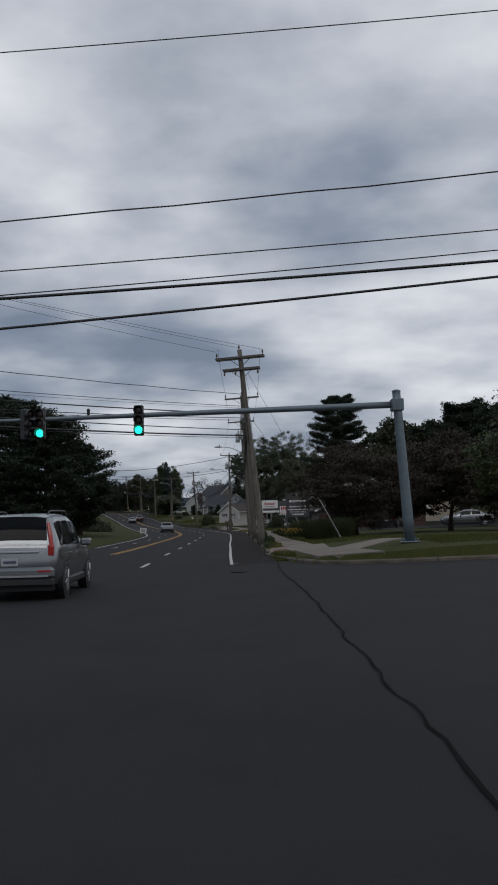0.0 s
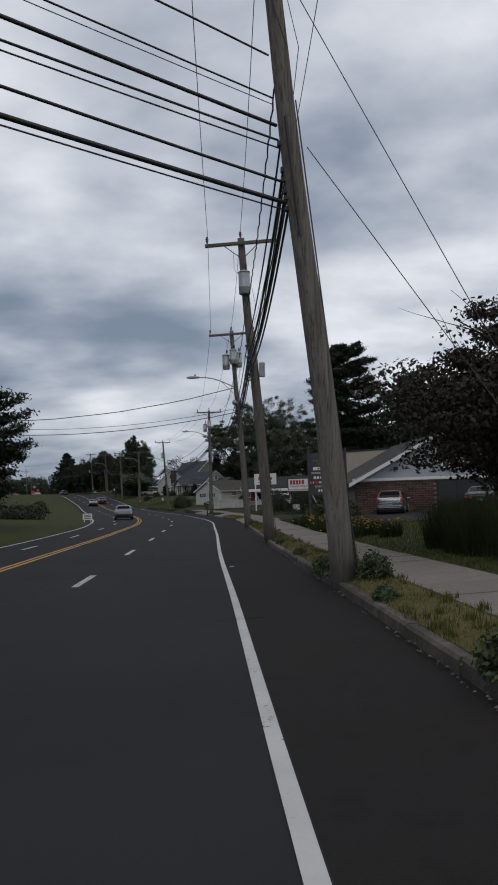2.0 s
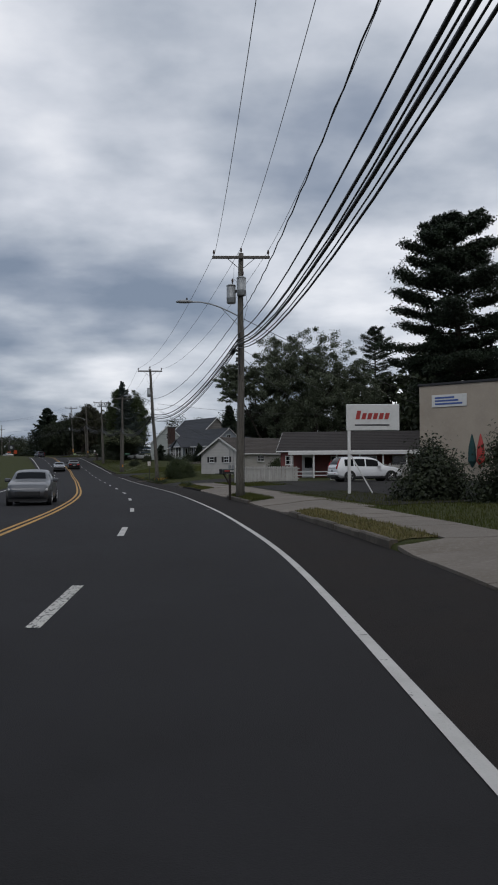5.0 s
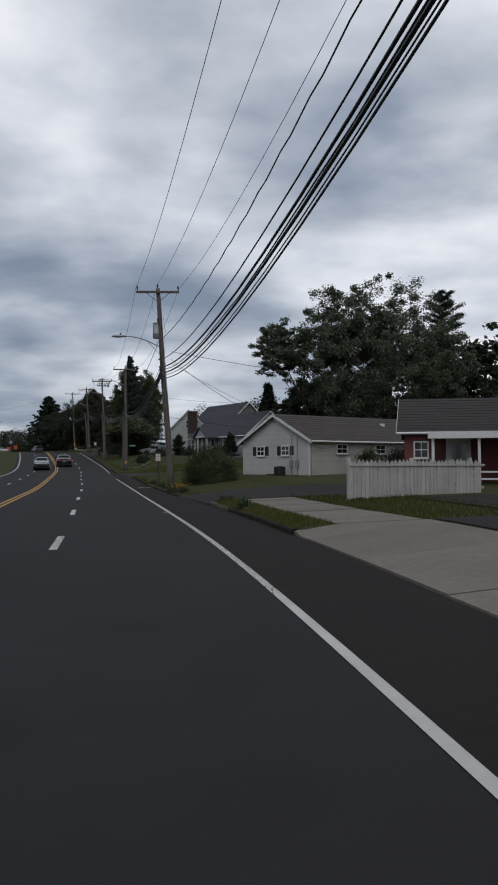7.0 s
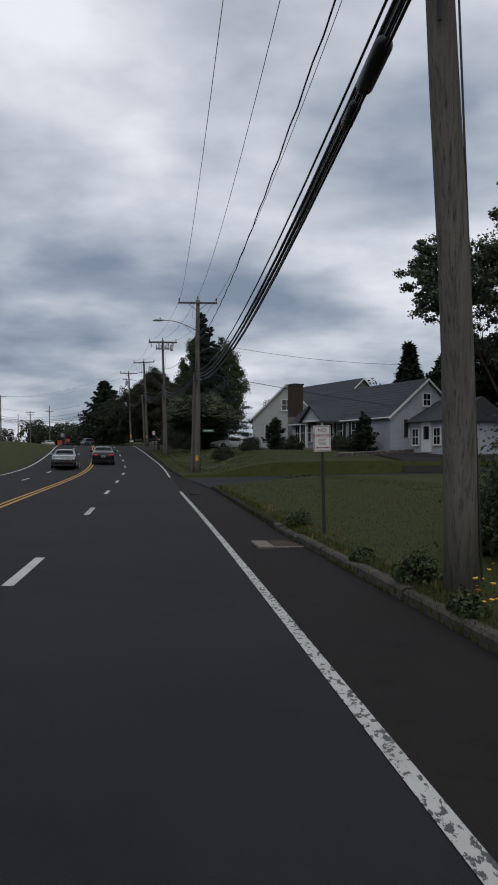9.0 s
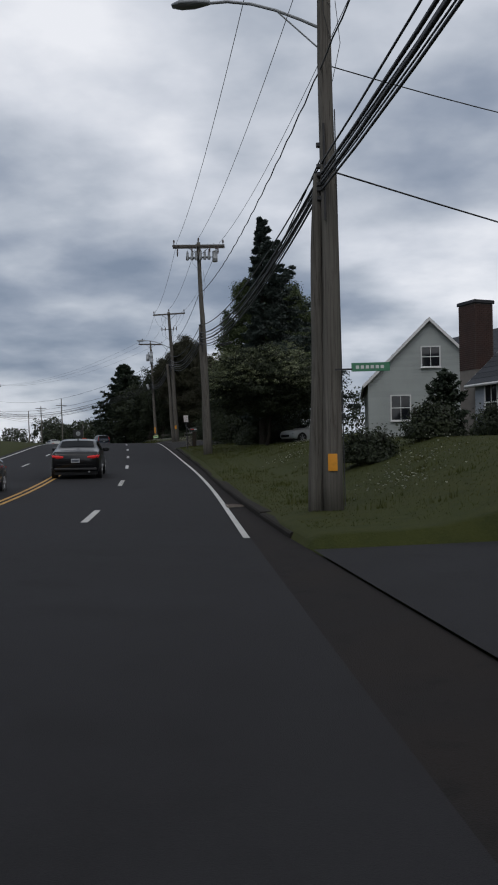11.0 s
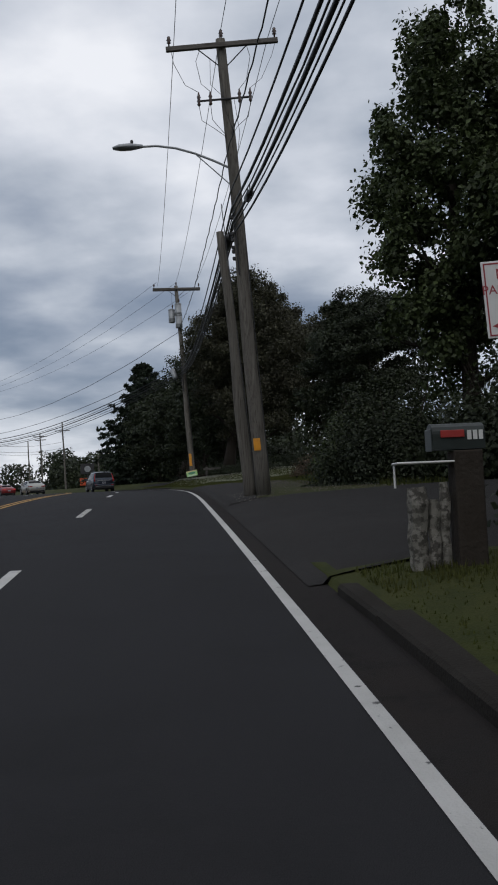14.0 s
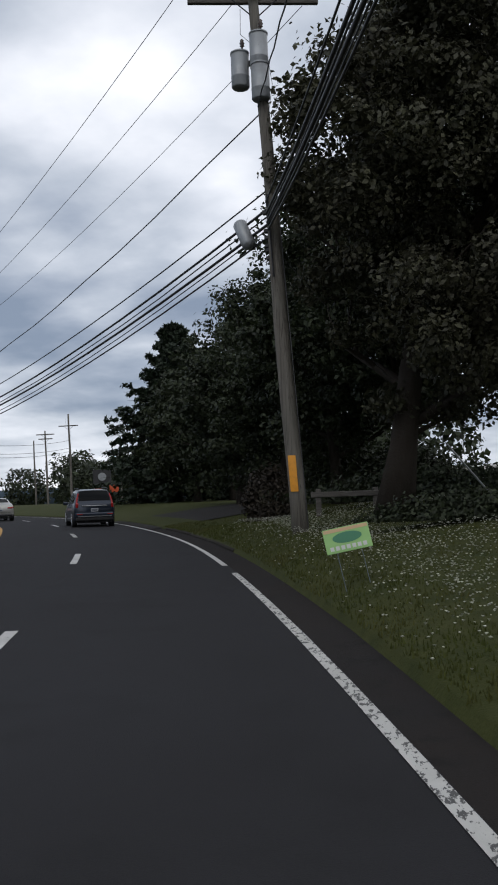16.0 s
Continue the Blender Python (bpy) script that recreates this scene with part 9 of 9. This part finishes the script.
M["mottled_bark"] = material("mottled_grey_bark", (0.20, 0.19, 0.165), 0.95, vary=((14, (0.04, 0.036, 0.03), 0.46, 0.56, 0.9), (4, (0.10, 0.095, 0.08), 0.45, 0.7, 0.7)), bump=0.9, bump_scale=25)
M["mail_black"] = material("black_green_mailbox", (0.012, 0.018, 0.016), 0.45, vary=((6, (0.02, 0.03, 0.028), 0.45, 0.7, 0.6),))
mailbox(-3.15, 130.0, 1.36, 0.2, 0.5, 0.22, 0.10, "black mailbox on a wooden post beside the pole", 8)
mailbox(-29.28, 270.8, 4.54, 0.22, 0.50, 0.25, 0.27, "dark green mailbox with red flag on thick posts", 12, True)


# ---- guy anchors, drains, cable storage loops ----
def guy(p, q, guard, label):
    t = thing("guy_wire", q, label, "cable", "guy wires")
    inv = Vector(q)
    p, q = Vector(p) - inv, Vector((0, 0, 0))
    part("strand", Mesh().tube([p, q], 0.008, 5), "bare_wire", t)
    part("guy_guard", Mesh().tube([q + (p - q).normalized() * 0.1, q + (p - q).normalized() * guard], 0.024, 8), "grey_metal", t, "grey plastic guy guard")


guy((0.15, 48.6, 9.6), (4.95, 49.3, gz(4.95, 49.3) - 0.05), 2.4, "steel guy wire with grey guard tube")
guy((0.3, 48.7, 7.1), (4.95, 49.4, gz(4.95, 49.4) - 0.05), 0.2, "steel guy wire to the anchor")
guy((0.1, 85, 8.6), (5.3, 98.5, gz(5.3, 98.5) - 0.05), 2.2, "steel guy wire with grey guard tube")
guy((-41.6, 315.9, 11.0), (-37.2, 319.5, gz(-37.2, 319.5) - 0.05), 2.0, "steel guy wire with guard tube")


def snowshoe(x, y, z, label="black cable storage loop hung on the strand"):
    t = thing("cable_loop", (x, y, z), label, "cable box", "cable storage loops")
    pts = [Vector((0.17 * math.cos(a), 0.42 * math.sin(a) * (1.25 if math.sin(a) < 0 else 0.9), 0.0)) for a in np.linspace(0, 2 * math.pi, 17)]
    part("loop", Mesh().tube(pts, 0.02, 6, False), "black", t)
    part("crossbar", Mesh().tube([(-0.17, 0, 0), (0.17, 0, 0)], 0.012, 5), "black", t)


b2, t2 = ENDS[2]
# a slack lone cable with a teardrop storage loop strapped under it
wire((-25.8, 254.9, 8.5), (-18.75, 223.9, 8.1), 0.94, 0.014)
lone = thing("cable_loop", (-23.5, 245.2, 7.28), "black teardrop cable storage loop strapped under a slack cable", "cable box", "cable storage loops")
ring = [Vector((0.25 * math.cos(a), 0.30 * math.sin(a), 0.05 * math.cos(a))) for a in np.linspace(0, 2 * math.pi, 17)]
part("loop", Mesh().tube(ring, 0.022, 6, False), "black", lone)
part("crossbar", Mesh().tube([(-0.25, 0, -0.05), (0.25, 0, 0.05)], 0.014, 5), "black", lone)
for q in (-0.22, 0.22):
    part("strap", Mesh().tube([(q, 0.05, 0), (0.06 + q * 0.2, 0, 0.2), (0.04, 0, 0.30)], 0.012, 5, False), "black", lone)
for i, j, f in ((2, 3, 0.12), (2, 3, 0.55), (3, 4, 0.05)):
    pa, pb = ENDS[i][0] + (ENDS[i][1] - ENDS[i][0]) * (6.12 / (ENDS[i][1] - ENDS[i][0]).length), ENDS[j][0] + (ENDS[j][1] - ENDS[j][0]) * (6.12 / (ENDS[j][1] - ENDS[j][0]).length)
    q = pa.lerp(pb, f)
    snowshoe(q.x - 0.05, q.y, q.z - 0.9 * f * (1 - f) * 4 * (0.4 if i < 3 else 1.25) + 0.02)


def drain(y, s, w=0.48, L=1.05, collar=0.27, slot=True):
    """A grid grate in a concrete collar; s is the grate's middle."""
    c = at(y, s, crown(y, s))
    t = thing("storm_drain", c, "rusty storm drain grate in a concrete collar by the kerb", "drain", "storm drains", turn=math.degrees(heading(y)))
    fr = Mesh()
    fr.box((-w / 2 - collar, -L / 2 - 0.12, -0.08), (-w / 2, L / 2 + 0.08, 0.010), None, 0.006)
    fr.box((-w / 2, -L / 2 - 0.10, -0.08), (w / 2 + 0.03, -L / 2, 0.010), None, 0.006).box((-w / 2, L / 2, -0.08), (w / 2 + 0.03, L / 2 + 0.06, 0.010), None, 0.006)
    part("collar", fr, "concrete", t, "worn concrete collar")
    part("pit", Mesh().box((-w / 2, -L / 2, -0.03), (w / 2, L / 2, 0.003)), "black", t)
    for k in range(8):
        x = -w / 2 + w * k / 7
        part("grate_bar", Mesh().box((x - 0.011, -L / 2, 0.0), (x + 0.011, L / 2, 0.013)), "rust", t)
    for k in range(15):
        q = -L / 2 + L * k / 14
        part("cross_bar", Mesh().box((-w / 2, q - 0.011, 0.0), (w / 2, q + 0.011, 0.0125)), "rust", t)
    if slot:
        part("inlet", Mesh().box((w / 2 + 0.015, -L / 2, 0.0), (w / 2 + 0.05, L / 2, 0.10), None, 0.01), "black", t, "dark inlet slot under the kerb")


M["rust"] = material("rusty_iron", (0.07, 0.045, 0.032), 0.85, vary=((12, (0.035, 0.026, 0.022), 0.45, 0.7, 0.7),))
drain(181.75, 0.97)
drain(228.6, 0.28, 0.4, 0.9, 0.05, False)


def manhole(y, s, r=0.42):
    c = at(y, s, crown(y, s) + 0.002)
    t = thing("manhole", c, "round iron manhole cover set in the asphalt", "manhole cover", "manhole covers")
    part("ring", Mesh().lathe((0, 0, 0), [(r + 0.014, -0.03), (r + 0.014, 0.003), (r, 0.003), (r, -0.03)], 28), "tar", t)
    part("cover", Mesh().lathe((0, 0, 0), [(r - 0.006, -0.03), (r - 0.006, 0.004), (r * 0.8, 0.004), (r * 0.8, 0.002), (0.02, 0.002)], 28), "asphalt_old", t)


manhole(26.0, 0.3, 0.33)
manhole(200.5, 0.55, 0.28)
M["mark_grey"] = material("worn_grey_paint_mark", (0.26, 0.26, 0.25), 0.85, vary=((14, (0.14, 0.14, 0.135), 0.45, 0.7, 0.8), (60, (0.08, 0.08, 0.08), 0.6, 0.75, 0.7)))
# square white survey marks and patches by the edge line
for y, s, w, L in ((31.1, 0.10, 0.32, 0.12), (56.9, 0.19, 0.11, 0.32), (121.5, -0.24, 0.11, 0.22), (154.4, -0.16, 0.12, 0.3)):
    sheet("painted_mark", [y, y + L], [s - w / 2, s + w / 2], lambda yy, q: crown(yy, q) + 0.009, "mark_grey", "small worn white paint mark on the asphalt", "road marking")


# ---- grass, weeds and flowers ----
def blades(name, y0, y1, s0, s1, n, h, mat, label, seed, clump=0.0, category="grass", width=0.012, bend=0.6):
    """Loose grass blades over a strip of ground; s0 and s1 are measured from the kerb."""
    rng = np.random.default_rng(seed)
    verts = np.empty((n, 3, 3))
    ys, ss = rng.uniform(y0, y1, n), rng.uniform(0, 1, n) ** 1.25
    if clump:
        k = max(3, int(n * clump))
        ky, ks = rng.uniform(y0, y1, k), rng.uniform(0, 1, k)
        w = rng.integers(0, k, n)
        ys, ss = np.clip(ky[w] + rng.normal(0, 0.10, n), y0, y1), np.clip(ks[w] + rng.normal(0, 0.05, n), 0, 1)
    for i in range(n):
        y, k = ys[i], kerb_s(ys[i])
        s = k + s0 + (s1 - s0) * ss[i]
        p = at(y, s, max(rise(y, s), crown(y, min(s, k))))
        a, hh = rng.uniform(0, 6.283), h * rng.uniform(0.45, 1.25)
        d, b = (math.cos(a), math.sin(a)), rng.uniform(0.1, bend) * hh
        verts[i, 0] = (p.x - d[1] * width, p.y + d[0] * width, p.z - 0.01)
        verts[i, 1] = (p.x + d[1] * width, p.y - d[0] * width, p.z - 0.01)
        verts[i, 2] = (p.x + d[0] * b, p.y + d[1] * b, p.z + hh)
    me = bpy.data.meshes.new(name)
    me.vertices.add(3 * n)
    me.vertices.foreach_set("co", verts.ravel())
    me.loops.add(3 * n)
    me.loops.foreach_set("vertex_index", np.arange(3 * n))
    me.polygons.add(n)
    me.polygons.foreach_set("loop_start", np.arange(0, 3 * n, 3))
    me.materials.append(M[mat])
    me.update(calc_edges=True)
    return tagged(new(name, me), label, category, "", "stuff")


def sprinkle(name, spots, n, size, mat, label, seed, height=0.1, spread=0.5, category="flowers"):
    """Small flower heads, each a shallow four-petalled cup; spots: rows of (y, s from the kerb)."""
    rng = np.random.default_rng(seed)
    mb = Mesh()
    for i in range(n):
        y, s = spots[rng.integers(0, len(spots))]
        y, s = y + rng.normal(0, spread), kerb_s(y) + max(0.1, s + rng.normal(0, spread * 0.55))
        p = at(y, s, max(rise(y, s), 0.0) + height * rng.uniform(0.6, 1.2))
        r, a = size * rng.uniform(0.6, 1.2), rng.uniform(0, 1.5)
        ring = [(p.x + r * math.cos(a + k * math.pi / 2), p.y + r * math.sin(a + k * math.pi / 2), p.z + r * rng.uniform(0.1, 0.7)) for k in range(4)]
        mb.add([(p.x, p.y, p.z - 0.4 * r)] + ring, [(0, 1, 2), (0, 2, 3), (0, 3, 4), (0, 4, 1)])
    return tagged(part(name, mb, mat), label, category, "", "stuff")


M["clover"] = material("white_clover_heads", (0.52, 0.52, 0.45), 0.8, island=0.3)
M["petal_yellow"] = material("yellow_petals", (0.62, 0.36, 0.03), 0.7, island=0.3)
M["petal_orange"] = material("orange_petals", (0.55, 0.20, 0.02), 0.7, island=0.3)
blades("verge_grass", 39.5, 92, 0.10, 0.85, 20000, 0.065, "dry_blade", "dry yellowed grass blades along the kerb", 1)
blades("verge_grass", 39.5, 92, 0.06, 0.9, 4500, 0.11, "blade", "green grass tufts in the dry verge", 2, clump=0.03)
blades("verge_grass", 104, 115, 0.10, 0.85, 3500, 0.09, "dry_blade", "dry yellowed grass blades along the kerb", 3)
blades("verge_grass", 125, 132.2, 0.10, 1.15, 5000, 0.12, "blade", "green grass of the kerbside island", 4)
blades("lawn_grass", 40.5, 92, 2.2, 6.5, 16000, 0.08, "blade", "mown green grass beside the footpath", 5)
blades("lawn_grass", 104, 131, 2.3, 5.5, 8000, 0.09, "blade", "mown green grass beside the footpath", 6)
blades("verge_grass", 144.5, 157.3, 0.02, 0.9, 9000, 0.085, "verge_blade", "rough green grass hanging over the kerb", 7)
blades("lawn_grass", 144.5, 157.0, 2.75, 6, 6000, 0.10, "blade", "patchy grass behind the footpath", 16)
blades("verge_grass", 166.8, 204, -0.02, 0.30, 6000, 0.075, "blade", "ragged grass hanging over the old kerb", 17)
blades("corner_grass", 30.6, 34.8, 0.1, 0.75, 3500, 0.10, "blade", "weedy grass patch inside the corner kerb", 18)
sprinkle("corner_flowers", [(31.5, 0.4), (32.6, 0.45), (33.6, 0.4)], 110, 0.012, "clover", "white clover flowers in the corner patch", 19, spread=0.4)
blades("lawn_grass", 166.5, 205, 0.12, 6.5, 22000, 0.030, "blade", "mown lawn of the white house", 8)
blades("lawn_grass", 167, 204, 0.05, 0.6, 2500, 0.08, "dry_blade", "rough dry grass tufts along the kerb", 9, clump=0.04)
blades("lawn_grass", 220.5, 271, 0.28, 7.5, 36000, 0.030, "blade", "patchy mown lawn along the black kerb", 10)
blades("lawn_grass", 269.6, 271.1, 0.3, 6.5, 1800, 0.07, "blade", "grass edge along the drive", 23)
blades("lawn_grass", 221, 271, 0.22, 4.5, 3000, 0.13, "blade", "coarse weeds in the lawn", 11, clump=0.03)
blades("lawn_grass", 302.5, 331, 0.12, 8, 36000, 0.032, "blade", "clover lawn beside the bend", 12)
blades("lawn_grass", 300.9, 303, 0.3, 8.0, 6000, 0.05, "blade", "mown lawn beside the pull-off", 14)
blades("lawn_grass", 295.5, 301, 3.2, 8.0, 9000, 0.05, "blade", "mown lawn beside the pull-off", 15)
blades("lawn_grass", 302.5, 331, 0.05, 0.8, 4000, 0.06, "blade", "short grass along the road edge", 13)
for y in range(293, 301):
    blades("edge_grass", y, y + 1, pull_off(y + 0.5) + 0.42, pull_off(y + 0.5) + 3.2, 1300, 0.05, "blade", "ragged grass edge of the pull-off", 60 + y)
blades("lawn_grass", 283, 302, 3.9, 6.0, 4000, 0.16, "blade", "rough grass behind the pull-off", 14)
blades("lawn_grass", 29, 39, 5.3, 10, 7000, 0.09, "blade", "corner lawn round the signal mast", 15)
sprinkle("clover_flowers", [(rr, ss) for rr, ss in ((226, 3.2), (229, 4.4), (233, 5.4), (236, 4.1), (240, 5.6), (243, 3.4), (247, 4.8), (251, 5.6))], 700, 0.028, "clover", "scattered white clover flowers in the lawn", 20, spread=0.9)
sprinkle("clover_flowers", [(y, s) for y in range(303, 322, 2) for s in (1.2, 2.0, 3.0, 4.2, 5.4, 6.4)], 11000, 0.017, "clover", "dense white clover flowers in the lawn", 21, spread=0.8)
# daylily bed along the inner side of the footpath
for k, y in enumerate((63, 65.5, 68, 70.5, 73, 75.5, 78, 80.5)):
    blades("daylily_leaves", y - 1.25, y + 1.25, 2.1, 3.6, 900, 0.42, "blade_dark", "arching green daylily leaves in the flower bed", 30 + k, clump=0.02, category="plants", width=0.022, bend=0.9)
sprinkle("daylily_flowers", [(63, 3.0), (66, 2.9), (70, 3.1), (74, 2.8), (78, 3.1)], 190, 0.055, "petal_yellow", "yellow daylily flowers in the bed", 40, height=0.42, spread=0.9)
sprinkle("daylily_flowers", [(68, 2.9), (72, 3.0), (80, 3.2)], 90, 0.055, "petal_orange", "orange daylily flowers in the bed", 41, height=0.4, spread=0.7)
for y in (50.5, 52.0, 53.5, 55.0):
    blades("ornamental_grass", y - 0.7, y + 0.7, 2.9, 5.2, 5000, 1.0, "blade_dark", "tall clump of ornamental grass by the footpath", int(y * 2), clump=0.004, category="plants", width=0.010, bend=0.5)
sprinkle("kerb_flowers", [(167.0, 0.3), (168.3, 0.15), (170.3, 0.12), (168.3, 0.15), (170.3, 0.12), (173.4, 0.2)], 130, 0.030, "petal_yellow", "yellow weed flowers along the kerb", 42, height=0.34, spread=0.32)
# weeds that grow out of the kerb joints and round the pole feet
for k, (y, s) in enumerate(((50.2, 0.25), (49.0, 0.55), (51.6, 0.12), (68.2, 0.2), (87, 0.2), (41.5, 0.2), (152.2, 0.3), (171, 0.3), (175.8, 0.3), (183.8, 0.35), (129.9, 0.4), (46.4, 0.22), (53.1, 0.2), (57.5, 0.22), (63.5, 0.2), (174.0, 0.2), (178.0, 0.2), (167.0, 0.25), (168.3, 0.12), (170.3, 0.1), (156.8, 0.5))):
    p = at(y, kerb_s(y) + s)
    shrub(p.x, p.y, 0.30 if k < 2 else 0.34 if k > 16 else 0.28 if k < 11 else 0.18, 0.5 if k < 11 else 0.4, 0.22 if k == 20 else 0.32 if k > 16 else 0.2 if k > 10 else 0.36 if k > 1 else 0.9 if k < 1 else 0.5, 1500 if k > 1 else 3500, 0.032, 300 + k, "leaf", "scruffy green weeds growing by the kerb", name="weeds", category="weeds")
for x, y, rx, ry, h, seed, lab in ((6.4, 104.5, 2.9, 1.2, 2.25, 320, "dark clipped hedge under the restaurant sign"), (7.9, 107.5, 1.4, 1.4, 2.0, 321, "dark clipped hedge under the restaurant sign"), (3.6, 119, 1.4, 1.8, 2.3, 322, "dark overgrown shrub beside the white pole sign"), (5.6, 116, 1.7, 1.6, 2.6, 323, "dark overgrown shrub beside the white pole sign"), (5.0, 88.6, 1.7, 1.1, 1.25, 324, "leafy green shrubs below the tenant board"), (5.9, 89.6, 1.0, 1.0, 1.1, 325, "leafy green shrubs below the tenant board")):
    shrub(x, y, rx, ry, h, 14000, 0.072, seed, "leaf_dark" if seed < 324 else "leaf", lab)
# clipped evergreens, stone edging and planting before the cape house
for x, y, rx, h, seed, lab in ((-14.6, 243.6, 1.1, 2.6, 340, "conical clipped evergreen beside the porch"), (-7.7, 232.3, 1.05, 2.7, 341, "conical clipped evergreen beside the porch")):
    conifer(x, y, h, rx, 9000, seed, "needle", lab, droop=-0.5, low=0.02, size=0.09, power=0.62)
for x, y, rx, h, seed in ((-16.0, 234.0, 1.0, 1.2, 344), (-17.8, 232.5, 1.1, 1.1, 345), (-12.9, 241.6, 1.2, 1.5, 346), (-9.6, 235.4, 1.4, 1.5, 347), (-8.6, 233.6, 1.2, 1.4, 349)):
    shrub(x, y, rx, rx * 0.9, h, 7000, 0.06, seed, "leaf_dark", "round clipped dark evergreen shrub before the house")
shrub(-11.4, 207.4, 2.0, 0.8, 0.55, 5000, 0.07, 348, "leaf", "low leafy plants along the side street")


def stone_edge():
    top = thing("stone_wall", (-9.7, 226.5, gz(-9.7, 226.5)), "low dry fieldstone wall edging the sloping drive", "wall")
    rnd = random.Random(9)
    for k in range(26):
        f = k / 25
        x, y = -9.7 + 5.6 * f, 226.5 + 6.0 * f
        for j in range(2):
            w, h = rnd.uniform(0.13, 0.2), rnd.uniform(0.09, 0.13)
            m = Matrix.Translation((x + 9.7 + rnd.uniform(-0.05, 0.05), y - 226.5, gz(x, y) - gz(-9.7, 226.5) + 0.16 * j)) @ Matrix.Rotation(rnd.uniform(0.5, 1.1), 4, "Z")
            part("stone", Mesh().box((-w, -0.14, -0.06), (w, 0.14, h), m, 0.04), "stone", top)


stone_edge()


def street_name():
    """A blade sign on the pole at the side street; its lettering is shown as bars."""
    x, y, z = -18.35, 223.7, gz(-18.7, 224) + 2.55
    t = thing("street_sign", (x, y, z), "small green street-name blade sign on the pole", "road sign")
    pl = part("plate", Mesh().box((0, -0.01, 0), (0.7, 0.0, 0.16), None, 0.003), M["sign_green"], t)
    for k in range(6):
        part("letter_bar", Mesh().box((0.08 + 0.09 * k, -0.013, 0.05), (0.14 + 0.09 * k, -0.0105, 0.11)), "sign_white", pl)
    part("bracket", Mesh().box((-0.3, -0.012, 0.03), (0.02, 0.012, 0.06)), "dark_metal", t)


street_name()


def bank_sign():
    x, y = -13.6, 118.0
    t = thing("bank_sign", (x, y, gz(x, y)), "small white sign on two posts on the far bank", "sign")
    for sx in (-0.3, 0.3):
        part("post", Mesh().box((sx - 0.03, 0, -0.2), (sx + 0.03, 0.05, 0.9), None, 0.006), "trim", t)
    pl = part("board", Mesh().box((-0.42, -0.02, 0.35), (0.42, 0.0, 0.9), None, 0.005), "sign_white", t)
    for k in range(3):
        part("letter_bar", Mesh().box((-0.3, -0.024, 0.45 + 0.14 * k), (0.3, -0.0205, 0.52 + 0.14 * k)), "sign_black", pl)


bank_sign()


def gravel(name, y0, y1, s0, s1, n, seed, label, mat="pebble"):
    rng = np.random.default_rng(seed)
    mb = Mesh()
    for i in range(n):
        y = rng.uniform(y0, y1)
        s = kerb_s(y) + s0 + (s1 - s0) * rng.uniform(0, 1)
        r = rng.uniform(0.008, 0.024)
        p = at(y, s, max(rise(y, s), crown(y, min(s, kerb_s(y)))) + 0.026)
        a = rng.uniform(0, 3)
        ring = [(p.x + r * rng.uniform(0.7, 1.2) * math.cos(a + k * 1.257), p.y + r * rng.uniform(0.7, 1.2) * math.sin(a + k * 1.257), p.z) for k in range(5)]
        mb.add(ring + [(p.x, p.y, p.z + r * 0.7)], [(k, (k + 1) % 5, 5) for k in range(5)])
    return tagged(part(name, mb, mat), label, "gravel", "", "stuff")


M["pebble_brown"] = material("brown_gravel", (0.060, 0.052, 0.043), 0.9, island=0.8)
M["pebble"] = material("grey_gravel", (0.10, 0.09, 0.08), 0.9, island=0.5)
gravel("gravel", 282.4, 286.6, 0.2, 4.2, 900, 50, "loose grey gravel round the pole foot")
gravel("gravel", 287, 301, 0.2, 1.2, 120, 51, "loose gravel on the pull-off", "pebble_brown")
gravel("gravel", 286.6, 293.6, 1.0, 3.0, 2400, 55, "loose brown-grey gravel along the lawn edge", "pebble_brown")
gravel("gravel", 292.5, 297.5, 1.3, 2.4, 400, 56, "loose brown-grey gravel along the lawn edge", "pebble_brown")
blades("lawn_grass", 286.6, 294, 2.6, 4.2, 3000, 0.06, "blade", "thin grass growing through the gravel", 24)
gravel("gravel", 157.5, 159.5, 0.0, 3.0, 250, 52, "crumbled stones at the driveway edge")
gravel("gravel", 165.2, 167.0, 0.0, 3.0, 250, 53, "crumbled stones at the driveway edge")
gravel("gravel", 40, 91, -0.10, 0.02, 500, 54, "grit and dead leaves in the gutter")
